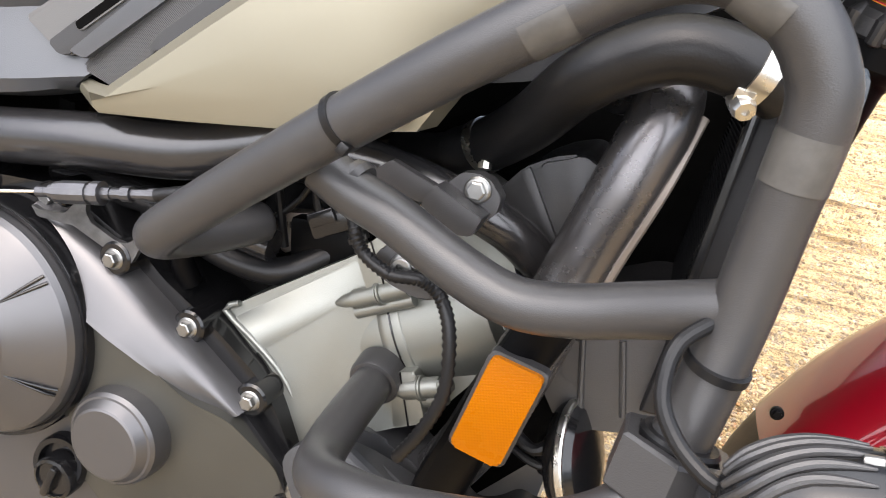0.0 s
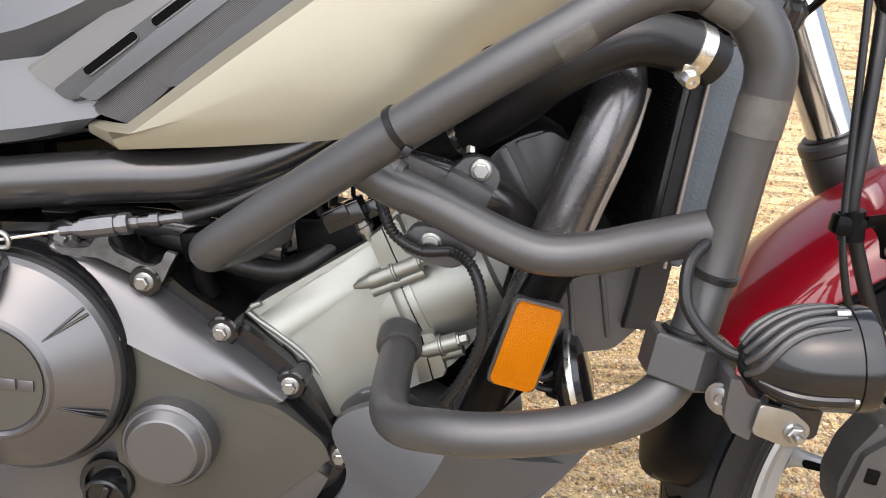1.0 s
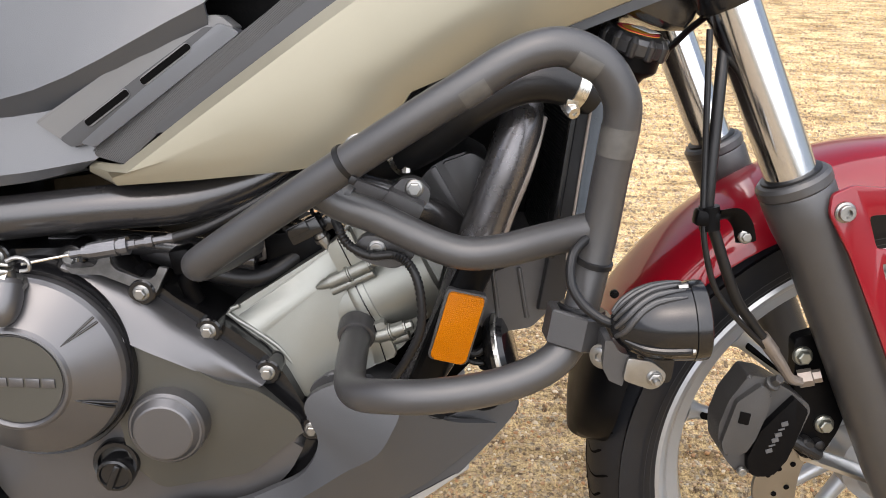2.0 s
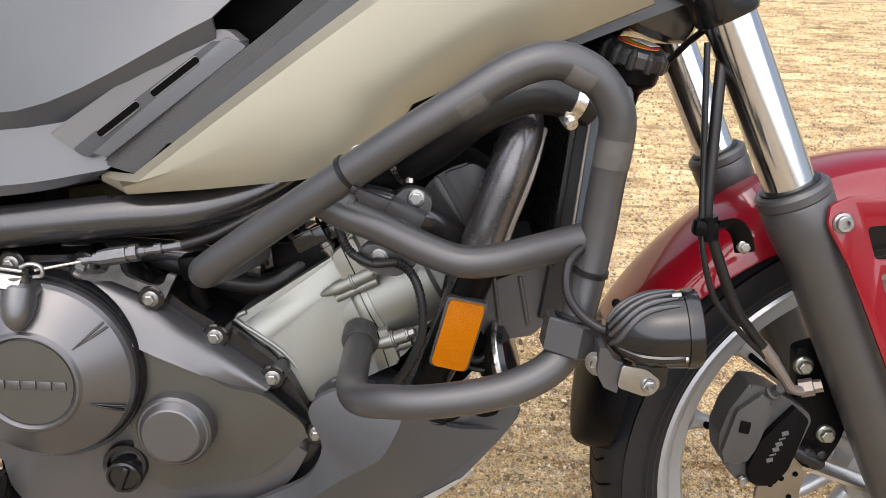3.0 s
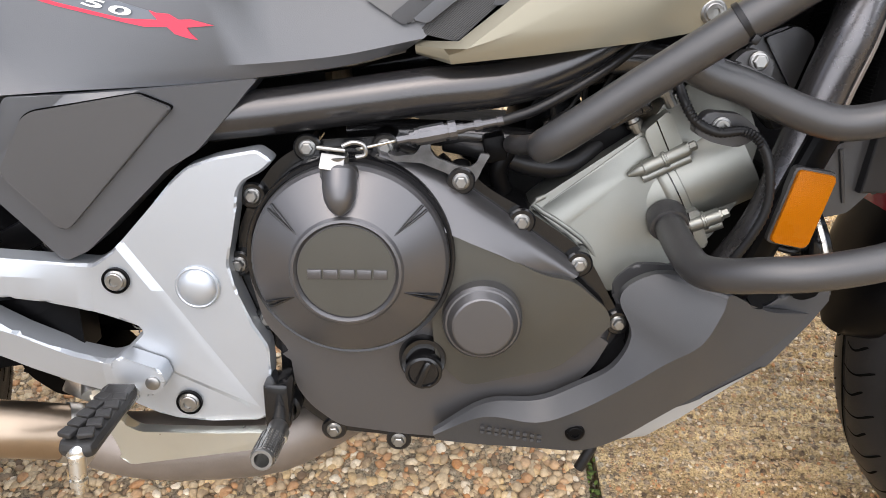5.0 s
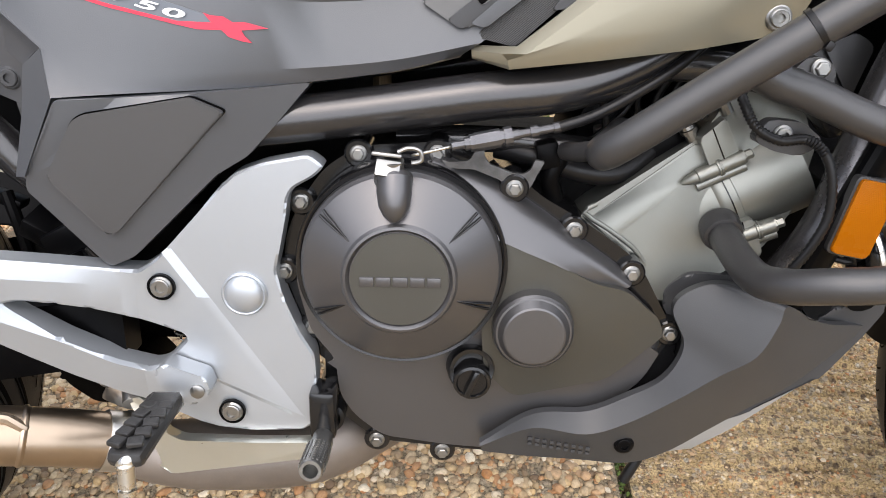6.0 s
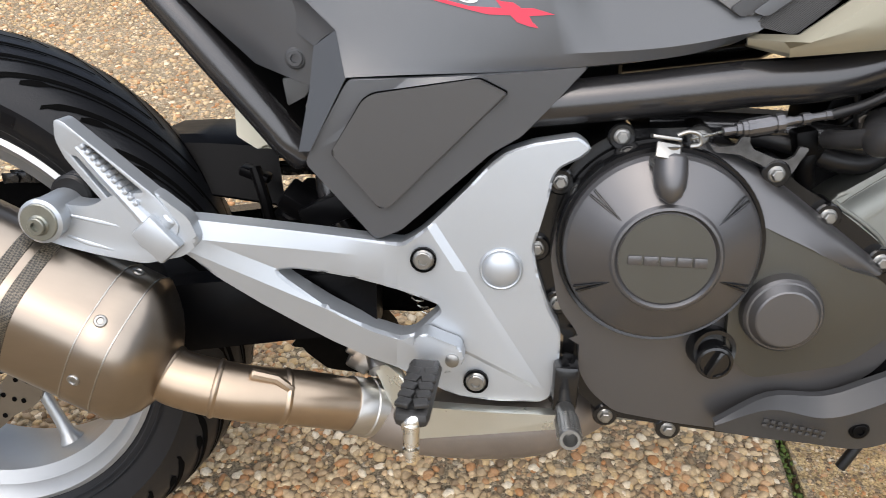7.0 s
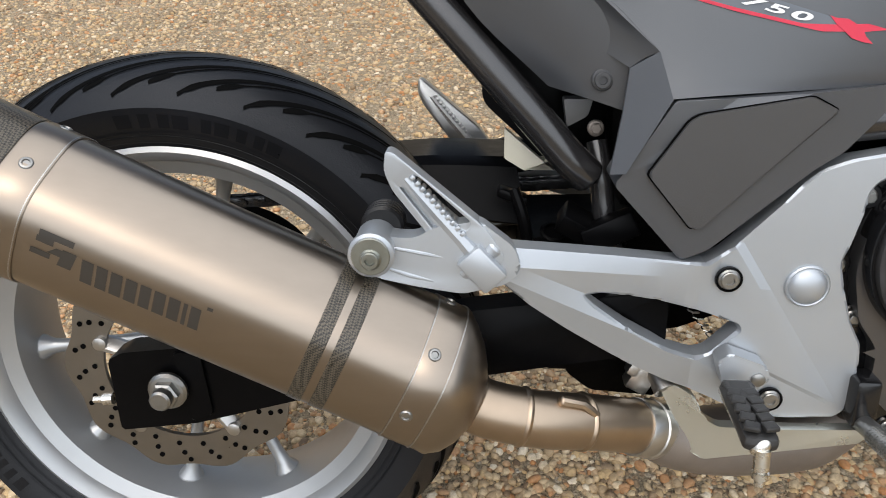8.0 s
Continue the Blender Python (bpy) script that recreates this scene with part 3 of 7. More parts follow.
def brake_disc(c, y, r_out, r_in, waves, parent, holes):
    """A wavy drilled brake disc with its carrier."""
    bm = B()
    seg = 240
    outer = [r_out + 0.0035 * math.cos(waves * 2 * math.pi * k / seg) for k in range(seg)]
    prof = []
    ringsf = []
    for yy in (y - 0.0025, y + 0.0025):
        o = [bm.verts.new((c[0] + outer[k] * math.cos(2 * math.pi * k / seg), yy, c[1] + outer[k] * math.sin(2 * math.pi * k / seg))) for k in range(seg)]
        i = [bm.verts.new((c[0] + r_in * math.cos(2 * math.pi * k / seg), yy, c[1] + r_in * math.sin(2 * math.pi * k / seg))) for k in range(seg)]
        ringsf.append((o, i))
        for k in range(seg):
            bm.faces.new((o[k], o[(k + 1) % seg], i[(k + 1) % seg], i[k]))
    for w in (0, 1):
        p, q = ringsf[0][w], ringsf[1][w]
        for k in range(seg):
            bm.faces.new((p[k], p[(k + 1) % seg], q[(k + 1) % seg], q[k]))
    d = part("brake_disc", bm, DISC, parent, "drilled wave brake disc")
    # black dots on the disc's face give the drillings their dark inside
    bm = B()
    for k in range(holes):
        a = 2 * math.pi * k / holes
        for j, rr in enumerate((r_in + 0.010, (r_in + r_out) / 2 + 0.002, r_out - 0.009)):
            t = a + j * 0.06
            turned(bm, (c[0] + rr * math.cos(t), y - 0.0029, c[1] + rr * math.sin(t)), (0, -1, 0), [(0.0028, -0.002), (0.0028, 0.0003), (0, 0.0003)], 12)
    tagged(part("drilling_shade", bm, RECESS_SHADE, parent), kind="stuff")
    bm = B()
    for k in range(5):
        a = 2 * math.pi * k / 5 + 0.3
        sweep(bm, [(c[0] + 0.03 * math.cos(a), y, c[1] + 0.03 * math.sin(a)), (c[0] + (r_in + 0.006) * math.cos(a), y, c[1] + (r_in + 0.006) * math.sin(a))], 0.009, 8, flat=(1, 0.4))
        turned(bm, (c[0] + (r_in + 0.004) * math.cos(a), y - 0.006, c[1] + (r_in + 0.004) * math.sin(a)), (0, -1, 0), [(0.007, -0.004), (0.007, 0.001), (0.004, 0.002), (0, 0.002)], 16)
    part("disc_carrier", bm, STEEL, parent)


brake_disc(FA, -0.077, 0.155, 0.115, 10, front_wheel, 30)
brake_disc(RA, MID - 0.080, 0.118, 0.080, 10, rear_wheel, 22)

# -- rear suspension --
bm = B()
prism(bm, [(-0.045, 0.334), (-0.042, 0.258), (0.034, 0.268), (0.135, 0.296), (0.30, 0.325), (0.47, 0.355), (0.47, 0.415), (0.30, 0.392), (0.13, 0.360), (-0.03, 0.342)], -0.150, -0.118, 0.003, 0.003)
swing = part("swingarm", bm, BLACK, bike, "black box-section swingarm", 18)
bm = B()
prism(bm, [(-0.045, 0.334), (-0.042, 0.262), (0.10, 0.30), (0.30, 0.33), (0.47, 0.36), (0.47, 0.415), (0.30, 0.392), (0.10, 0.36)], 0.085, 0.115, 0.004, 0.008)
block(bm, (0.40, -0.015, 0.385), (0.10, 0.24, 0.07), (0, -8, 0), 0.01)
part("swingarm_left", bm, GLOSS, swing, sharp=18)
hexbolt("axle_nut", (0.014, -0.160, 0.309), 0.0138, swing, BOLT, label="zinc-plated axle nut with washer", flange=1.35, high=0.8)
bm = B()
turned(bm, (0.014, -0.172, 0.309), (0, -1, 0), [(0.010, 0), (0.010, 0.008), (0.008, 0.010), (0, 0.010)], 20)
part("axle_end", bm, BOLT, swing)
bm = B()
prism(bm, [(0.030, 0.272), (0.052, 0.280), (0.046, 0.345), (0.020, 0.345)], -0.154, -0.140, 0.002, 0.004)
part("axle_block", bm, BLACK, swing, sharp=18)
bm = B()
sweep(bm, [(-0.052, -0.137, 0.285), (-0.062, -0.137, 0.284)], 0.006, 12)
sweep(bm, [(-0.062, -0.137, 0.284), (-0.072, -0.137, 0.283)], 0.0035, 12)
part("adjuster_bolt", bm, ZINC, swing)
# chain along the left of the wheel
bm = B()
for k in range(34):
    x = -0.02 + 0.0159 * k
    z = 0.412 + 0.034 * (k / 30)
    for s in (-1, 1):
        block(bm, (x, 0.105 + s * 0.009 + (0.002 if k % 2 else 0), z), (0.020, 0.002, 0.013), (0, -4, 0), 0.003)
    turned(bm, (x + 0.008, 0.105, z), (0, 1, 0), [(0.0045, -0.011), (0.0045, 0.011)], 10)
part("chain", bm, SPAR, bike, "oily steel drive chain", 30)
bm = B()
turned(bm, (RA[0], 0.105, RA[1]), (0, 1, 0), [(0.108, -0.003), (0.114, 0), (0.108, 0.003), (0.06, 0.003)], 60)
part("rear_sprocket", bm, MURK, rear_wheel)
bm = B()
loft(bm, [[(0.20, 0.11, 0.488), (0.26, 0.11, 0.492), (0.330, 0.11, 0.490)], [(0.20, 0.02, 0.490), (0.26, 0.02, 0.493), (0.332, 0.02, 0.492)], [(0.212, 0.008, 0.484), (0.27, 0.006, 0.486), (0.340, 0.006, 0.484)], [(0.232, -0.012, 0.44), (0.29, -0.014, 0.435), (0.352, -0.014, 0.428)], [(0.234, -0.013, 0.4395), (0.291, -0.015, 0.4345), (0.3525, -0.015, 0.4275)]], 4, 1, 0.003, (0, 0.6, -0.6))
hug = part("rear_hugger", bm, BLACK, bike, "black plastic chain guard and hugger over the swingarm")
bm = B()
prism(bm, [(0.20, 0.43), (0.44, 0.462), (0.44, 0.485), (0.33, 0.490), (0.20, 0.452)], 0.118, 0.128, 0.002, 0.004)
part("chain_guard", bm, BLACK, hug, sharp=18)
# cross tube, linkage and shock tower between the swingarm's beams
bm = B()
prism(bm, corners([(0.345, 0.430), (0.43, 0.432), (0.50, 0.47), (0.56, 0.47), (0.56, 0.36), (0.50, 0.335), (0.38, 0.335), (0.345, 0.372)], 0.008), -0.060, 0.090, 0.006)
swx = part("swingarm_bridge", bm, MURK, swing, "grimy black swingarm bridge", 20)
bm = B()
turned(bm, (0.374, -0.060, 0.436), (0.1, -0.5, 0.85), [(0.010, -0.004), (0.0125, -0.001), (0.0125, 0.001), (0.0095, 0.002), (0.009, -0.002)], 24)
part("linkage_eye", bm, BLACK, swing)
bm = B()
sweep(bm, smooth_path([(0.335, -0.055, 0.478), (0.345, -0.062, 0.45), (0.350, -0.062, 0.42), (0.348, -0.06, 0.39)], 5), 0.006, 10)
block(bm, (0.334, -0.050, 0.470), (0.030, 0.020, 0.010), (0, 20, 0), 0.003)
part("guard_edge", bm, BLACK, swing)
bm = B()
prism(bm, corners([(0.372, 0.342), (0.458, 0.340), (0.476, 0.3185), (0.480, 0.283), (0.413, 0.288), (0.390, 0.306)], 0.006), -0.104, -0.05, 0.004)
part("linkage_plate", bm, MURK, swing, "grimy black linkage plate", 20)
bm = B()
prism(bm, corners([(0.385, 0.362), (0.405, 0.362), (0.432, 0.300), (0.370, 0.300), (0.392, 0.33)], 0.004), -0.085, -0.06, 0.002)
part("stand_bracket", bm, BLACK, bike, "black centre bracket under the swingarm", 20)
hexbolt("bracket_bolt", (0.398, -0.088, 0.352), 0.007, bike, BLACK, label="black flange bolt")
bm = B()
block(bm, (0.455, -0.135, 0.324), (0.022, 0.02, 0.032), (0, 28, 0), 0.003)
block(bm, (0.447, -0.138, 0.332), (0.012, 0.014, 0.014), (0, 28, 0), 0.002)
part("brake_line_block", bm, STEEL, bike, "grey brake line block")
bm = B()
sweep(bm, smooth_path([(0.408, -0.080, 0.530), (0.4125, -0.090, 0.505), (0.4145, -0.092, 0.484), (0.4186, -0.094, 0.4586), (0.4309, -0.093, 0.4309), (0.440, -0.085, 0.410)], 6), 0.0105, 18)
part("breather_hose", bm, SPAR, bike, "black rubber breather hose")

# -- silencer --
AX0, AX1 = V(0.262, -0.209, 0.363), V(-0.130, -0.214, 0.549)
d = (AX1 - AX0).normalized()
SO = V(0, -1, 0)
SO = (SO - d * SO.dot(d)).normalized()
SU = d.cross(SO)
SU = SU if SU.z > 0 else -SU


def lobe(deg):
    """The sleeve is a rounded hexagon: its radius swells at six soft edges."""
    return 1.0 + 0.024 * math.cos(radians(6 * (deg - 22)))


def sleeve(bm, rings, seg=96):
    """A lobed body; rings hold (centre, radius, share of the lobes)."""
    made = []
    for c, r, k in rings:
        made.append([bm.verts.new(Vector(c) + (SO * math.cos(radians(a)) + SU * math.sin(radians(a))) * r * (1 + (lobe(a) - 1) * k)) for a in (360 * j / seg for j in range(seg))])
    for p, q in zip(made, made[1:]):
        for j in range(seg):
            bm.faces.new((p[j], p[(j + 1) % seg], q[(j + 1) % seg], q[j]))
    bm.faces.new(made[0][::-1])
    bm.faces.new(made[-1])
    return bm


def band(rows):
    return [(AX0 + d * s_, r_, 1.0) for r_, s_ in rows]


bm = B()
sleeve(bm, band([(0.0625, 0.0), (0.0625, 0.11), (0.0625, 0.22), (0.0625, 0.33), (0.0625, 0.44)]))
muff = part("silencer", bm, TITAN, bike, "brushed titanium silencer with carbon bands and riveted end caps", 50)
bm = B()
sleeve(bm, [(AX0 + d * 0.0195, 0.0626, 1), (AX0 + d * 0.018, 0.0635, 1), (AX0 + d * 0.002, 0.0635, 1), (AX0 - d * 0.010, 0.0630, 1), (V(0.279, -0.2115, 0.3505), 0.0590, 0.9), (V(0.288, -0.213, 0.3435), 0.050, 0.7), (V(0.2955, -0.214, 0.3385), 0.038, 0.4), (V(0.3005, -0.2145, 0.3362), 0.027, 0)])
part("front_cap", bm, TITAN, muff, "", 50)
bm = B()
sleeve(bm, band([(0.0634, 0.322), (0.0640, 0.324), (0.0640, 0.350), (0.0634, 0.352)]))
part("rear_collar", bm, TITAN, muff)
bm = B()
sleeve(bm, band([(0.0636, 0.353), (0.0640, 0.354), (0.064, 0.43), (0.058, 0.455), (0.03, 0.456)]))
part("carbon_end_cap", bm, CARBON, muff, "woven carbon end cap")
for s0, s1 in ((0.069, 0.081), (0.0875, 0.0995)):
    bm = B()
    sleeve(bm, band([(0.0626, s0), (0.0632, s0 + 0.0004), (0.0632, s1 - 0.0004), (0.0626, s1)]))
    part("carbon_band", bm, CARBON, muff, "dark woven carbon band")


def on_sleeve(along, deg, out=0.0):
    """A point on the silencer; deg counts up from its outer side."""
    t = radians(deg)
    n = SO * math.cos(t) + SU * math.sin(t)
    return AX0 + d * along + n * (0.0634 * lobe(deg) + out), n


for along, degs in ((0.0095, (-62, -9.6, 40, 92)), (0.338, (-50, -1, 48.6, 98))):
    for dg in degs:
        p, n = on_sleeve(along, dg)
        bm = B()
        turned(bm, p, n, [(0.0052, -0.001), (0.0052, 0.0008), (0.0044, 0.0016), (0.0030, 0.0018), (0.0024, 0.0006), (0, 0.0006)], 20)
        part("rivet", bm, BOLT, muff)
for al in (-0.007, 0.0185, 0.3235):
    bm = B()
    sleeve(bm, band([(0.0632, al - 0.0006), (0.0640, al - 0.0003), (0.0640, al + 0.0003), (0.0632, al + 0.0006)]))
    part("cap_seam", bm, STEEL, muff)


def sleeve_patch(bm, s0, s1, d0, d1, skew=0.0, out=0.0006):
    """A thin print on the sleeve, from s0 to s1 along it and from d0 to d1 degrees round it."""
    n = 6
    g = []
    for i in range(n + 1):
        row = []
        for j in range(2):
            dg = d0 + (d1 - d0) * i / n
            s = (s0 if j == 0 else s1) + skew * (dg - d0) / max(1e-6, abs(d1 - d0))
            row.append(bm.verts.new(on_sleeve(s, dg, out - 0.0012)[0]))
        g.append(row)
    for p, q in zip(g, g[1:]):
        bm.faces.new((p[0], p[1], q[1], q[0]))


cur = 0.2715
for wd in (9.5, 9.0, 9.5, 9.5, 9.0, 9.5, 9.5, 3.4, 8.5):
    bm = B()
    wd *= 0.00094
    sleeve_patch(bm, cur - wd, cur, -13.5, 4.2, 0.0018)
    cur -= wd + 0.0024
    part("print_block", bm, ETCH, muff, "dark etched block")
bm = B()
sleeve_patch(bm, 0.1735, 0.1780, 6.0, 8.5, 0.0)
part("print_block", bm, ETCH, muff, "dark etched block")
for s0, s1, d0, d1, sk in ((0.2815, 0.3075, 8.5, 13.0, 0.0), (0.2955, 0.3085, 4.0, 8.5, 0.0), (0.2860, 0.2990, -1.5, 4.0, -0.006), (0.2960, 0.3110, -6.5, -2.0, 0.0), (0.2795, 0.2900, -8.5, 5.0, -0.002)):
    bm = B()
    sleeve_patch(bm, s0, s1, d0, d1, sk)
    part("print_emblem", bm, ETCH, muff, "dark etched angular shape")
bm = B()
link = [V(0.290, -0.214, 0.342), V(0.314, -0.215, 0.331), V(0.356, -0.209, 0.319), V(0.40, -0.191, 0.306), V(0.43, -0.175, 0.294), V(0.462, -0.155, 0.278)]
sweep(bm, smooth_path(link, 6), 0.0245, 32)
pipe = part("link_pipe", bm, PIPE, bike, "bronze heat-tinted titanium link pipe with weld beads")
lp = smooth_path(link, 6)
for i in (3, 10, 17):
    bm = B()
    t = (lp[i + 1] - lp[i - 1]).normalized()
    turned(bm, lp[i], t, [(0.0243, -0.003), (0.0256, -0.0015), (0.026, 0), (0.0256, 0.0015), (0.0243, 0.003)], 40)
    part("weld_bead", bm, PIPE, pipe)
bm = B()
t = (lp[-1] - lp[-6]).normalized()
turned(bm, lp[-1] - t * 0.022, t, [(0.0260, 0), (0.0265, 0.001), (0.0265, 0.018), (0.0278, 0.019), (0.0278, 0.030), (0.026, 0.032)], 40)
part("pipe_collar", bm, STEEL, pipe, "slotted steel pipe collar")
bm = B()
sweep(bm, [on for on in (V(0.374, -0.214, 0.340), V(0.392, -0.208, 0.333), V(0.404, -0.206, 0.322))], 0.005, 10, round_end=True)
part("spring_lug", bm, PIPE, pipe)
bm = B()
sweep(bm, smooth_path([(0.460, -0.155, 0.280), (0.49, -0.145, 0.262), (0.54, -0.130, 0.252), (0.62, -0.11, 0.250), (0.69, -0.07, 0.262)], 5), [0.026, 0.029, 0.034, 0.036, 0.030], 28)
part("exhaust_collector", bm, MUFGREY, bike, "dull grey exhaust collector under the engine")

# -- footrest plate --
bm = B()
plate = [(0.296, 0.474), (0.3296, 0.4707), (0.3737, 0.4641), (0.4217, 0.4566), (0.4713, 0.4483), (0.4937, 0.4450), (0.5086, 0.4547), (0.5222, 0.468), (0.5487, 0.4965), (0.5657, 0.5165), (0.5784, 0.5275), (0.6003, 0.5354), (0.6353, 0.542), (0.6475, 0.5330), (0.6393, 0.5250), (0.6224, 0.5157), (0.6175, 0.5075), (0.616, 0.4949), (0.6094, 0.465), (0.6050, 0.4471), (0.6101, 0.4241), (0.6213, 0.3929),
         (0.6331, 0.3719), (0.634, 0.3496), (0.630, 0.3062), (0.6207, 0.2990), (0.5773, 0.2990), (0.5464, 0.3005), (0.5300, 0.3080), (0.5077, 0.3190), (0.4678, 0.3365), (0.4351, 0.3555), (0.4085, 0.3735), (0.3774, 0.3955), (0.3474, 0.4190), (0.321, 0.4420), (0.296, 0.452)]
hole = [(0.3907, 0.4244), (0.4042, 0.4253), (0.4288, 0.4217), (0.4541, 0.4153), (0.4801, 0.4067), (0.5056, 0.3981), (0.5258, 0.3899), (0.5280, 0.3851), (0.5049, 0.3605), (0.4929, 0.3575), (0.4687, 0.3671), (0.4312, 0.3909), (0.400, 0.4148)]


def plate_with_hole(bm, outline, holes, y0, y1, bevel, seg=3):
    """A plate with openings, filled between its outlines."""
    loops = [corners(outline, 0.004, 2)] + [corners(h, 0.004, 2) for h in holes]
    edges, all_v = [], []
    for lp_ in loops:
        vs = [bm.verts.new((x, y0, z)) for x, z in lp_]
        all_v.append(vs)
        edges += [bm.edges.new((vs[i], vs[(i + 1) % len(vs)])) for i in range(len(vs))]
    res = bmesh.ops.triangle_fill(bm, use_beauty=True, use_dissolve=True, edges=edges)
    faces = [g for g in res["geom"] if isinstance(g, bmesh.types.BMFace)]
    ext = bmesh.ops.extrude_face_region(bm, geom=faces)
    nv = [g for g in ext["geom"] if isinstance(g, bmesh.types.BMVert)]
    for v in nv:
        v.co.y = y1
    if bevel:
        rim = [e for e in bm.edges if e.is_valid and all(abs(v.co.y - y0) < 1e-6 for v in e.verts) and len(e.link_faces) == 2 and e.calc_face_angle(0) > 0.8]
        bmesh.ops.bevel(bm, geom=rim, offset=bevel, segments=seg, profile=0.5, affect="EDGES", clamp_overlap=True)
    return bm


plate_with_hole(bm, plate, [hole], -0.1640, -0.1420, 0.0060, 1)


def cut_along(x0, z0, x1, z1):
    bmesh.ops.bisect_plane(bm, geom=list(bm.verts) + list(bm.edges) + list(bm.faces), plane_co=(x0, 0, z0), plane_no=(z0 - z1, 0, x1 - x0))


CREASES = (((0.30, 0.4600), (0.49, 0.4315)), ((0.335, 0.4400), (0.500, 0.3520)))
for (x0, z0), (x1, z1) in CREASES:
    cut_along(x0, z0, x1, z1)
for v in bm.verts:      # each beam has a lit upper facet and a steeper lower one
    if v.co.y < -0.1625 and v.co.x < 0.50:
        mid = 0.4244 - (v.co.x - 0.390) * 0.27
        (x0, z0), (x1, z1) = CREASES[0 if v.co.z > mid else 1]
        k = (v.co.z - (z0 + (z1 - z0) * (v.co.x - x0) / (x1 - x0))) * min(1, (0.50 - v.co.x) / 0.03)
        v.co.y += 0.30 * max(0, k) + 0.16 * max(0, -k) - 0.003
# a raised wedge that runs out towards the lower bolt
WEDGE = ((0.5435, 0.4193, 0.6060, 0.3240), (0.5216, 0.3640, 0.6060, 0.3210))
for x0, z0, x1, z1 in WEDGE:
    cut_along(x0, z0, x1, z1)
cut_along(0.5525, 0.4193, 0.6150, 0.3240)
cut_along(0.5216, 0.3600, 0.6060, 0.3170)
for v in bm.verts:
    if v.co.y < -0.1625 and 0.515 < v.co.x < 0.607:
        (x0, z0, x1, z1), (x2, z2, x3, z3) = WEDGE
        if v.co.z < z0 + (z1 - z0) * (v.co.x - x0) / (x1 - x0) + 0.0005 and v.co.z > z2 + (z3 - z2) * (v.co.x - x2) / (x3 - x2) - 0.0005:
            v.co.y -= 0.0026 * min(1, (0.607 - v.co.x) / 0.03)
for cut in (0.32, 0.34, 0.36, 0.38, 0.40, 0.42, 0.44, 0.46, 0.48, 0.49):
    bmesh.ops.bisect_plane(bm, geom=list(bm.verts) + list(bm.edges) + list(bm.faces), plane_co=(cut, 0, 0), plane_no=(1, 0, 0))
for v in bm.verts:      # the arm swings outwards towards the rear
    v.co.y -= 0.24 * max(0.0, 0.49 - v.co.x)
hanger = part("footrest_plate", bm, SILVER, bike, "silver painted alloy footrest plate with a triangular opening", 9)
bm = B()
pts = [V(0.532 + 0.00075 * k, -0.148 + 0.006 * math.cos(k * 1.05), 0.306 + 0.006 * math.sin(k * 1.05)) for k in range(52)]
sweep(bm, pts, 0.0012, 6)
part("pedal_spring", bm, SOFT, hanger, "black coil spring")
for x_, r_ in ((0.598, 0.012), (0.640, 0.015)):
    bm = B()
    turned(bm, (x_, -0.150, 0.306), (0, -1, 0), [(r_, -0.03), (r_, 0.004), (r_ * 0.8, 0.006), (r_ * 0.72, 0.002), (0, 0.002)], 28)
    part("pivot_bush", bm, SOFT, hanger)
bm = B()
turned(bm, (0.5790, -0.1635, 0.4270), (0, -1, 0), [(0.0185, 0), (0.0185, 0.003), (0.0172, 0.0042), (0.0160, 0.0036), (0.0156, 0.0045), (0.012, 0.0075), (0.006, 0.009), (0, 0.0094)], 40)
part("pivot_cap", bm, SILVER, hanger)
for p in ((0.513, -0.168, 0.433), (0.5615, -0.1675, 0.319)):
    bm = B()
    turned(bm, p, (0, -1, 0), [(0.0112, -0.002), (0.0112, 0.0012), (0.0098, 0.0014), (0.0098, -0.001), (0, -0.001)], 32)
    rec = part("bolt_recess", bm, BLACK, hanger)
    hexbolt("plate_bolt", (p[0], p[1] - 0.0002, p[2]), 0.0068, hanger, BOLT, socket=True, flange=1.35, high=0.6)
def arm_y(x, z):
    return -0.214 - 0.010 * max(0, (0.30 - x) / 0.1)


bm = B()
prism(bm, [(0.210, 0.488), (0.222, 0.490), (0.238, 0.4845), (0.255, 0.484), (0.268, 0.492), (0.304, 0.497), (0.331, 0.476), (0.338, 0.456), (0.325, 0.444), (0.292, 0.436), (0.256, 0.443), (0.229, 0.450), (0.210, 0.457), (0.205, 0.470)], arm_y, -0.198, 0.004, 0.006)
part("silencer_bracket", bm, SILVER, hanger, "slim cast bracket with ridges", sharp=22)
for pts in ([(0.236, 0.4765), (0.262, 0.471), (0.284, 0.466)], [(0.234, 0.459), (0.250, 0.453), (0.268, 0.448)]):
    bm = B()
    sweep(bm, [V(x, arm_y(x, z), z) for x, z in pts], [0.0014, 0.0022, 0.0012], 10, round_end=True)
    part("bracket_ridge", bm, SILVER, hanger)
bm = B()
turned(bm, (0.222, -0.200, 0.4755), (0, -1, 0), [(0.0165, -0.03), (0.0165, 0.028), (0.0178, 0.030), (0.0178, 0.036), (0.0155, 0.038)], 36)
part("bracket_boss", bm, SILVER, hanger)
bm = B()
for k in range(4):
    turned(bm, (0.226, -0.176 - 0.006 * k, 0.485), (0, -1, 0), [(0.015, -0.003), (0.0175, -0.001), (0.0175, 0.001), (0.015, 0.003)], 30)
part("rubber_mount", bm, SOFT, hanger)
bm = B()
turned(bm, (0.222, -0.238, 0.4755), (0, -1, 0), [(0.0150, -0.002), (0.0150, 0.0008), (0.0142, 0.0016), (0, 0.0016)], 36)
part("hanger_washer", bm, ZINCO, hanger, "dull zinc washer")
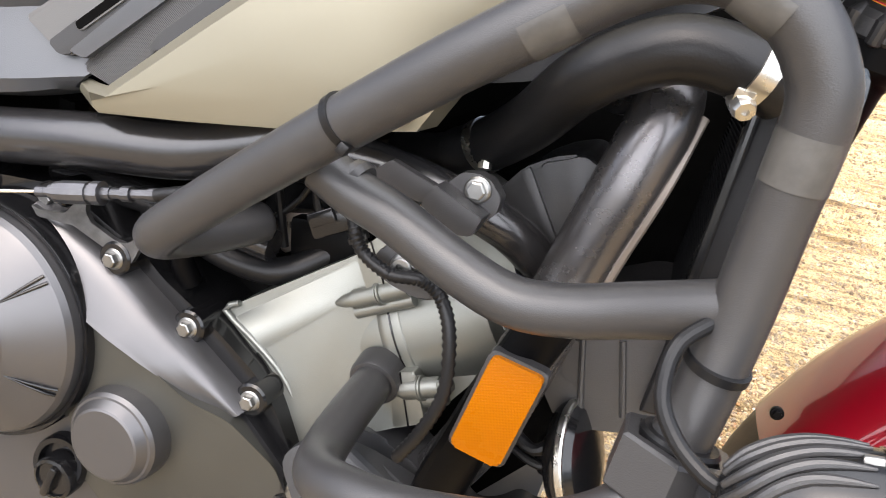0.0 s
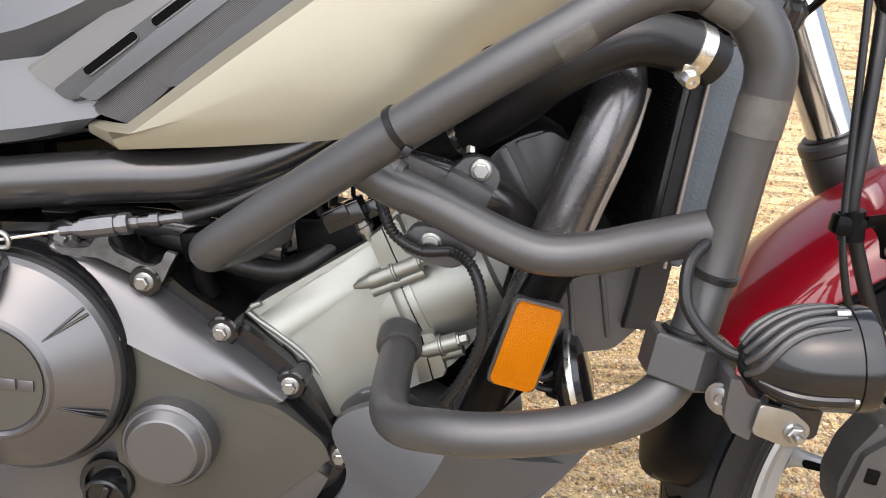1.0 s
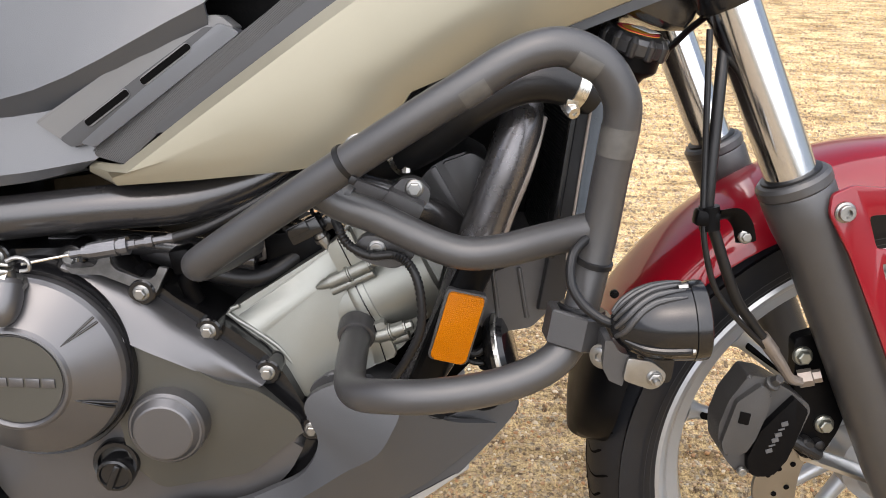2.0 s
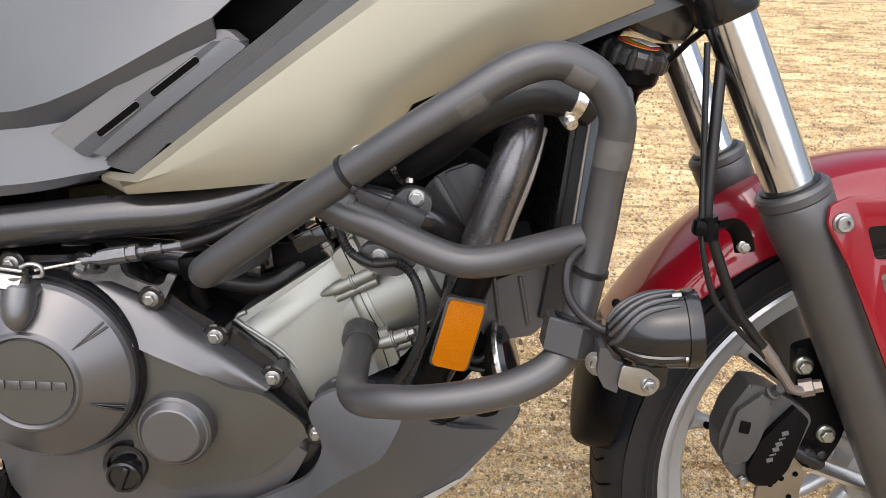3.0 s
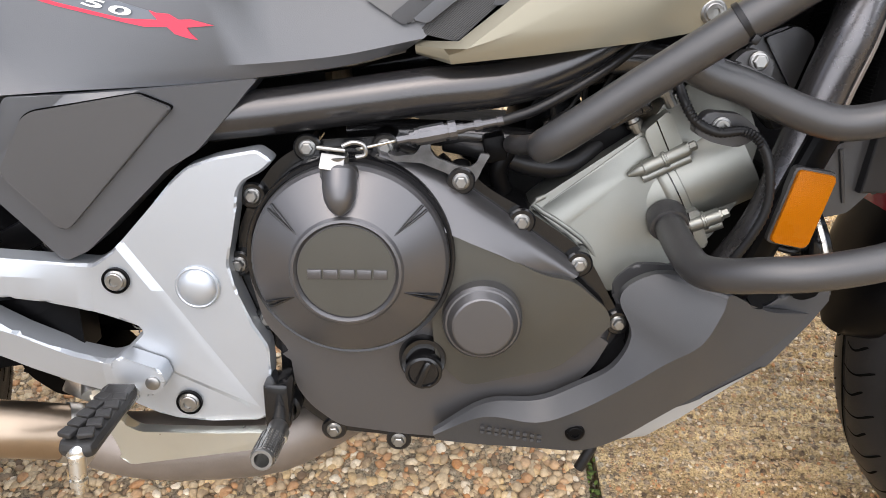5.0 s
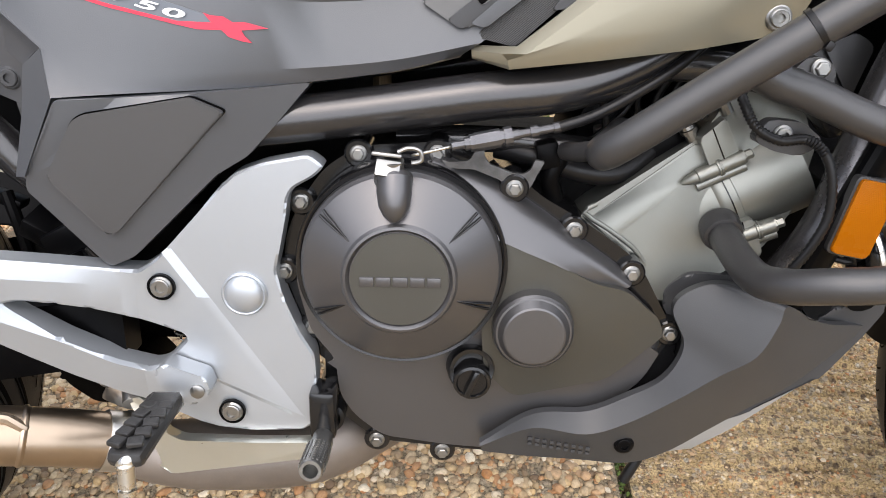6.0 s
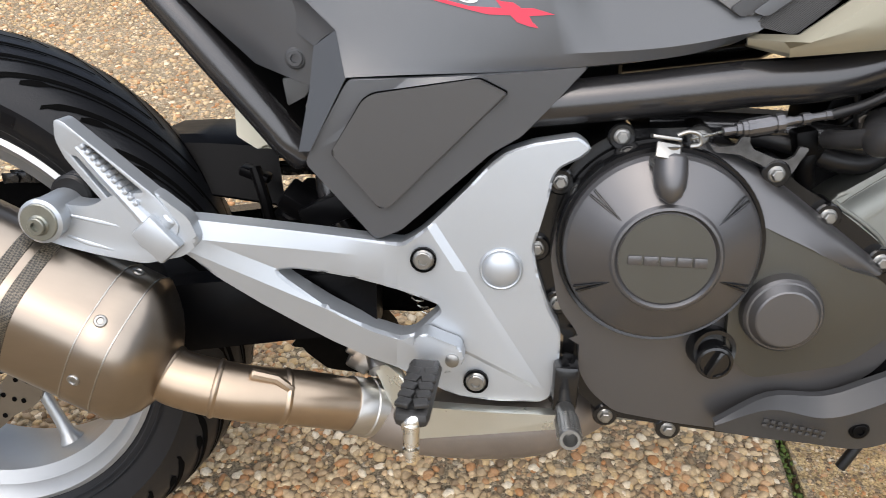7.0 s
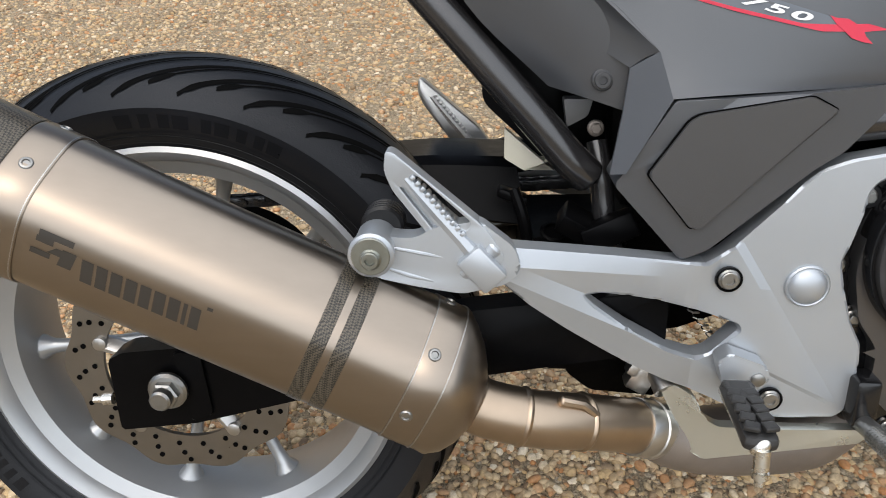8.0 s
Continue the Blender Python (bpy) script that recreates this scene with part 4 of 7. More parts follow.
hexbolt("hanger_bolt", (0.222, -0.2395, 0.4735), 0.0062, hanger, ZINCO, label="dull zinc flange bolt", flange=1.35, high=0.8, socket=True)


def pillion_peg(side, y, parent):
    """A folded pillion footpeg with a toothed bar in its frame."""
    s = -1 if side < 0 else 1
    bm = B()
    out = [(0.2345, 0.5560), (0.240, 0.5555), (0.304, 0.502), (0.311, 0.495), (0.326, 0.474), (0.318, 0.454), (0.307, 0.452), (0.283, 0.471), (0.266, 0.491), (0.239, 0.526), (0.233, 0.541)]
    holes_ = [[(0.2535, 0.5385), (0.2600, 0.5365), (0.300, 0.5005), (0.2965, 0.4930), (0.254, 0.531)], [(0.2445, 0.5285), (0.2490, 0.5280), (0.2870, 0.4800), (0.2820, 0.4790)]]
    plate_with_hole(bm, out, holes_ if s < 0 else [], y - 0.010, y + 0.008, 0.0025)
    peg = part("pillion_peg", bm, SILVER if s < 0 else STEEL, parent, "folded silver pillion footpeg" if s < 0 else "folded grey pillion footpeg", 22)
    bm = B()
    a0, a1 = V(0.2495, y - 0.006, 0.5350), V(0.310, y - 0.008, 0.4660)
    dirv = (a1 - a0).normalized()
    nrm = V(dirv.z, 0, -dirv.x) * -1
    for k in range(11):
        p = a0 + dirv * (0.0058 * k + 0.003) + nrm * 0.0046
        block(bm, p, (0.0036, 0.012, 0.0044), (0, math.degrees(math.atan2(-dirv.z, dirv.x)), 0), 0.0008)
    sweep(bm, [a0, a0.lerp(a1, 0.3), a0.lerp(a1, 0.7), a1, a1 + dirv * 0.012], [0.0046, 0.0058, 0.0064, 0.0085, 0.0090], 8)
    part("toothed_bar", bm, SILVER if s < 0 else STEEL, peg, sharp=30)
    if s < 0:
        bm = B()
        prism(bm, [(0.242, 0.530), (0.250, 0.530), (0.290, 0.479), (0.281, 0.477)], y - 0.003, y + 0.004, 0)
        part("channel_floor", bm, SILVER, peg, sharp=20)
        bm = B()
        block(bm, (0.3085, y - 0.012, 0.4640), (0.034, 0.014, 0.024), (0, 47, 0), 0.003)
        part("hinge_block", bm, SILVER, peg, sharp=24)
        bm = B()
        for hx, hz in ((0.3165, 0.4775), (0.2965, 0.4605)):
            turned(bm, (hx, y - 0.004, hz), (0.62, -0.1, 0.72), [(0.0075, -0.005), (0.0082, -0.004), (0.0082, 0.003), (0.0068, 0.005), (0, 0.0055)], 24)
        part("peg_hinge", bm, SILVER, peg)
    else:
        bm = B()
        for k in range(12):
            for j in (-1, 1):
                q = V(0.2495, y - 0.010, 0.535) + dirv * (0.010 + 0.0046 * k) + nrm * 0.003 * j
                turned(bm, q, (0, -1, 0), [(0.0012, -0.001), (0.0010, 0.0012), (0, 0.0014)], 8)
        part("grip_studs", bm, STEEL, peg)
        bm = B()
        turned(bm, (0.2955, y - 0.011, 0.468), (0, -1, 0), [(0.0095, -0.004), (0.0095, 0.002), (0.0080, 0.003), (0.0048, 0.003), (0.0046, -0.002), (0, -0.002)], 24)
        part("peg_hinge", bm, STEEL, peg)
        # a black disc for the shade in the hinge's hole
        bm = B()
        turned(bm, (0.2955, y - 0.0122, 0.468), (0, -1, 0), [(0.0044, 0), (0.0044, 0.0008), (0, 0.0008)], 20)
        part("hinge_hole_shade", bm, RECESS_SHADE, peg)
    return peg


right_peg = pillion_peg(-1, -0.222, bike)
right_peg.location = (-0.002, 0.016, -0.0045)
left_peg = pillion_peg(1, 0.185, bike)
left_peg.location = (-0.010, 0.0, -0.006)
bm = B()
prism(bm, [(0.285, 0.470), (0.310, 0.478), (0.46, 0.43), (0.45, 0.40), (0.31, 0.440)], 0.150, 0.172, 0.004, 0.006)
part("left_footrest_plate", bm, SILVER, bike, "silver footrest plate of the far side", 22)

# rider's footpeg and brake pedal
bm = B()
P0, P1 = V(0.5205, -0.180, 0.337), V(0.5160, -0.281, 0.343)
sweep(bm, [P0, P0.lerp(P1, 0.5), P0.lerp(P1, 0.97)], [0.010, 0.011, 0.009], 14, round_end=True, flat=(1, 0.7))
peg = part("rider_footpeg", bm, ZINC, bike, "rider's footpeg with a ribbed black rubber pad and a hanging feeler bolt")
bm = B()
pd = (P1 - P0).normalized()
rot_ = (3, 0, math.degrees(math.atan2(-pd.x, -pd.y)) * -1)
block(bm, P0.lerp(P1, 0.58) + V(0, 0, 0.007), (0.028, 0.084, 0.014), rot_, 0.006)
for k in range(6):
    for j in (-1, 1):
        block(bm, P0.lerp(P1, 0.24 + 0.135 * k) + V(0.0066 * j, 0, 0.0145), (0.0118, 0.0100, 0.0046), (3, 0, rot_[2] + 16 * j), 0.0016)
part("peg_rubber", bm, surface("worn_peg_rubber", (0.020, 0.0195, 0.019), 0.42, 0, 0.2, 700, 0.3, 0.0004, 30, dust=0.05, spec=0.45), peg, "ribbed black rubber pad", 20)
bm = B()
turned(bm, (0.517, -0.280, 0.338), (0, -0.15, -1), [(0.0062, -0.004), (0.0062, 0.012), (0.0045, 0.0125), (0.0045, 0.014), (0.0066, 0.0145), (0.0066, 0.019), (0.004, 0.020), (0.004, 0.025), (0, 0.0255)], 18)
part("feeler_bolt", bm, ZINC, peg)
bm = B()
prism(bm, corners([(0.506, 0.366), (0.516, 0.374), (0.548, 0.362), (0.552, 0.348), (0.538, 0.336), (0.514, 0.340)], 0.004), -0.188, -0.168, 0.003)
part("peg_bracket", bm, SILVER, peg, sharp=22)
bm = B()
turned(bm, (0.541, -0.188, 0.350), (0, -1, 0), [(0.006, 0), (0.006, 0.002), (0.004, 0.003), (0, 0.003)], 20)
part("peg_pin", bm, BOLT, peg)
bm = B()
ped = [(0.4632, 0.3290), (0.4832, 0.3265), (0.497, 0.3205), (0.5028, 0.3035), (0.5177, 0.2945), (0.5833, 0.2935), (0.6422, 0.2950), (0.6470, 0.2890), (0.6440, 0.2817), (0.5616, 0.2690), (0.5072, 0.2606), (0.4939, 0.2668), (0.4779, 0.3020)]
prism(bm, corners(ped, 0.005), lambda x, z: -0.176 + 0.020 * max(0, min(1, (0.500 - x) / 0.025)), -0.15, 0.003, depth=0.012)
pedal = part("brake_pedal", bm, surface("satin_steel", (0.60, 0.61, 0.56), 0.3, 0.9, 0.06, 900, 0.1), bike, "satin steel brake pedal with a knurled toe peg", 22)
bm = B()
turned(bm, (0.6405, -0.200, 0.3065), (0.0, -1, 0.15), [(0.0085, -0.040), (0.0085, 0), (0.0095, 0.001), (0.0095, 0.040), (0.0085, 0.042), (0.006, 0.042), (0.006, 0.020), (0, 0.02)], 24)
toe = part("toe_peg", bm, BOLT, pedal, "knurled hollow toe peg")
bm = B()
for k in range(18):
    a = 2 * math.pi * k / 18
    for q in range(9):
        c_ = V(0.6405, -0.204 - 0.004 * q, 0.307 + 0.0006 * q) + V(math.cos(a) * 0.0096, 0, math.sin(a) * 0.0096)
        block(bm, c_, (0.0018, 0.0022, 0.0018), (0, -math.degrees(a), 0), 0)
part("knurling", bm, BOLT, toe)
bm = B()
sweep(bm, [(0.462, -0.120, 0.335), (0.470, -0.145, 0.326), (0.474, -0.156, 0.318)], 0.011, 16)
part("pedal_pivot", bm, STEEL, pedal)
bm = B()
block(bm, (0.640, -0.165, 0.322), (0.022, 0.03, 0.045), (0, 0, 0), 0.004)
part("pivot_stop", bm, GLOSS, pedal)

# -- engine --
bm = B()
case = [(0.672, 0.545), (0.644, 0.527), (0.624, 0.500), (0.611, 0.473), (0.606, 0.437), (0.618, 0.388), (0.638, 0.366), (0.638, 0.326), (0.652, 0.301), (0.682, 0.276), (0.742, 0.270), (0.806, 0.264), (0.90, 0.30), (0.935, 0.35), (0.944, 0.375), (0.932, 0.396), (0.907, 0.441), (0.894, 0.457), (0.871, 0.4735), (0.852, 0.4865), (0.836, 0.4955), (0.819, 0.505), (0.804, 0.518), (0.778, 0.529), (0.758, 0.539), (0.733, 0.549)]
prism(bm, case, -0.140, -0.02, 0.004, 0.010)
engine = part("crankcase_cover", bm, GLOSS, bike, "black engine casing flange with bright bolts", 18)
# the raised grey cover inside the flange
bm = B()
cover = [(0.672, 0.531), (0.650, 0.516), (0.634, 0.494), (0.624, 0.470), (0.620, 0.437), (0.630, 0.392), (0.650, 0.366), (0.652, 0.330), (0.664, 0.308), (0.688, 0.286), (0.745, 0.277), (0.806, 0.272), (0.86, 0.295), (0.912, 0.345), (0.928, 0.378), (0.922, 0.396), (0.886, 0.430), (0.838, 0.466), (0.790, 0.500), (0.752, 0.526), (0.733, 0.532)]


def cover_y(x, z):
    k = max(0.0, (x - 0.80) / 0.13)
    return -0.158 + 0.012 * k * k + 0.010 * max(0, (0.36 - z) / 0.08)


prism(bm, cover, cover_y, -0.13, 0.010, 0.010, 4)
part("side_cover", bm, ENGINE, engine, "satin dark grey engine side cover", 24)
bm = B()
loft(bm, [[(0.7332, -0.146, 0.5418), (0.7602, -0.147, 0.5300), (0.7982, -0.147, 0.5098), (0.8462, -0.147, 0.4758), (0.8962, -0.145, 0.4398)],
          [(0.7302, -0.1575, 0.5368), (0.7572, -0.159, 0.5260), (0.7952, -0.1595, 0.5048), (0.8432, -0.1595, 0.4708), (0.8922, -0.1565, 0.4358)],
          [(0.731, -0.1635, 0.523), (0.758, -0.1655, 0.511), (0.791, -0.167, 0.4915), (0.839, -0.167, 0.461), (0.885, -0.154, 0.432)],
          [(0.735, -0.166, 0.510), (0.760, -0.169, 0.496), (0.782, -0.172, 0.4790), (0.828, -0.1715, 0.459), (0.874, -0.156, 0.431)]], 2, 3, 0.008)
part("cover_slope", bm, ENGINE, engine, "satin grey slanted band along the cover", 32)
bm = B()
prism(bm, [(0.770, 0.484), (0.787, 0.482), (0.862, 0.441), (0.889, 0.434), (0.920, 0.405), (0.926, 0.388), (0.880, 0.350), (0.80, 0.333), (0.775, 0.36), (0.770, 0.42)], lambda x, z: -0.1692 + 0.016 * max(0.0, (x - 0.82) / 0.11) ** 2 + 0.010 * max(0, (0.44 - z) / 0.1), -0.15, 0.003, 0.010, 3)
part("cover_relief", bm, ENGINE2, engine, "flat grey relief on the side cover", 24)
CC = V(0.707, -0.19, 0.456)
bm = B()
turned(bm, CC, (0, -1, 0), [(0.0800, -0.040), (0.0790, -0.016), (0.0785, -0.012), (0.0760, -0.008), (0.0720, -0.005), (0.056, 0.004), (0.0445, 0.011), (0.0425, 0.0135), (0.0405, 0.0140), (0.0385, 0.0115), (0.0380, 0.0105), (0, 0.0110)], 96)
clutch = part("clutch_cover", bm, ENGINE, bike, "round satin grey clutch cover with a raised ring", 20)
# black ring put in for the shade of the gap round the cover
bm = B()
turned(bm, CC, (0, -1, 0), [(0.0838, -0.045), (0.0838, -0.0185), (0.0830, -0.0168), (0.0800, -0.0176), (0.0795, -0.0190)], 72)
part("cover_gap_shade", bm, GLOSS, clutch)
bm = B()
turned(bm, CC, (0, -1, 0), [(0.0372, 0.0100), (0.0372, 0.0118), (0, 0.0122)], 64)
part("cover_disc", bm, ENGINE2, clutch, "flat dark centre disc")
bm = B()
cur = 0.677
for wd in (0.0108, 0.0112, 0.0114, 0.0112, 0.0104):
    block(bm, (cur + wd * 0.5, -0.2024, 0.4545), (wd, 0.0018, 0.0078), (0, 0, 0), 0.0006)
    cur += wd + 0.0016
tagged(part("raised_mark", bm, ENGINE, clutch, "row of small raised blocks"), kind="stuff")
for ang, l0, l1 in ((142, 0.045, 0.0755), (38, 0.045, 0.0755), (-22, 0.045, 0.0755), (-152, 0.045, 0.0755)):
    bm = B()
    a = radians(ang)
    p, q = V(CC.x + l0 * math.cos(a), CC.y - 0.0100, CC.z + l0 * math.sin(a)), V(CC.x + l1 * math.cos(a), CC.y + 0.0068, CC.z + l1 * math.sin(a))
    side = V(-math.sin(a), 0, math.cos(a))
    sweep(bm, [p, p.lerp(q, 0.5) + V(0, -0.0012, 0) + side * 0.0011, p.lerp(q, 0.85) + V(0, -0.0012, 0) + side * 0.0020, q + side * 0.0024], [0.0003, 0.0009, 0.0012, 0.0012], 8)
    sweep(bm, [p, p.lerp(q, 0.5) + V(0, -0.0012, 0) - side * 0.0011, p.lerp(q, 0.85) + V(0, -0.0012, 0) - side * 0.0020, q - side * 0.0024], [0.0003, 0.0009, 0.0012, 0.0012], 8)
    part("cast_flute", bm, GLOSS, clutch)
bm = B()
turned(bm, (0.7035, -0.196, 0.522), (0.02, -0.42, -0.9), [(0.0105, -0.016), (0.0130, -0.012), (0.0130, 0.000), (0.0115, 0.010), (0.008, 0.017), (0.003, 0.021), (0, 0.022)], 30)
part("lever_boss", bm, ENGINE, clutch)
bm = B()
turned(bm, (0.7025, -0.188, 0.532), (0.0, -0.25, 0.97), [(0.012, -0.004), (0.0145, -0.003), (0.0145, 0.000), (0.012, 0.001), (0.012, 0.003), (0.008, 0.004), (0.008, 0.014), (0, 0.015)], 30)
block(bm, (0.699, -0.198, 0.541), (0.018, 0.003, 0.013), (-35, 8, 0), 0.001)
block(bm, (0.698, -0.190, 0.5495), (0.022, 0.012, 0.003), (-10, 6, 0), 0.001)
sweep(bm, smooth_path([(0.706, -0.192, 0.552), (0.714, -0.192, 0.555), (0.722, -0.192, 0.553), (0.723, -0.192, 0.546), (0.716, -0.192, 0.544)], 4), 0.0018, 8)
lever = part("clutch_arm", bm, BOLT, bike, "bright zinc clutch release arm with a cable clevis")
bm = B()
turned(bm, (0.8135, -0.166, 0.4015), (0, -1, 0), [(0.034, -0.020), (0.0335, 0.002), (0.0325, 0.008), (0.0305, 0.0105), (0.0290, 0.0108), (0.0250, 0.0165), (0.0235, 0.0172), (0, 0.0176)], 64)
part("starter_cover", bm, ENGINE, bike, "round domed grey cover on the engine", 20)
bm = B()
turned(bm, (0.764, -0.160, 0.361), (0.1, -1, 0.15), [(0.0205, -0.02), (0.0200, 0.004), (0.0185, 0.0075), (0.0150, 0.007), (0.0145, 0.0)], 36)
fill = part("oil_filler", bm, GLOSS, bike, "gloss black oil filler cap in a round boss")
bm = B()
turned(bm, (0.765, -0.166, 0.353), (0.0, -1, -0.05), [(0.0160, -0.006), (0.0160, 0.004), (0.0152, 0.006), (0.0130, 0.0068), (0.012, 0.0050), (0, 0.0048)], 36)
block(bm, (0.765, -0.173, 0.353), (0.0060, 0.008, 0.026), (0, 22, 0), 0.002)
for k in range(5):
    a = radians(200 + 30 * k)
    block(bm, (0.765 + 0.014 * math.cos(a), -0.169, 0.353 + 0.014 * math.sin(a)), (0.003, 0.006, 0.004), (0, -math.degrees(a), 0), 0.0006)
part("filler_cap", bm, GLOSS, fill, "faceted gloss black cap")
for p in ((0.672, -0.146, 0.540), (0.734, -0.146, 0.541), (0.625, -0.146, 0.500), (0.609, -0.146, 0.440), (0.643, -0.143, 0.327), (0.682, -0.142, 0.277), (0.7945, -0.157, 0.5165), (0.845, -0.147, 0.480), (0.8945, -0.147, 0.443), (0.932, -0.144, 0.388), (0.630, -0.146, 0.390), (0.741, -0.141, 0.266)):
    bm = B()
    turned(bm, p, (0, -1, 0), [(0.0115, -0.03), (0.0115, -0.001), (0.0100, 0.0004), (0, 0.0004)], 24)
    part("bolt_boss", bm, GLOSS, engine)
    hexbolt("case_bolt", p, 0.0050, engine, BOLT, flange=1.4, high=1.1)
bm = B()
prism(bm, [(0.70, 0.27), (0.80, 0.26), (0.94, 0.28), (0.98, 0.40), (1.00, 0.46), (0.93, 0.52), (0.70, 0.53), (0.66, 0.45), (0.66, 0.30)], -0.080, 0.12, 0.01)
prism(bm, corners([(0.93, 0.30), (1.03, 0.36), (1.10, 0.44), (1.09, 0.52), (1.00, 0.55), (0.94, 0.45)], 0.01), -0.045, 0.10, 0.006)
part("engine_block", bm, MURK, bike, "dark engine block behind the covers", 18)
bm = B()
for k in range(7):
    block(bm, (0.70 + 0.018 * k, -0.10 + 0.004 * (k % 3), 0.262), (0.010, 0.03, 0.012), (0, 10 * (k % 2), 0), 0.002)
block(bm, (0.745, -0.07, 0.258), (0.13, 0.08, 0.014), (0, 2, 0), 0.004)
part("sump", bm, CAST, bike, "cast aluminium sump with ribs")

# cylinder, head and head cover, canted forward
bm = B()
prism(bm, [(0.850, 0.4925), (0.862, 0.5035), (0.948, 0.562), (0.962, 0.585), (0.988, 0.606), (1.030, 0.588), (1.046, 0.552), (1.036, 0.505), (1.010, 0.470), (0.985, 0.453), (0.925, 0.420), (0.905, 0.437), (0.897, 0.452)], lambda x, z: -0.146 + 0.09 * (z - 0.50) + 0.010 * max(0, (x - 0.99) / 0.05), -0.02, 0.0022, 0.004, 3)
cyl = part("cylinder", bm, CAST, bike, "cast aluminium cylinder canted forward, satin silver", 20)
cyl.location = (0, 0.026, -0.011)
bm = B()
sweep(bm, smooth_path([(0.905, -0.088, 0.466), (0.930, -0.099, 0.480), (0.952, -0.1005, 0.4925), (0.975, -0.103, 0.506), (1.006, -0.105, 0.523), (1.036, -0.107, 0.540)], 4), [0.0360, 0.0410, 0.0436, 0.0450, 0.0455, 0.0460], 56)
part("cylinder_barrel", bm, CAST, cyl)
BA = V(0.031, 0.001, 0.017).normalized()
bm = B()
turned(bm, V(0.977, -0.103, 0.507), BA, [(0.0440, -0.0100), (0.0458, -0.0075), (0.0466, -0.0045), (0.0466, 0.0060), (0.0448, 0.0085)], 72)
part("barrel_flange", bm, CAST, cyl)
bm = B()
turned(bm, V(0.977, -0.103, 0.507), BA, [(0.0464, -0.0006), (0.0473, -0.0005), (0.0473, 0.0005), (0.0464, 0.0006)], 72)
part("gasket_seam", bm, GLOSS, cyl)
for quad, y_ in ((((0.943, 0.562), (0.962, 0.580), (0.978, 0.548), (0.958, 0.532)), -0.152), (((0.976, 0.492), (0.994, 0.498), (1.006, 0.466), (0.986, 0.456)), -0.156)):
    bm = B()
    prism(bm, corners(list(quad), 0.003), y_, -0.13, 0.003)
    part("flange_tab", bm, CAST, cyl, sharp=20)
    bm = B()
    (x0, z0), (x1, z1), (x2, z2), (x3, z3) = quad
    sweep(bm, [((x0 + x1) / 2, y_ - 0.0003, (z0 + z1) / 2), ((x2 + x3) / 2, y_ - 0.0003, (z2 + z3) / 2)], 0.0006, 6)
    part("gasket_seam", bm, GLOSS, cyl)
bm = B()
prism(bm, corners([(0.859, 0.4905), (0.868, 0.499), (0.945, 0.5575), (0.957, 0.537), (0.936, 0.523), (0.881, 0.474)], 0.003), lambda x, z: -0.1474 + 0.09 * (z - 0.50), -0.14, 0.0016)
part("cylinder_web", bm, CAST, cyl, sharp=20)
bm = B()
sweep(bm, smooth_path([(0.866, -0.148, 0.506), (0.856, -0.148, 0.4985), (0.8755, -0.148, 0.4855), (0.8985, -0.148, 0.4690), (0.9115, -0.148, 0.4530), (0.929, -0.147, 0.4250)], 2), 0.0024, 12)
part("cylinder_base_lip", bm, CAST, cyl)
for p, q, r_ in ((V(0.934, -0.148, 0.5245), V(0.980, -0.151, 0.5485), 0.0062), (V(0.980, -0.152, 0.479), V(1.012, -0.155, 0.493), 0.0066)):
    bm = B()
    sweep(bm, [p, p.lerp(q, 0.10), p.lerp(q, 0.22), p.lerp(q, 0.26), p.lerp(q, 0.27), q], [0.0015, r_ * 0.62, r_ * 0.8, r_ * 0.82, r_, r_], 20)
    turned(bm, q, q - p, [(r_ * 0.9, -0.004), (r_ * 0.9, 0.0015), (r_ * 0.66, 0.002), (r_ * 0.66, 0.007), (r_ * 0.5, 0.008), (0, 0.008)], 6)
    m_ = p.lerp(q, 0.62)
    turned(bm, m_, q - p, [(r_ * 0.9, -0.0022), (r_ * 1.22, -0.0016), (r_ * 1.22, -0.0003), (r_ * 0.96, -0.0002), (r_ * 0.96, 0.0002), (r_ * 1.22, 0.0003), (r_ * 1.22, 0.0016), (r_ * 0.9, 0.0022)], 20)
    sweep(bm, [p.lerp(q, 0.2) + V(0.004, 0.004, -0.008), m_ + V(0.004, 0.004, -0.008), q + V(0.004, 0.004, -0.008)], r_ * 0.75, 16)
    part("stud_boss", bm, CAST, cyl)
for p in ((0.962, -0.140, 0.590), (0.940, -0.136, 0.563)):
    bm = B()
    turned(bm, p, (-0.5, -0.1, 0.85), [(0.005, -0.01), (0.005, 0.002), (0.0072, 0.002), (0.0072, 0.0055), (0.006, 0.006), (0.0055, 0.0095), (0, 0.0095)], 12)
    part("stud_nut", bm, BOLT, cyl)
bm = B()
prism(bm, [(1.006, 0.590), (1.0197, 0.6048), (1.0305, 0.619), (1.0467, 0.6287), (1.0635, 0.634), (1.076, 0.6278), (1.0840, 0.6230), (1.0700, 0.5760), (1.0572, 0.5580), (1.0308, 0.5700)], -0.096, 0.0, 0.006, 0.005, 3)
hc = part("head_cover", bm, surface("dark_grey_alloy", (0.048, 0.048, 0.049), 0.36, 0.5, 0.08, 1500, 0.3, 0.0003, 9, dust=0.05), bike, "dark grey ribbed cylinder head cover", 22)
bm = B()
prism(bm, [(1.0285, 0.6165), (1.0345, 0.6200), (1.0640, 0.5715), (1.0590, 0.5665)], -0.0990, -0.093, 0.0012, 0.001, 2)
part("cover_rib", bm, hc.data.materials[0], hc)
bm = B()
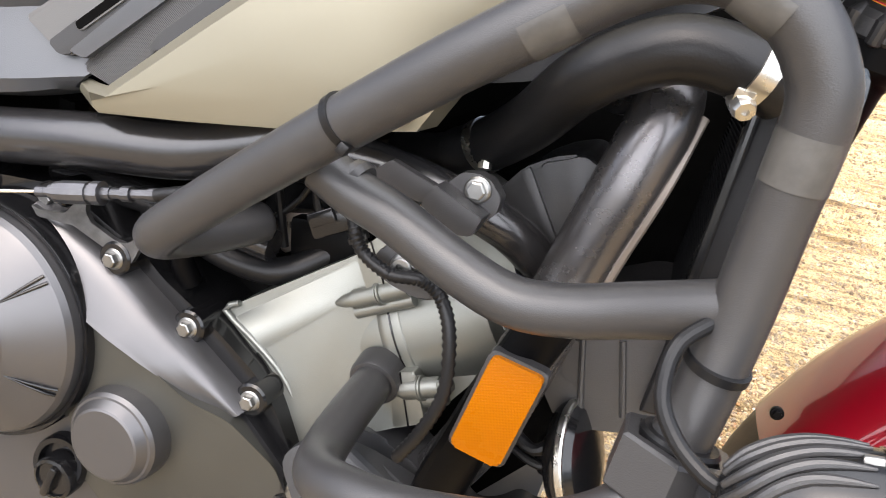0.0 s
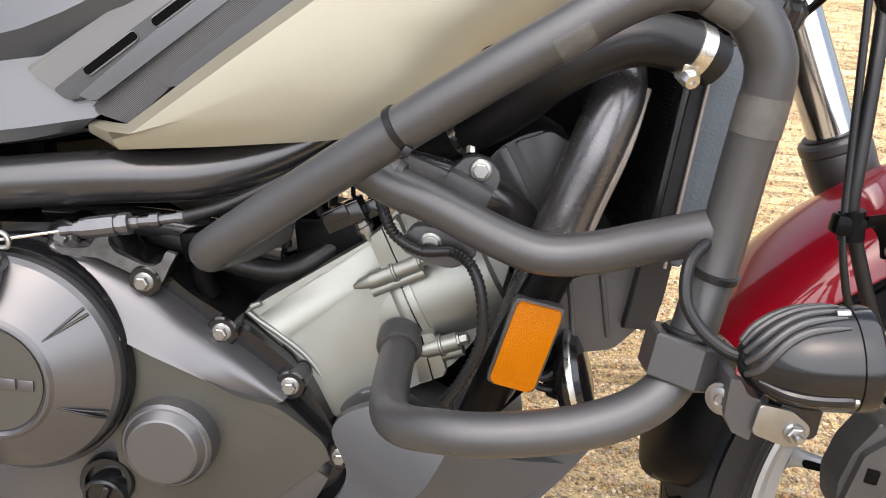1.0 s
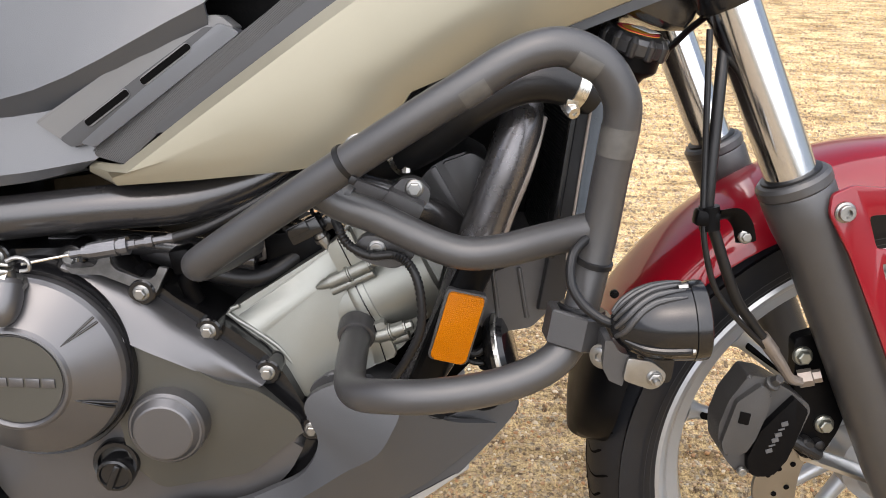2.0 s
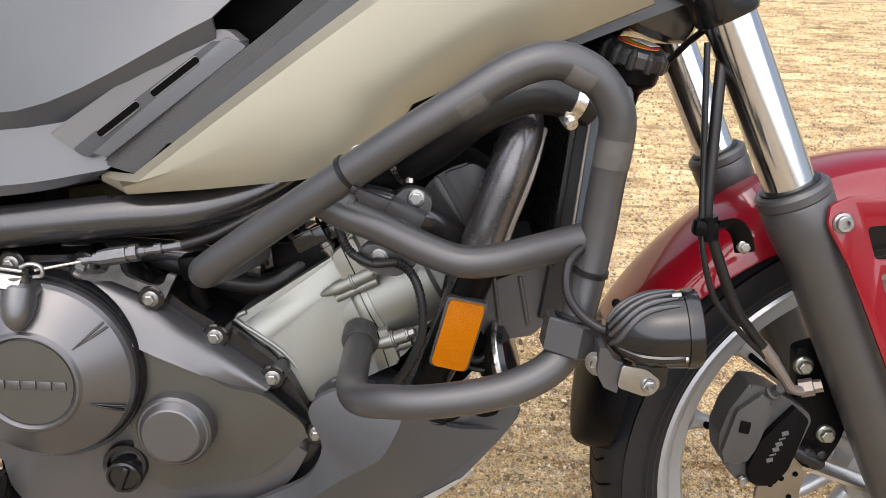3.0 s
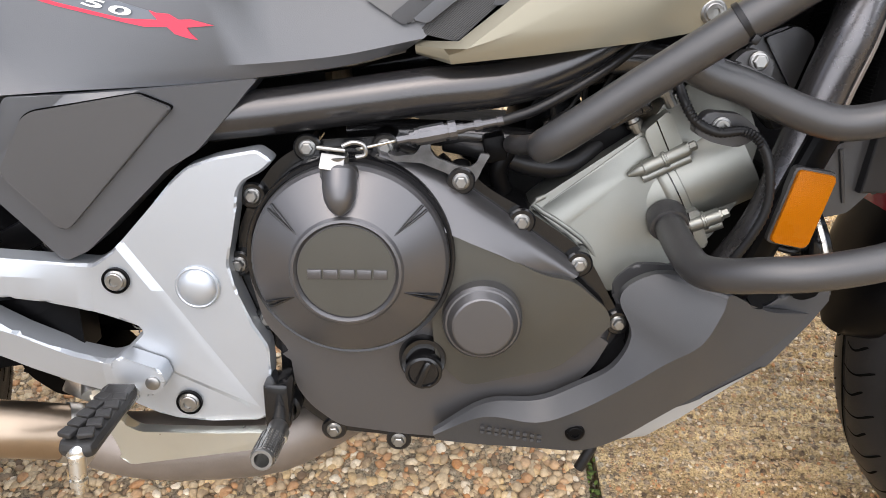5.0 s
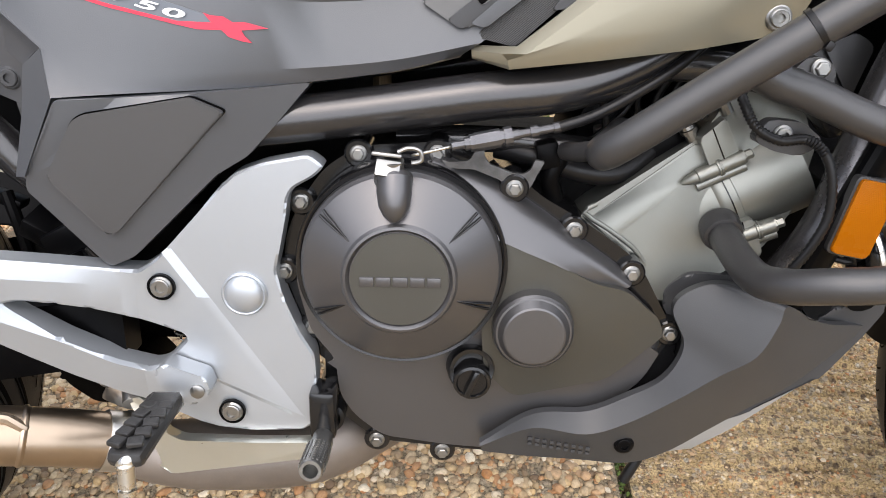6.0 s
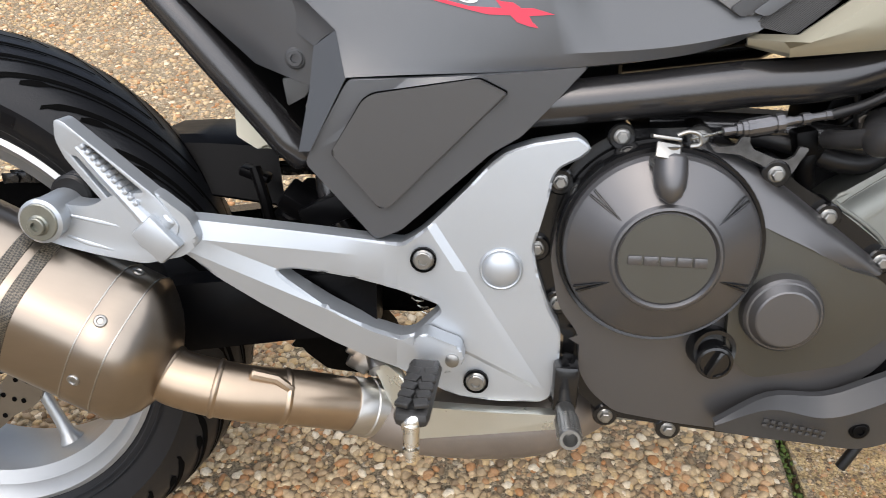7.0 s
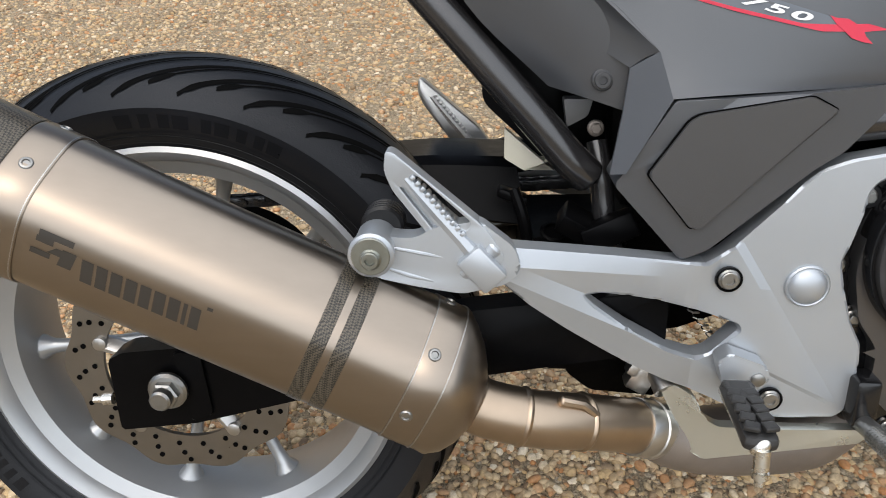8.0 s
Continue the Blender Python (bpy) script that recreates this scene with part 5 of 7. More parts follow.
prism(bm, corners([(1.0402, 0.6236), (1.0535, 0.6285), (1.0644, 0.6335), (1.0752, 0.6279), (1.0810, 0.6220), (1.0685, 0.5800)], 0.003), -0.1010, -0.093, 0.0022)
part("cover_panel", bm, hc.data.materials[0], hc, sharp=20)
bm = B()
prism(bm, corners([(0.996, 0.604), (1.0005, 0.611), (1.0073, 0.6180), (1.0163, 0.6195), (1.0238, 0.6172), (1.0312, 0.6090), (1.0299, 0.5999), (1.020, 0.589), (0.998, 0.594)], 0.002), -0.150, -0.138, 0.0012)
hb = part("head_bracket", bm, TUBE, bike, "black engine mount bracket", 20)
bm = B()
prism(bm, corners([(0.992, 0.6005), (0.9988, 0.6121), (1.0268, 0.5999), (1.0223, 0.5890), (1.010, 0.588)], 0.0015), -0.168, -0.150, 0.0012)
prism(bm, corners([(0.962, 0.6111), (0.972, 0.6195), (0.9988, 0.6105), (0.992, 0.600), (0.9694, 0.605)], 0.0015), -0.165, -0.158, 0.0012)
part("bracket_arm", bm, TUBE, hb, sharp=20)
hexbolt("bracket_bolt", (1.018, -0.152, 0.611), 0.0056, bike, BOLT, label="bright flange bolt", flange=1.35, high=0.9)
bm = B()
prism(bm, corners([(0.968, 0.560), (0.978, 0.576), (1.004, 0.574), (1.022, 0.560), (1.006, 0.548), (0.985, 0.552)], 0.006), -0.170, -0.158, 0.0015)
part("crash_bar_tab", bm, TUBE, bike, "black mounting tab", 20)
hexbolt("tab_bolt", (0.9895, -0.171, 0.5645), 0.0054, bike, BOLT, socket=True, flange=1.4, high=0.9, label="bright socket bolt")

# corrugated conduit round the cylinder
bm = B()
path = smooth_path([(0.954, -0.166, 0.600), (0.959, -0.174, 0.584), (0.968, -0.178, 0.570), (0.985, -0.179, 0.562), (1.004, -0.179, 0.563), (1.017, -0.181, 0.555), (1.025, -0.184, 0.536), (1.027, -0.185, 0.506), (1.018, -0.184, 0.480), (1.006, -0.181, 0.458)], 12)
sweep(bm, path, [0.0042 if i % 2 else 0.0033 for i in range(len(path))], 12)
part("wiring_conduit", bm, SOFT, bike, "black corrugated wiring conduit", 60)

# header pipe, hose, radiator
HDR = surface("satin_black_pipe", (0.118, 0.114, 0.116), 0.27, 0.8, 0.2, 600, 0.15, 0.0003, 14, rough_var=0.03, dust=0.03)
bm = B()
sweep(bm, smooth_path([(1.070, -0.030, 0.672), (1.094, -0.085, 0.692), (1.103, -0.122, 0.672), (1.095, -0.132, 0.636), (1.081, -0.132, 0.590), (1.068, -0.135, 0.545), (1.048, -0.138, 0.480), (1.020, -0.12, 0.42), (0.97, -0.08, 0.34)], 6), 0.0188, 28)
part("exhaust_header", bm, HDR, bike, "satin black exhaust header pipe sweeping down the front of the engine")
bm = B()
sweep(bm, smooth_path([(1.122, -0.122, 0.668), (1.112, -0.136, 0.630), (1.098, -0.139, 0.588), (1.085, -0.140, 0.545)], 5), 0.0036, 8)
part("header_seam", bm, MUFGREY, bike, "rough weld seam of the header pipe")
bm = B()
sweep(bm, smooth_path([(0.985, -0.082, 0.616), (1.010, -0.098, 0.630), (1.035, -0.122, 0.650), (1.060, -0.152, 0.676), (1.082, -0.160, 0.691), (1.107, -0.163, 0.700), (1.135, -0.160, 0.697), (1.153, -0.152, 0.690)], 6), 0.0163, 24)
part("radiator_hose", bm, SOFT, bike, "thick black rubber radiator hose")
bm = B()
hd = V(0.025, 0.008, -0.009).normalized()
turned(bm, V(1.139, -0.159, 0.6955), hd, [(0.0165, -0.005), (0.0172, -0.0048), (0.0172, 0.0048), (0.0165, 0.005)], 40)
cl = part("hose_clamp", bm, ZINC, bike, "bright worm-drive hose clamp")
bm = B()
turned(bm, (1.136, -0.170, 0.680), (0.3, -0.8, -0.4), [(0.0058, -0.008), (0.0058, 0.004), (0.0048, 0.006), (0.002, 0.006), (0.002, 0.004), (0, 0.004)], 8)
block(bm, (1.136, -0.167, 0.685), (0.009, 0.012, 0.009), (20, 10, 0), 0.001)
part("clamp_screw", bm, ZINC, cl)
bm = B()
sweep(bm, smooth_path([(0.940, -0.060, 0.606), (0.970, -0.075, 0.612), (0.998, -0.090, 0.622)], 4), 0.0135, 20)
part("small_hose", bm, SOFT, bike, "short black coolant hose")
bm = B()
turned(bm, V(1.004, -0.093, 0.6265), (0.023, -0.012, 0.015), [(0.0165, -0.004), (0.0172, -0.0038), (0.0172, 0.0038), (0.0165, 0.004)], 30)
turned(bm, (1.009, -0.108, 0.6225), (0.1, -0.3, -0.9), [(0.0028, -0.006), (0.0028, 0.004), (0.0042, 0.004), (0.0042, 0.008), (0, 0.0085)], 8)
part("hose_clamp", bm, ZINC, bike, "small bright hose clamp with a screw")
bm = B()
prism(bm, [(1.150, 0.690), (1.176, 0.706), (1.150, 0.50), (1.128, 0.50)], -0.125, 0.125, 0.003)
rad = part("radiator", bm, CORE, bike, "black radiator with a grey-blue side shroud", 18)
bm = B()
for k in range(60):
    z = 0.51 + 0.003 * k
    sweep(bm, [(1.126 + 0.115 * (z - 0.5), -0.10, z), (1.126 + 0.115 * (z - 0.5), 0.10, z)], 0.0006, 4)
tagged(part("core_mesh", bm, CORE, rad), kind="stuff")
bm = B()
prism(bm, corners([(1.160, 0.694), (1.190, 0.708), (1.192, 0.690), (1.174, 0.60), (1.164, 0.555), (1.150, 0.550)], 0.008), lambda x, z: -0.135, -0.110, 0.003)
part("side_shroud", bm, BLUEG, rad, "slate blue-grey plastic side shroud", 20)
bm = B()
sweep(bm, [(1.158, -0.140, 0.695), (1.147, -0.140, 0.552)], 0.0013, 10)
part("bright_edge", bm, MUFGREY, rad, "thin bright metal edge")
bm = B()
sweep(bm, [(1.146, -0.135, 0.690), (1.134, -0.135, 0.552)], 0.003, 10)
part("shroud_edge", bm, GLOSS, rad)
bm = B()
prism(bm, corners([(1.055, 0.515), (1.120, 0.545), (1.158, 0.548), (1.155, 0.515), (1.125, 0.480), (1.085, 0.472)], 0.006), -0.115, 0.08, 0.006)
part("fan_shroud", bm, TUBE, bike, "dark grey ribbed plastic shroud under the radiator", 20)
for k in range(3):
    bm = B()
    sweep(bm, [(1.086 + 0.024 * k, -0.116, 0.540 - 0.004 * k), (1.096 + 0.024 * k, -0.116, 0.482 + 0.008 * k)], 0.002, 8)
    part("shroud_rib", bm, TUBE, bike)
# reflector on its bracket
bm = B()
prism(bm, corners([(1.0470, 0.5372), (1.0802, 0.5312), (1.0650, 0.4700), (1.0322, 0.4762)], 0.005), -0.1800, -0.172, 0.001)
refl = part("reflector", bm, TUBE, bike, "amber rectangular side reflector in a black frame", 20)
bm = B()
prism(bm, corners([(1.0488, 0.5350), (1.0778, 0.5298), (1.0634, 0.4720), (1.0345, 0.4776)], 0.004), -0.1835, -0.176, 0.0015)
part("reflector_lens", bm, AMBER, refl, "amber prismatic lens", 20)
bm = B()
sweep(bm, [(1.075, -0.160, 0.56), (1.052, -0.162, 0.505), (1.03, -0.158, 0.44), (1.02, -0.14, 0.40)], 0.018, 16, flat=(1, 0.6))
part("reflector_stay", bm, BLACK, refl)
# horn behind the reflector
bm = B()
HN = V(1.098, -0.118, 0.4560)
turned(bm, HN, (0.75, -0.15, 0.25), [(0.012, -0.02), (0.016, -0.012), (0.030, -0.008), (0.034, -0.004), (0.036, 0.0), (0.036, 0.004), (0.030, 0.010), (0.02, 0.012), (0, 0.012)], 36)
horn = part("horn", bm, GLOSS, bike, "round black horn with a bright rim")
bm = B()
turned(bm, HN, (0.75, -0.15, 0.25), [(0.0362, 0.001), (0.0372, 0.002), (0.0372, 0.005), (0.0362, 0.006)], 36)
part("horn_rim", bm, ZINC, horn)
bm = B()
sweep(bm, smooth_path([(1.05, -0.12, 0.47), (1.075, -0.13, 0.460), (1.09, -0.125, 0.475)], 5), 0.004, 10)
sweep(bm, smooth_path([(1.055, -0.12, 0.455), (1.08, -0.128, 0.450), (1.095, -0.12, 0.458)], 5), 0.003, 10)
part("horn_wire", bm, SOFT, horn)

# belly cowl
bm = B()
cowl = [(0.777, 0.294), (0.816, 0.321), (0.848, 0.322), (0.879, 0.320), (0.923, 0.345), (0.938, 0.372), (0.936, 0.392), (0.926, 0.412), (0.930, 0.424), (0.946, 0.437), (0.980, 0.436), (1.010, 0.428), (1.030, 0.416), (1.045, 0.404), (1.058, 0.408), (1.070, 0.418), (1.082, 0.412), (1.112, 0.424), (1.118, 0.412), (1.100, 0.388), (1.066, 0.350), (1.010, 0.310), (0.940, 0.274), (0.850, 0.268), (0.798, 0.274)]
prism(bm, cowl, lambda x, z: -0.128 - 0.022 * min(1, max(0, (x - 0.99) / 0.04)) + 0.020 * max(0, (x - 1.03) / 0.1) ** 1.5, 0.0, 0.005, 0.006, 4, depth=0.04)
bel = part("belly_cowl", bm, DARK2, bike, "matt dark grey plastic belly cowl", 20)
top = [(0.773, -0.170, 0.2935), (0.818, -0.163, 0.319), (0.864, -0.162, 0.322), (0.896, -0.162, 0.336), (0.927, -0.162, 0.355), (0.940, -0.162, 0.386), (0.928, -0.160, 0.417), (0.942, -0.158, 0.434), (0.973, -0.156, 0.439), (1.030, -0.150, 0.420)]
ridge = [(0.7735, -0.1715, 0.2915), (0.817, -0.174, 0.312), (0.862, -0.176, 0.308), (0.896, -0.178, 0.321), (0.935, -0.180, 0.346), (0.965, -0.181, 0.368), (0.993, -0.181, 0.386), (1.008, -0.178, 0.413), (1.016, -0.172, 0.427), (1.050, -0.155, 0.404)]
low = [(0.776, -0.166, 0.283), (0.814, -0.160, 0.275), (0.859, -0.158, 0.271), (0.905, -0.156, 0.267), (0.939, -0.153, 0.277), (0.972, -0.151, 0.298), (1.003, -0.149, 0.318), (1.039, -0.147, 0.341), (1.073, -0.143, 0.370), (1.105, -0.134, 0.394)]
bm = B()
loft(bm, [top, ridge, low], 5, 1, 0.008)
face = part("cowl_face", bm, DARK2, bel, sharp=12)
FACE = BVHTree.FromPolygons([v.co for v in face.data.vertices], [tuple(q.vertices) for q in face.data.polygons])


def on_cowl(x, z):
    """The outer face of the cowl."""
    hit = FACE.ray_cast(V(x, -0.4, z), V(0, 1, 0))[0]
    return (hit.y if hit else -0.150) - 0.0008


# the shade in two openings, laid on the cowl as near-black patches
for pts in ([(1.0330, 0.4230), (1.0660, 0.4290), (1.0590, 0.4140), (1.0468, 0.4085), (1.0365, 0.4120)], [(1.0700, 0.4290), (1.0960, 0.4300), (1.0955, 0.4185), (1.0840, 0.4140), (1.0745, 0.4160)]):
    bm = B()
    prism(bm, corners(pts, 0.004), on_cowl, 0, 0, depth=0.004)
    part("cowl_opening_shade", bm, MURK, bel, "dark patch for the shaded opening in the cowl's upper edge", 20)
hexbolt("cowl_bolt", (0.897, -0.1685, 0.294), 0.0058, bel, BLACK, socket=True, flange=1.5, high=0.6, label="black socket bolt")
bm = B()
for j in range(2):
    for k in range(9):
        block(bm, (0.816 + 0.0062 * k, -0.1712 + 0.002 * j - 0.0002 * k, 0.300 - 0.006 * j - 0.0010 * k), (0.0036, 0.0016, 0.0026), (0, 13, 0), 0)
part("moulded_marks", bm, DARK2, bel)
bm = B()
prism(bm, [(0.925, 0.252), (0.972, 0.2595), (1.002, 0.2825), (1.075, 0.338), (1.075, 0.358), (0.99, 0.312), (0.92, 0.275)], -0.125, 0.10, 0.006)
part("belly_pan", bm, SILVER, bel, "pale grey inner belly pan", 20)
bm = B()
sweep(bm, [(0.930, -0.11, 0.272), (0.9235, -0.12, 0.247), (0.9125, -0.12, 0.2225)], 0.0052, 14)
part("drain_tube", bm, SOFT, bel)

# -- frame tubes and what hangs between them --
bm = B()
sweep(bm, smooth_path([(0.44, -0.130, 0.545), (0.56, -0.140, 0.558), (0.66, -0.142, 0.570), (0.76, -0.142, 0.584), (0.84, -0.138, 0.594), (0.91, -0.13, 0.622), (0.99, -0.11, 0.68), (1.08, -0.07, 0.74)], 6), 0.0185, 28)
part("frame_spar", bm, SPAR, bike, "thick satin black main frame tube")
bm = B()
sweep(bm, smooth_path([(0.80, -0.13, 0.60), (0.93, -0.130, 0.610), (1.02, -0.120, 0.590), (1.06, -0.10, 0.56)], 5), 0.013, 20)
sweep(bm, [(0.70, -0.10, 0.545), (0.80, -0.11, 0.545), (0.88, -0.11, 0.535)], 0.011, 16)
part("frame_brace", bm, SPAR, bike, "satin black frame brace")
bm = B()
sweep(bm, [(0.20, -0.09, 0.72), (0.30, -0.10, 0.612), (0.384, -0.1075, 0.5187), (0.398, -0.104, 0.505)], 0.0162, 28, round_end=True)
part("seat_stay", bm, SPAR, bike, "satin black rear frame stay")
bm = B()
sweep(bm, [(0.20, 0.07, 0.72), (0.30, 0.08, 0.612), (0.41, 0.09, 0.490)], 0.0150, 18)
part("seat_stay", bm, SPAR, bike, "satin black rear frame stay")
bm = B()
sweep(bm, [(0.44, 0.11, 0.545), (0.66, 0.115, 0.570), (0.84, 0.11, 0.594), (0.99, 0.09, 0.68), (1.08, 0.05, 0.74)], 0.0185, 20)
part("frame_spar", bm, SPAR, bike, "thick satin black main frame tube")
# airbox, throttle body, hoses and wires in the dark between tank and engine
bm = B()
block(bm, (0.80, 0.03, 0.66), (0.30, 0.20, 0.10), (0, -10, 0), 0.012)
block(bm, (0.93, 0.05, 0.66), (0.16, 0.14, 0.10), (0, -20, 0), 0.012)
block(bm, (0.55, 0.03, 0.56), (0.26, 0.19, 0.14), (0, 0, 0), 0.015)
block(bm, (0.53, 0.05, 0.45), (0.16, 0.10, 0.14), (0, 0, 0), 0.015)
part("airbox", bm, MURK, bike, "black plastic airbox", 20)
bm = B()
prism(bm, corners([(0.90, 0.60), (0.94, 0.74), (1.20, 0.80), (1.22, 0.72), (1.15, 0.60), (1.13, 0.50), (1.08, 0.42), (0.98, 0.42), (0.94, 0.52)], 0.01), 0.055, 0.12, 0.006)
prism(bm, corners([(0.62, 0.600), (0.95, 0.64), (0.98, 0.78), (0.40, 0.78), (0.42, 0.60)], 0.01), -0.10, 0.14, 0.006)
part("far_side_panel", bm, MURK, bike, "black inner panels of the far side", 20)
bm = B()
turned(bm, (0.872, -0.06, 0.548), (0.2, -1, 0.1), [(0.030, -0.03), (0.030, 0.018), (0.027, 0.024), (0.024, 0.024), (0.022, 0.014), (0, 0.014)], 36)
block(bm, (0.915, -0.075, 0.540), (0.060, 0.05, 0.036), (0, -6, 0), 0.004)
thr = part("throttle_body", bm, BLACK, bike, "black throttle body with a round cover")
bm = B()
block(bm, (0.925, -0.118, 0.566), (0.030, 0.020, 0.016), (0, -28, 0), 0.002)
block(bm, (0.920, -0.128, 0.568), (0.018, 0.006, 0.009), (0, -28, 0), 0.001)
block(bm, (0.944, -0.112, 0.571), (0.010, 0.012, 0.012), (0, -28, 0), 0.001)
part("wiring_plug", bm, GLOSS, thr)
bm = B()
sweep(bm, smooth_path([(0.782, -0.105, 0.538), (0.815, -0.115, 0.533), (0.852, -0.112, 0.520), (0.885, -0.105, 0.518), (0.915, -0.090, 0.535)], 6), 0.0095, 18)
part("coolant_hose", bm, SOFT, bike, "black rubber coolant hose")
bm = B()
sweep(bm, smooth_path([(0.83, -0.125, 0.500), (0.825, -0.130, 0.520), (0.832, -0.128, 0.535)], 5), 0.008, 14)
block(bm, (0.822, -0.128, 0.538), (0.018, 0.020, 0.022), (0, -12, 0), 0.003)
part("hose_joint", bm, BLACK, bike, "black plastic hose joint")
random.seed(5)
for k in range(7):
    bm = B()
    x = 0.86 + 0.016 * k
    sweep(bm, smooth_path([(x, -0.10, 0.60 + 0.01 * random.random()), (x + 0.02 * random.uniform(-1, 1), -0.095, 0.575), (x + 0.03 * random.uniform(-1, 1), -0.09, 0.53)], 5), random.uniform(0.0016, 0.0032), 8)
    part("wire", bm, SOFT, bike, "thin black wire")
bm = B()
block(bm, (0.902, -0.111, 0.598), (0.012, 0.010, 0.022), (0, -20, 0), 0.002)
part("cable_clip", bm, BLACK, bike, "black cable clip")
bm = B()
prism(bm, corners([(0.868, 0.5365), (0.866, 0.5515), (0.8936, 0.5565), (0.8966, 0.5348), (0.876, 0.524)], 0.002), -0.088, -0.05, 0.002)
box = part("relay_box", bm, MUFGREY, bike, "small grey metal relay box", 20)
bm = B()
for k in range(4):
    block(bm, (0.876 + 0.0042 * k, -0.0884, 0.5450 + 0.0006 * k), (0.0028, 0.001, 0.0042), (0, -8, 0), 0)
tagged(part("print_marks", bm, ETCH, box, "row of small dark marks"), kind="stuff")
# clutch cable, adjuster and bracket
bm = B()
sweep(bm, [(0.716, -0.190, 0.549), (0.745, -0.1685, 0.5515)], 0.0012, 8)
cab = part("clutch_cable", bm, ZINC, bike, "clutch cable with a black adjuster")
bm = B()
ad = V(0.022, 0.002, 0.004).normalized()
for s0, r_ in ((0.0, 0.0036), (0.010, 0.0052), (0.014, 0.0068), (0.018, 0.0074), (0.036, 0.0062), (0.040, 0.0076), (0.046, 0.0042), (0.060, 0.0050), (0.078, 0.0042)):
    turned(bm, V(0.745, -0.1685, 0.5515) + ad * s0, ad, [(r_, 0), (r_, 0.006 if s0 != 0.018 else 0.019)], 12)
turned(bm, V(0.745, -0.1685, 0.5515), ad, [(0.0034, 0.0), (0.0034, 0.085)], 12)
part("cable_adjuster", bm, surface("worn_black_zinc", (0.11, 0.11, 0.115), 0.34, 0.8, 0.2, 700, 0.3, 0.0003, 40), cab)
bm = B()
sweep(bm, smooth_path([(0.826, -0.1615, 0.566), (0.856, -0.160, 0.577), (0.90, -0.153, 0.602), (0.93, -0.142, 0.624), (0.97, -0.115, 0.655)], 6), 0.0042, 14)
part("cable_sheath", bm, SOFT, cab)
bm = B()
prism(bm, corners([(0.737, 0.541), (0.744, 0.5387), (0.759, 0.539), (0.7640, 0.5475), (0.7700, 0.5500), (0.7705, 0.541), (0.7745, 0.5355), (0.7926, 0.5285), (0.8012, 0.5276), (0.8066, 0.5314), (0.8097, 0.5392), (0.8173, 0.5378), (0.8115, 0.5271), (0.8085, 0.5202), (0.8043, 0.5132), (0.7944, 0.5090), (0.7875, 0.5145), (0.7840, 0.5225), (0.7626, 0.5316), (0.742, 0.5343)], 0.0016), lambda x, z: -0.1555 - 0.010 * max(0, min(1, (0.768 - x) / 0.02)), -0.149, 0.0012, depth=0.004)
part("cable_bracket", bm, surface("worn_black_casting", (0.085, 0.085, 0.085), 0.36, 0.6, 0.35, 900, 0.4, 0.0004, 90, dust=0.10), cab, "worn black cable bracket", 20)

# -- bodywork --
bm = B()
up = [[(0.10, -0.10, 0.86), (0.30, -0.11, 0.86), (0.50, -0.125, 0.86), (0.70, -0.146, 0.87), (0.85, -0.142, 0.88)],
      [(0.28, -0.125, 0.76), (0.38, -0.137, 0.74), (0.52, -0.146, 0.745), (0.70, -0.153, 0.77), (0.92, -0.135, 0.81)],
      [(0.34, -0.143, 0.705), (0.42, -0.150, 0.695), (0.55, -0.157, 0.682), (0.70, -0.163, 0.672), (0.86, -0.166, 0.748)],
      [(0.385, -0.150, 0.668), (0.45, -0.158, 0.66), (0.56, -0.160, 0.656), (0.70, -0.149, 0.657), (0.86, -0.135, 0.700)],
      [(0.441, -0.1612, 0.6185), (0.490, -0.1690, 0.602), (0.58, -0.166, 0.604), (0.69, -0.161, 0.612), (0.765, -0.154, 0.626)],
      [(0.4511, -0.1765, 0.5845), (0.500, -0.1715, 0.5875), (0.60, -0.162, 0.593), (0.70, -0.155, 0.6045), (0.752, -0.147, 0.617)],
      [(0.456, -0.130, 0.5805), (0.50, -0.130, 0.5835), (0.61, -0.130, 0.589), (0.70, -0.130, 0.601), (0.750, -0.130, 0.613)]]
loft(bm, up, 6, 1, 0.004)
upper = part("upper_side_panel", bm, DARK, bike, "matt grey plastic upper side panel with a red and white decal", 30)


PANEL = BVHTree.FromPolygons([v.co for v in upper.data.vertices], [tuple(p.vertices) for p in upper.data.polygons])


def on_panel(x, z):
    """The outer face of the upper side panel."""
    hit = PANEL.ray_cast(V(x, -0.4, z), V(0, 1, 0))[0]
    return hit.y if hit else -0.160


def decal(name, pts, material, label, lift=0.0):
    """A sticker that follows the panel."""
    bm = B()
    prism(bm, pts, lambda x, z: on_panel(x, z) - 0.0012 - lift, 0, 0, depth=0.0014)
    return part(name, bm, material, upper, label)


decal("decal_stripe", [(0.440, 0.6655), (0.4957, 0.6507), (0.5448, 0.6395), (0.5745, 0.6384), (0.577, 0.6335), (0.5597, 0.6337), (0.5448, 0.6368), (0.4957, 0.6480), (0.440, 0.6635)], REDINK, "red stripe")
decal("decal_field", [(0.470, 0.6575), (0.4957, 0.6505), (0.5448, 0.6393), (0.5705, 0.6383), (0.5655, 0.6443), (0.5329, 0.6540), (0.5136, 0.6600), (0.486, 0.666)], FIELDINK, "slate field", -0.0002)
decal("decal_cross", [(0.5641, 0.6453), (0.5690, 0.6435), (0.5783, 0.6427), (0.5850, 0.6387), (0.5939, 0.6389), (0.6103, 0.6346), (0.5909, 0.6332), (0.5931, 0.6294), (0.5984, 0.6245), (0.5909, 0.6258), (0.5820, 0.6286), (0.5760, 0.6342), (0.5701, 0.6384)], REDINK, "red slanted cross", 0.0003)
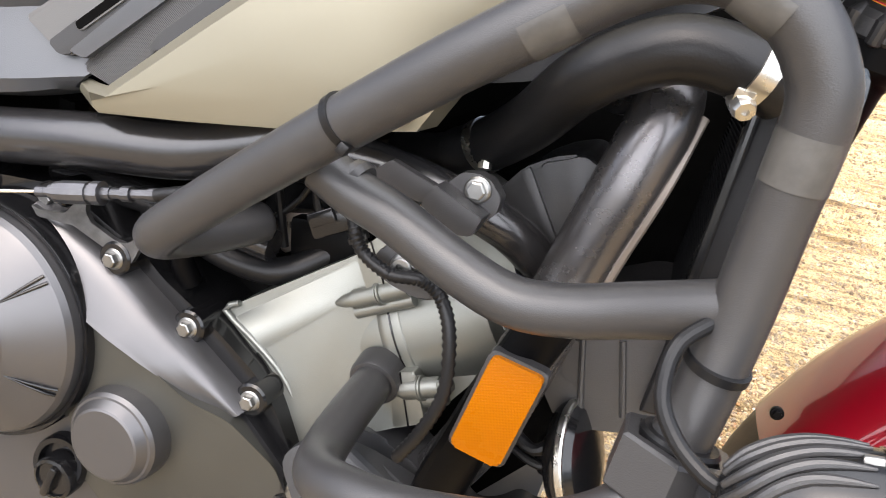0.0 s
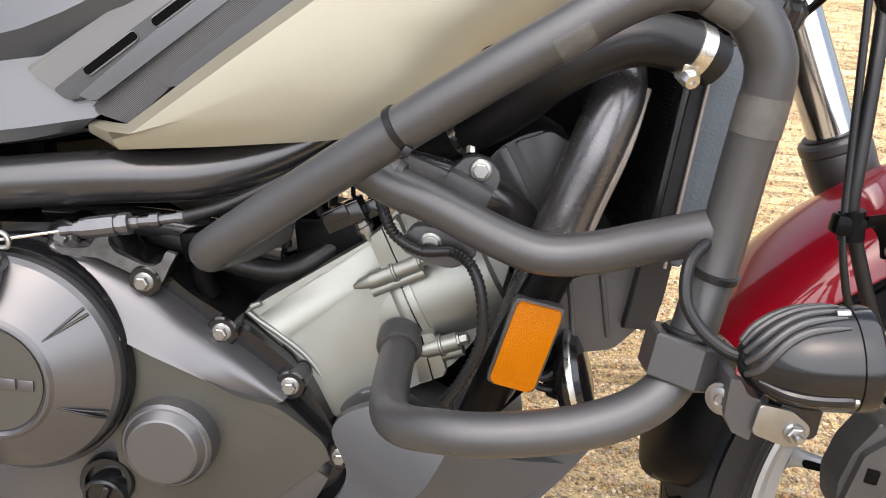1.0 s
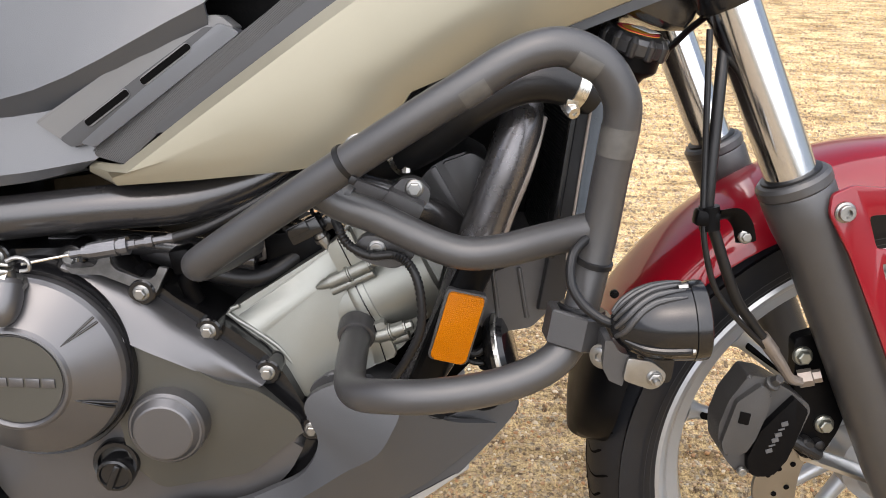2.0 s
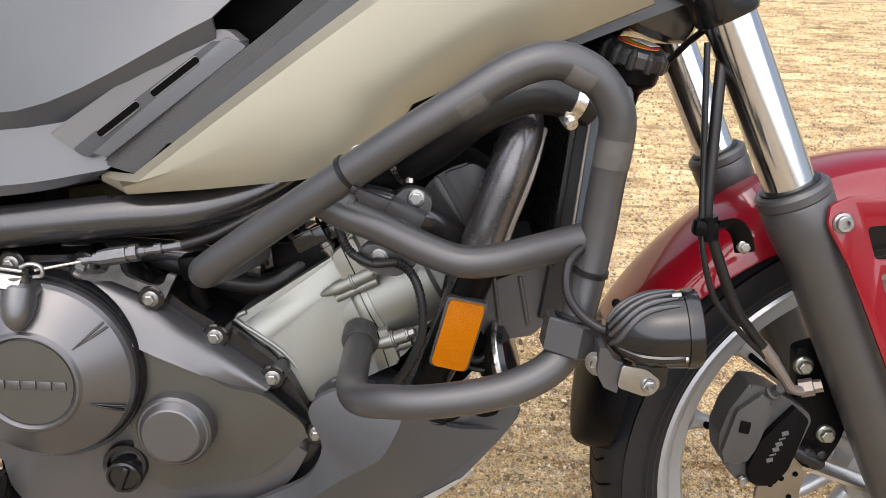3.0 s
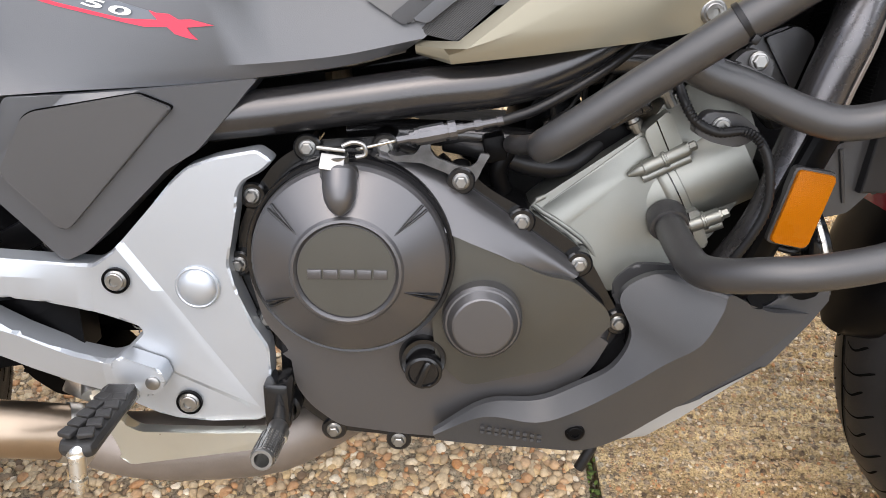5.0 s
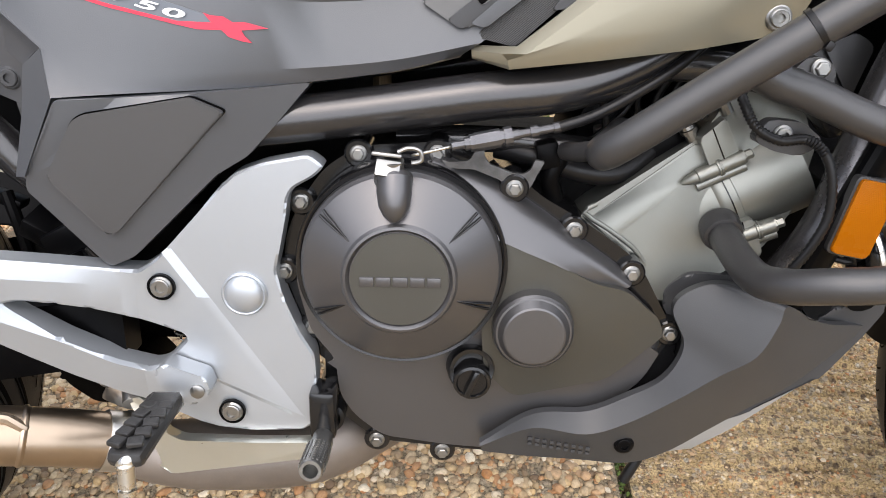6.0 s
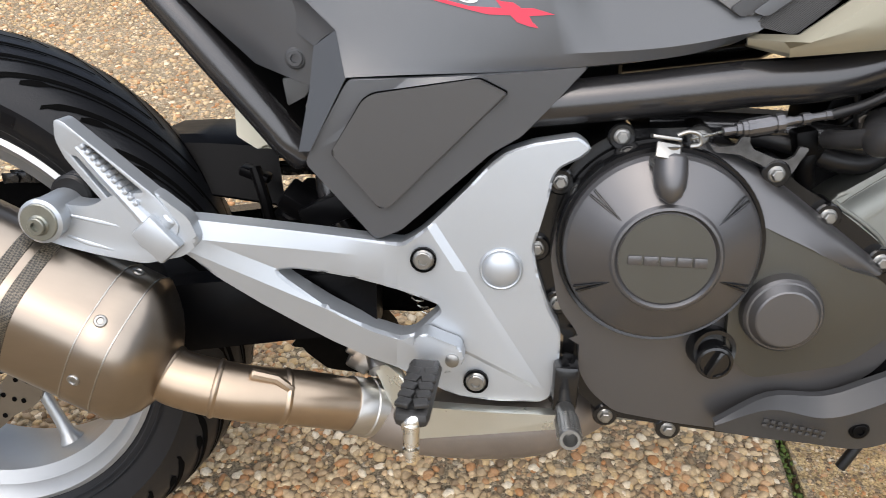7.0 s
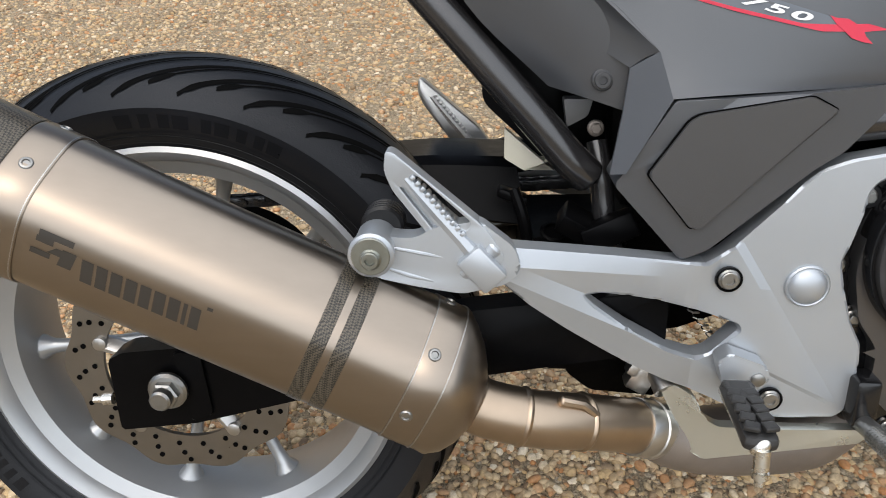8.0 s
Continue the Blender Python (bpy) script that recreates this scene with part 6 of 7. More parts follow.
for k, digit in enumerate("750"):
    tx = bpy.data.curves.new("numeral", "FONT")
    tx.body, tx.size, tx.extrude, tx.shear = digit, 0.0235, 0.0002, 0.2
    tx.offset = 0.0006
    tob = bpy.data.objects.new("numeral", tx)
    scene.collection.objects.link(tob)
    tme = bpy.data.meshes.new_from_object(tob.evaluated_get(bpy.context.evaluated_depsgraph_get()))
    bpy.data.objects.remove(tob)
    tme.transform(pose(0.4955 + 0.0187 * k, on_panel(0.504 + 0.0187 * k, 0.655 - 0.005 * k) - 0.0018, 0.6548 - 0.0050 * k, 90, 15, 0) @ Matrix.Diagonal((1.35, 0.37, 1, 1)))
    tme.materials.clear()
    tme.materials.append(WHITEINK)
    num = new("numeral", tme)
    num.parent = upper

# the rear edge: a pale facet below, a hollow above it
bm = B()
loft(bm, [[(0.30, -0.106, 0.668), (0.370, -0.122, 0.634), (0.4209, -0.150, 0.605)], [(0.340, -0.124, 0.682), (0.394, -0.140, 0.650), (0.431, -0.1545, 0.613)], [(0.352, -0.1415, 0.694), (0.398, -0.1525, 0.660), (0.4412, -0.1614, 0.6185)]], 3, 3, 0.004)
part("rear_hollow", bm, DARK, upper, sharp=30)
bm = B()
loft(bm, [[(0.4209, -0.1515, 0.6050), (0.4170, -0.156, 0.570), (0.4085, -0.1640, 0.5215)], [(0.4412, -0.1616, 0.6188), (0.4513, -0.1768, 0.584), (0.4200, -0.1725, 0.524)]], 1, 1, 0.004)
part("rear_facet", bm, DARK, upper, sharp=10)
side = [(0.4535, 0.5835), (0.420, 0.525), (0.413, 0.512), (0.472, 0.448), (0.484, 0.453), (0.494, 0.458), (0.566, 0.527), (0.590, 0.541), (0.612, 0.565), (0.632, 0.588), (0.640, 0.5965), (0.608, 0.5935), (0.556, 0.5895), (0.497, 0.5855)]


def side_y(x, z):
    return -0.1775 + 0.10 * max(0, 0.585 - z) + 0.018 * max(0, (x - 0.56) / 0.07) + 0.012 * max(0, (0.422 - x) / 0.012)


bm = B()
prism(bm, side, side_y, -0.11, 0.005, 0.004, 3)
sidep = part("side_panel", bm, DARK, bike, "matt dark grey side panel with an inset textured pad", 20)
pad = [(0.4375, 0.524), (0.465, 0.568), (0.473, 0.573), (0.555, 0.5875), (0.578, 0.576), (0.485, 0.480), (0.477, 0.477)]
pc = (sum(p[0] for p in pad) / 7, sum(p[1] for p in pad) / 7)


def about(k, off):
    return [(pc[0] + (x - pc[0]) * k + off * math.copysign(1, x - pc[0]), pc[1] + (z - pc[1]) * k + off * math.copysign(1, z - pc[1])) for x, z in pad]


bm = B()
prism(bm, corners(about(1, 0.0009), 0.004), lambda x, z: side_y(x, z) - 0.0012, -0.15, 0)
part("pad_groove", bm, RECESS_SHADE, sidep, sharp=20)
bm = B()
prism(bm, corners(pad, 0.004), lambda x, z: side_y(x, z) - 0.0046, -0.15, 0.0055, 0, 4)
part("pad", bm, surface("textured_plastic", (0.056, 0.056, 0.057), 0.40, 0, 0.05, 2600, 0.5, 0.0006, 6), sidep, "finely textured pad", 14)
bm = B()
tail = [[(0.26, -0.125, 0.72), (0.36, -0.140, 0.70), (0.44, -0.150, 0.70)], [(0.29, -0.114, 0.652), (0.38, -0.137, 0.635), (0.44, -0.146, 0.62)], [(0.36, -0.112, 0.585), (0.40, -0.133, 0.575), (0.44, -0.138, 0.562)]]
loft(bm, tail, 5, 5, 0.004)
tailp = part("tail_panel", bm, DARK, bike, "matt grey tail side panel with a socket bolt")
hexbolt("tail_bolt", (0.402, -0.1365, 0.5935), 0.0062, tailp, DARK2, socket=True, flange=1.5, high=0.7, label="black socket bolt in a recess")
bm = B()
prism(bm, corners([(0.20, 0.70), (0.30, 0.60), (0.305, 0.56), (0.36, 0.51), (0.41, 0.49), (0.44, 0.60), (0.30, 0.72)], 0.006), -0.05, 0.05, 0.004)
part("under_seat_fender", bm, BLACK, bike, "black plastic inner fender under the seat", 20)
bm = B()
prism(bm, corners([(0.325, 0.540), (0.372, 0.500), (0.372, 0.512), (0.345, 0.500), (0.325, 0.512)], 0.002), -0.072, -0.06, 0.002)
part("reservoir", bm, CREAM, bike, "cream plastic fluid reservoir", 20)
bm = B()
prism(bm, corners([(0.376, 0.570), (0.402, 0.570), (0.398, 0.555), (0.380, 0.545)], 0.002), -0.088, -0.07, 0.001)
part("electric_box", bm, VENT, bike, "grey electrical box with a label", 20)
hexbolt("stay_bolt", (0.405, -0.092, 0.545), 0.0052, bike, MUFGREY, label="bright dome bolt")
# clutter seen above the footrest plate
bm = B()
block(bm, (0.39, -0.10, 0.46), (0.03, 0.03, 0.02), (20, 30, 0), 0.003)
block(bm, (0.42, -0.11, 0.455), (0.05, 0.02, 0.025), (0, -25, 0), 0.003)
turned(bm, (0.385, -0.105, 0.458), (0.3, -1, 0.2), [(0.0055, -0.01), (0.0055, 0.004), (0, 0.004)], 6)
part("brake_switch", bm, BLACK, bike, "black brake light switch and bracket")
bm = B()
sweep(bm, smooth_path([(0.40, -0.13, 0.425), (0.42, -0.135, 0.412), (0.44, -0.13, 0.402), (0.45, -0.12, 0.385)], 5), 0.008, 12)
block(bm, (0.408, -0.13, 0.42), (0.024, 0.02, 0.016), (0, 30, 0), 0.003)
part("master_cylinder", bm, STEEL, bike, "grey rear brake master cylinder")
bm = B()
pts = [V(0.49 + 0.004 * math.cos(k * 0.9) + 0.0007 * k, -0.125 + 0.004 * math.sin(k * 0.9), 0.395 - 0.0009 * k) for k in range(40)]
sweep(bm, pts, 0.0008, 6)
sweep(bm, [pts[-1], pts[-1] + V(0.010, 0, -0.016)], 0.0008, 6)
part("return_spring", bm, ZINC, bike, "small bright return spring")

# vented trim, ribbed strip and champagne panel
bm = B()
vent = [(0.7215, 0.6545), (0.748, 0.637), (0.757, 0.637), (0.880, 0.731), (0.868, 0.740), (0.842, 0.737)]
prism(bm, corners(vent, 0.003), -0.156, -0.13, 0.002)
trim = part("vent_trim", bm, VENT, bike, "light grey plastic trim with two dark slots", 20)
bm = B()
prism(bm, corners([(0.757, 0.640), (0.768, 0.637), (0.884, 0.7275), (0.878, 0.731), (0.868, 0.734)], 0.002), -0.159, -0.14, 0.003)
part("trim_edge", bm, DARK, trim, sharp=20)
bm = B()
prism(bm, corners([(0.7405, 0.6425), (0.757, 0.6555), (0.800, 0.6885), (0.857, 0.7305), (0.872, 0.7315), (0.876, 0.7285), (0.7545, 0.6365), (0.748, 0.637)], 0.002), -0.1582, -0.145, 0.0012)
part("slot_band", bm, DARK2, trim, "charcoal band round the slots", 20)
for (x0, z0), (x1, z1) in (((0.763, 0.655), (0.797, 0.681)), ((0.808, 0.688), (0.846, 0.717))):
    bm = B()
    n = V(-(z1 - z0), 0, x1 - x0).normalized() * 0.0036
    prism(bm, corners([(x0 - n.x, z0 - n.z), (x0 + n.x, z0 + n.z), (x1 + n.x, z1 + n.z), (x1 - n.x, z1 - n.z)], 0.004), -0.1598, -0.145, 0.0006)
    rim_ = part("slot_rim", bm, VENT, trim, sharp=20)
    # the slot is not cut: its shade is a black piece on the rim
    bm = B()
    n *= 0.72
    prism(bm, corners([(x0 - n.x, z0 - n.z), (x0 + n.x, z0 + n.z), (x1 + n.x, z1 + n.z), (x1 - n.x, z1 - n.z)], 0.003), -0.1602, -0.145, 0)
    part("slot_shade", bm, RECESS_SHADE, rim_, sharp=20)
bm = B()
prism(bm, corners([(0.7605, 0.630), (0.768, 0.638), (0.905, 0.743), (1.02, 0.84), (1.06, 0.84), (0.936, 0.742), (0.822, 0.653), (0.790, 0.624)], 0.003), lambda x, z: -0.161 + 0.009 * max(0, min(1, (0.800 - x) / 0.040)), -0.13, 0.003)
part("ribbed_strip", bm, KNURL, bike, "finely ribbed dark grey strip", 20)
bm = B()
prism(bm, corners([(0.815, 0.650), (0.822, 0.660), (0.96, 0.772), (1.04, 0.84), (1.07, 0.84), (0.98, 0.770), (0.83, 0.652)], 0.003), -0.1635, -0.15, 0.003)
part("strip_channel", bm, DARK2, bike, "black channel beside the champagne panel", 20)
bm = B()
gold = [[(0.759, -0.145, 0.6235), (0.778, -0.160, 0.6245), (0.791, -0.166, 0.6250), (0.853, -0.166, 0.674), (0.922, -0.166, 0.7265), (0.977, -0.164, 0.768), (1.030, -0.161, 0.808), (1.090, -0.157, 0.852)],
        [(0.7585, -0.150, 0.6205), (0.780, -0.168, 0.6200), (0.797, -0.1745, 0.6205), (0.860, -0.1750, 0.669), (0.930, -0.1750, 0.722), (0.985, -0.173, 0.7625), (1.040, -0.170, 0.803), (1.100, -0.165, 0.847)],
        [(0.7586, -0.151, 0.6175), (0.784, -0.1705, 0.6155), (0.835, -0.1765, 0.6335), (0.895, -0.1775, 0.664), (0.950, -0.1770, 0.695), (1.000, -0.174, 0.722), (1.070, -0.169, 0.764), (1.160, -0.155, 0.810)],
        [(0.7588, -0.150, 0.6155), (0.785, -0.1695, 0.6115), (0.845, -0.1760, 0.625), (0.910, -0.1755, 0.640), (0.972, -0.1725, 0.655), (1.005, -0.169, 0.697), (1.075, -0.163, 0.733), (1.190, -0.146, 0.785)],
        [(0.759, -0.147, 0.614), (0.786, -0.166, 0.6085), (0.850, -0.1735, 0.6165), (0.920, -0.1725, 0.6255), (0.984, -0.1680, 0.637), (1.0134, -0.164, 0.688), (1.085, -0.150, 0.720), (1.200, -0.138, 0.770)],
        [(0.763, -0.132, 0.615), (0.788, -0.145, 0.6095), (0.850, -0.145, 0.6170), (0.920, -0.145, 0.626), (0.986, -0.142, 0.638), (1.0150, -0.137, 0.689), (1.087, -0.130, 0.721), (1.205, -0.120, 0.770)]]
loft(bm, gold, 1, 1, 0.003)
part("tank_side_panel", bm, GOLD, bike, "champagne silver painted side panel with a sharp upper edge", 24)
bm = B()
prism(bm, corners([(0.985, 0.660), (0.998, 0.690), (1.03, 0.712), (1.12, 0.752), (1.22, 0.790), (1.24, 0.775), (1.12, 0.725), (1.03, 0.67)], 0.008), -0.112, -0.09, 0.004)
part("panel_lining", bm, DARK2, bike, "dark plastic lining under the champagne panel", 20)
hexbolt("panel_bolt", (0.9735, -0.1715, 0.6475), 0.0058, bike, BOLT, socket=True, label="bright dome panel bolt", flange=1.6, high=0.7)


# the far half of the bodywork, and the cover that joins both halves
def mirrored(rows):
    return [[(x, 2 * MID - y, z) for x, y, z in r] for r in rows]


bm = B()
loft(bm, mirrored(up), 4, 1, 0.004, (0, -1, 0))
part("far_upper_panel", bm, DARK, bike, "matt grey plastic side panel of the far side", 30)
bm = B()
loft(bm, mirrored(gold), 4, 1, 0.003, (0, -1, 0))
part("far_tank_panel", bm, GOLD, bike, "champagne panel of the far side", 13)
ridge_line = [(0.10, 0.87), (0.30, 0.868), (0.50, 0.872), (0.70, 0.89), (0.85, 0.93), (1.08, 0.90)]
edge_line = [(0.10, -0.10, 0.862), (0.30, -0.11, 0.862), (0.50, -0.125, 0.862), (0.70, -0.146, 0.872), (0.85, -0.142, 0.882), (1.075, -0.170, 0.846)]
bm = B()
loft(bm, [edge_line, [(x, MID - 0.06, z - 0.006) for x, z in ridge_line], [(x, MID, z) for x, z in ridge_line], [(x, MID + 0.06, z - 0.006) for x, z in ridge_line], [(x, 2 * MID - y, z) for x, y, z in edge_line]], 5, 4, 0.004, (0, 0, -1))
part("seat_and_tank_top", bm, DARK2, bike, "plain dark seat and tank top", 40)

# -- crash bars --
RB = 0.0128
bm = B()
upper_bar = smooth_path([(0.880, -0.130, 0.556), (0.866, -0.158, 0.552), (0.857, -0.180, 0.552), (0.855, -0.196, 0.555), (0.866, -0.207, 0.565), (0.916, -0.221, 0.603), (0.972, -0.236, 0.644), (1.020, -0.246, 0.678), (1.053, -0.250, 0.700), (1.080, -0.251, 0.718), (1.102, -0.251, 0.727), (1.121, -0.250, 0.727), (1.140, -0.249, 0.718), (1.153, -0.247, 0.702), (1.158, -0.245, 0.684), (1.155, -0.240, 0.645), (1.152, -0.237, 0.605), (1.147, -0.238, 0.570), (1.140, -0.244, 0.538), (1.129, -0.253, 0.516), (1.108, -0.260, 0.502), (1.076, -0.263, 0.491), (1.035, -0.262, 0.483), (1.006, -0.254, 0.478), (0.984, -0.236, 0.470), (0.973, -0.208, 0.464), (0.970, -0.175, 0.467), (0.970, -0.130, 0.474)], 4)
sweep(bm, upper_bar, RB, 26, round_end=True)
bar = part("crash_bar", bm, TUBE, bike, "matt black tubular crash bar round the engine side")
bm = B()
sweep(bm, smooth_path([(0.950, -0.203, 0.616), (0.968, -0.203, 0.607), (0.992, -0.204, 0.599), (1.030, -0.208, 0.583), (1.058, -0.212, 0.576), (1.085, -0.216, 0.580), (1.113, -0.222, 0.590), (1.1505, -0.2355, 0.605)], 5), RB * 0.98, 26, cap=True)
part("cross_tube", bm, TUBE, bar)
bm = B()
turned(bm, (0.967, -0.2, 0.610), (0.8, -0.1, -0.3), [(RB * 0.97, -0.004), (RB * 1.05, 0), (RB * 0.97, 0.004)], 30)
part("weld", bm, TUBE, bar)


def tie(name, p, q, r_, mat, knob=True, label=""):
    bm = B()
    a = Vector(q).normalized()
    turned(bm, p, a, [(r_ * 0.99, -0.0022), (r_ * 1.07, -0.0019), (r_ * 1.07, 0.0019), (r_ * 0.99, 0.0022)], 36)
    if knob:
        w = a.cross(V(0, -0.5, -1)).cross(a).normalized()
        block(bm, Vector(p) + w * r_ * 1.12, (0.005, 0.006, 0.006), (0, 30, 0), 0.001)
    return part(name, bm, mat, bar, label)


tie("cable_tie", (0.973, -0.236, 0.6455), (0.11, -0.03, 0.083), RB, SOFT, label="black cable tie")
tie("cable_tie", (1.149, -0.2385, 0.581), (0.016, -0.011, 0.09), RB, SOFT, False, "black cable tie")


def film(p0, p1, r_, parent, a0, a1, label):
    """A worn patch of film round part of a tube."""
    bm = B()
    a, u, w = frame_for(Vector(p1) - Vector(p0))
    g = []
    for i in range(5):
        c = Vector(p0).lerp(Vector(p1), i / 4)
        g.append([bm.verts.new(c + (u * math.cos(t) + w * math.sin(t)) * (r_ + 0.0003)) for t in (radians(a0 + (a1 - a0) * k / 36) for k in range(37))])
    for x, y in zip(g, g[1:]):
        for k in range(36):
            bm.faces.new((x[k], x[k + 1], y[k + 1], y[k]))
    return part("film_patch", bm, TAPE, parent, label)


film((1.1578, -0.2440, 0.678), (1.1562, -0.2418, 0.658), RB, bar, 0, 360, "worn clear film patch")
film((1.048, -0.2495, 0.6965), (1.064, -0.2505, 0.7075), RB, bar, 0, 200, "scuffed film patch")
film((1.1225, -0.2500, 0.7262), (1.139, -0.2492, 0.7185), RB, bar, 0, 200, "scuffed film patch")
bm = B()
turned(bm, (0.970, -0.128, 0.4745), (0, -1, -0.3), [(0.0170, -0.01), (0.0170, 0.003), (0.0158, 0.006), (0.0135, 0.0065)], 30)
part("bar_foot", bm, TUBE, bar, "rubber-washered lower mounting foot")
bm = B()
sweep(bm, [(0.860, -0.204, 0.560), (0.842, -0.165, 0.548), (0.835, -0.14, 0.543)], 0.0075, 16)
part("bar_mount", bm, TUBE, bar)

# clamp and auxiliary lamp
bm = B()
ax = V(0.014, 0.010, 0.095).normalized()
cc = V(1.1405, -0.245, 0.5335)
turned(bm, cc, ax, [(0.0155, -0.012), (0.0245, -0.0125), (0.0262, -0.011), (0.0262, 0.011), (0.0245, 0.0125), (0.0195, 0.0125), (0.0190, 0.009), (0.0155, 0.009)], 6)
clampb = part("lamp_clamp", bm, TUBE, bike, "faceted black bar clamp carrying the auxiliary lamp", 18)
bm = B()
turned(bm, cc, ax, [(0.0145, 0.004), (0.0168, 0.006), (0.0172, 0.014), (0.0160, 0.0155), (0.0140, 0.0150)], 26)
part("clamp_liner", bm, SOFT, clampb)
bm = B()
prism(bm, [(1.151, 0.541), (1.156, 0.541), (1.161, 0.533), (1.168, 0.531), (1.1655, 0.508), (1.156, 0.512), (1.151, 0.521)], -0.288, -0.262, 0.0015, 0.001, 2)
part("clamp_lug", bm, TUBE, clampb, sharp=18)
bm = B()
turned(bm, (1.151, -0.279, 0.5255), (-0.62, -0.75, 0.05), [(0.0085, -0.004), (0.0085, 0.0002), (0.0066, 0.0004), (0.0066, 0.0022), (0.0050, 0.0028), (0.0030, 0.0028), (0.0026, 0.0012), (0, 0.0012)], 24)
part("clamp_bolt", bm, BOLT, clampb, "zinc clamp bolt")
bm = B()
prism(bm, corners([(1.1665, 0.5305), (1.183, 0.528), (1.1935, 0.520), (1.192, 0.512), (1.185, 0.5075), (1.1645, 0.514)], 0.003), -0.2915, -0.2890, 0.0005)
part("lamp_stay", bm, BOLT, clampb, "bright zinc stay plate", 20)
hexbolt("stay_nut", (1.1855, -0.2915, 0.5165), 0.0046, clampb, BOLT, flange=1.2, high=0.8)
bm = B()
turned(bm, (1.1855, -0.2915, 0.5165), (0, -1, 0), [(0.0024, 0), (0.0024, 0.0075), (0.0018, 0.0085), (0, 0.0085)], 14)
part("stay_stud", bm, BOLT, clampb)
LA = V(0.989, -0.061, 0.135).normalized()
L0 = V(1.1690, -0.2795, 0.5497)
PROFILE = ((-0.0135, 0.0030), (-0.0125, 0.0070), (-0.0090, 0.0125), (-0.0030, 0.0175), (0.0060, 0.0222), (0.0160, 0.0250), (0.0280, 0.0262), (0.0380, 0.0266))
bm = B()
turned(bm, L0, LA, [(r_, s_) for s_, r_ in PROFILE] + [(0.0262, 0.0383), (0.0272, 0.0386), (0.0272, 0.0440), (0.0266, 0.0475), (0.0250, 0.0485), (0.0240, 0.0455), (0, 0.0455)], 56)
lampb = part("auxiliary_lamp", bm, GLOSS, bike, "black round auxiliary spot lamp with arched cooling fins", 30)


def lamp_point(s, deg, out=0.0):
    """A point on the lamp's shell; deg counts up from its outer side."""
    r_ = float(np.interp(s, [q[0] for q in PROFILE], [q[1] for q in PROFILE]))
    t = radians(deg)
    n0 = V(0, -math.cos(t), math.sin(t))
    n0 = (n0 - LA * n0.dot(LA)).normalized()
    return L0 + LA * s + n0 * (r_ + out)


# arched fins over the top and the back; the outer side is smooth
for d0, back, pw in ((56, -24, 4.0), (70, 16, 3.2), (84, 48, 2.6), (98, 78, 2.2), (113, 108, 2.0)):
    bm = B()
    pts = [lamp_point(0.0345 - 0.0455 * u, d0 + (back - d0) * u ** pw, 0.0003) for u in (k / 9 for k in range(10))]
    sweep(bm, smooth_path(pts, 3), [0.0006, 0.0016, 0.0022, 0.0024, 0.0024, 0.0022, 0.0016], 10, round_end=True)
    part("cooling_fin", bm, TUBE, lampb)
bm = B()
sweep(bm, smooth_path([lamp_point(-0.006, -22), lamp_point(0.006, -26), lamp_point(0.020, -28, -0.0004), lamp_point(0.034, -28, -0.0008)], 4), [0.0015, 0.0030, 0.0034, 0.0034], 12, round_end=True)
part("screw_channel", bm, GLOSS, lampb)
for dg in (-28, 80):
    bm = B()
    turned(bm, lamp_point(0.034, dg, -0.0006), LA, [(0.0020, -0.003), (0.0024, 0.0), (0.0024, 0.003), (0.0016, 0.0036), (0, 0.0036)], 12)
    part("lamp_screw", bm, BOLT, lampb)
bm = B()
turned(bm, L0, LA, [(0.0238, 0.046), (0.0238, 0.0475), (0, 0.0490)], 40)
part("lamp_lens", bm, FOIL, lampb)
bm = B()
prism(bm, corners([(1.178, 0.538), (1.199, 0.536), (1.198, 0.512), (1.178, 0.512)], 0.003), -0.2885, -0.272, 0.001)
part("lamp_foot", bm, GLOSS, lampb, sharp=20)
bm = B()
sweep(bm, smooth_path([(1.143, -0.242, 0.600), (1.131, -0.254, 0.590), (1.130, -0.262, 0.572), (1.138, -0.268, 0.559), (1.150, -0.274, 0.551), (1.160, -0.279, 0.549)], 8), 0.0034, 12)
part("lamp_cable", bm, SOFT, lampb)

# -- radiator cap and yoke --
cdir = V(0.205, -0.20, 0.955).normalized()
CP = V(1.2045, -0.0715, 0.7365)
bm = B()
turned(bm, CP, cdir, [(0.016, -0.085), (0.016, -0.040), (0.019, -0.034), (0.0245, -0.030), (0.0265, -0.027), (0.0265, -0.013), (0.022, -0.011)], 30)
neck = part("filler_neck", bm, BLACK, bike, "black radiator filler neck with a ribbed cap")
bm = B()
turned(bm, CP, cdir, [(0.0270, -0.0150), (0.0290, -0.0130), (0.0292, -0.0040), (0.0270, 0.0), (0.0215, 0.0022), (0, 0.0026)], 40)
CAPR = surface("worn_cap_plastic", (0.022, 0.022, 0.023), 0.32, 0, 0.15, 900, 0.3, 0.0004, 30, dust=0.03, spec=0.6)
cap = part("radiator_cap", bm, CAPR, neck, "ribbed black radiator cap with a round warning sticker")
c_, cu, cw = frame_for(cdir)
for k in range(11):
    bm = B()
    a = 2 * math.pi * k / 11
    rad_ = cu * math.cos(a) + cw * math.sin(a)
    sweep(bm, [CP + rad_ * 0.0275 - c_ * 0.0145, CP + rad_ * 0.0280 - c_ * 0.0040, CP + rad_ * 0.0250 - c_ * 0.0002], [0.0042, 0.0044, 0.0030], 12, round_end=True)
    part("cap_rib", bm, CAPR, cap)
bm = B()
turned(bm, CP + c_ * 0.0024, cdir, [(0.0190, 0), (0.0190, 0.0004), (0, 0.0006)], 36)
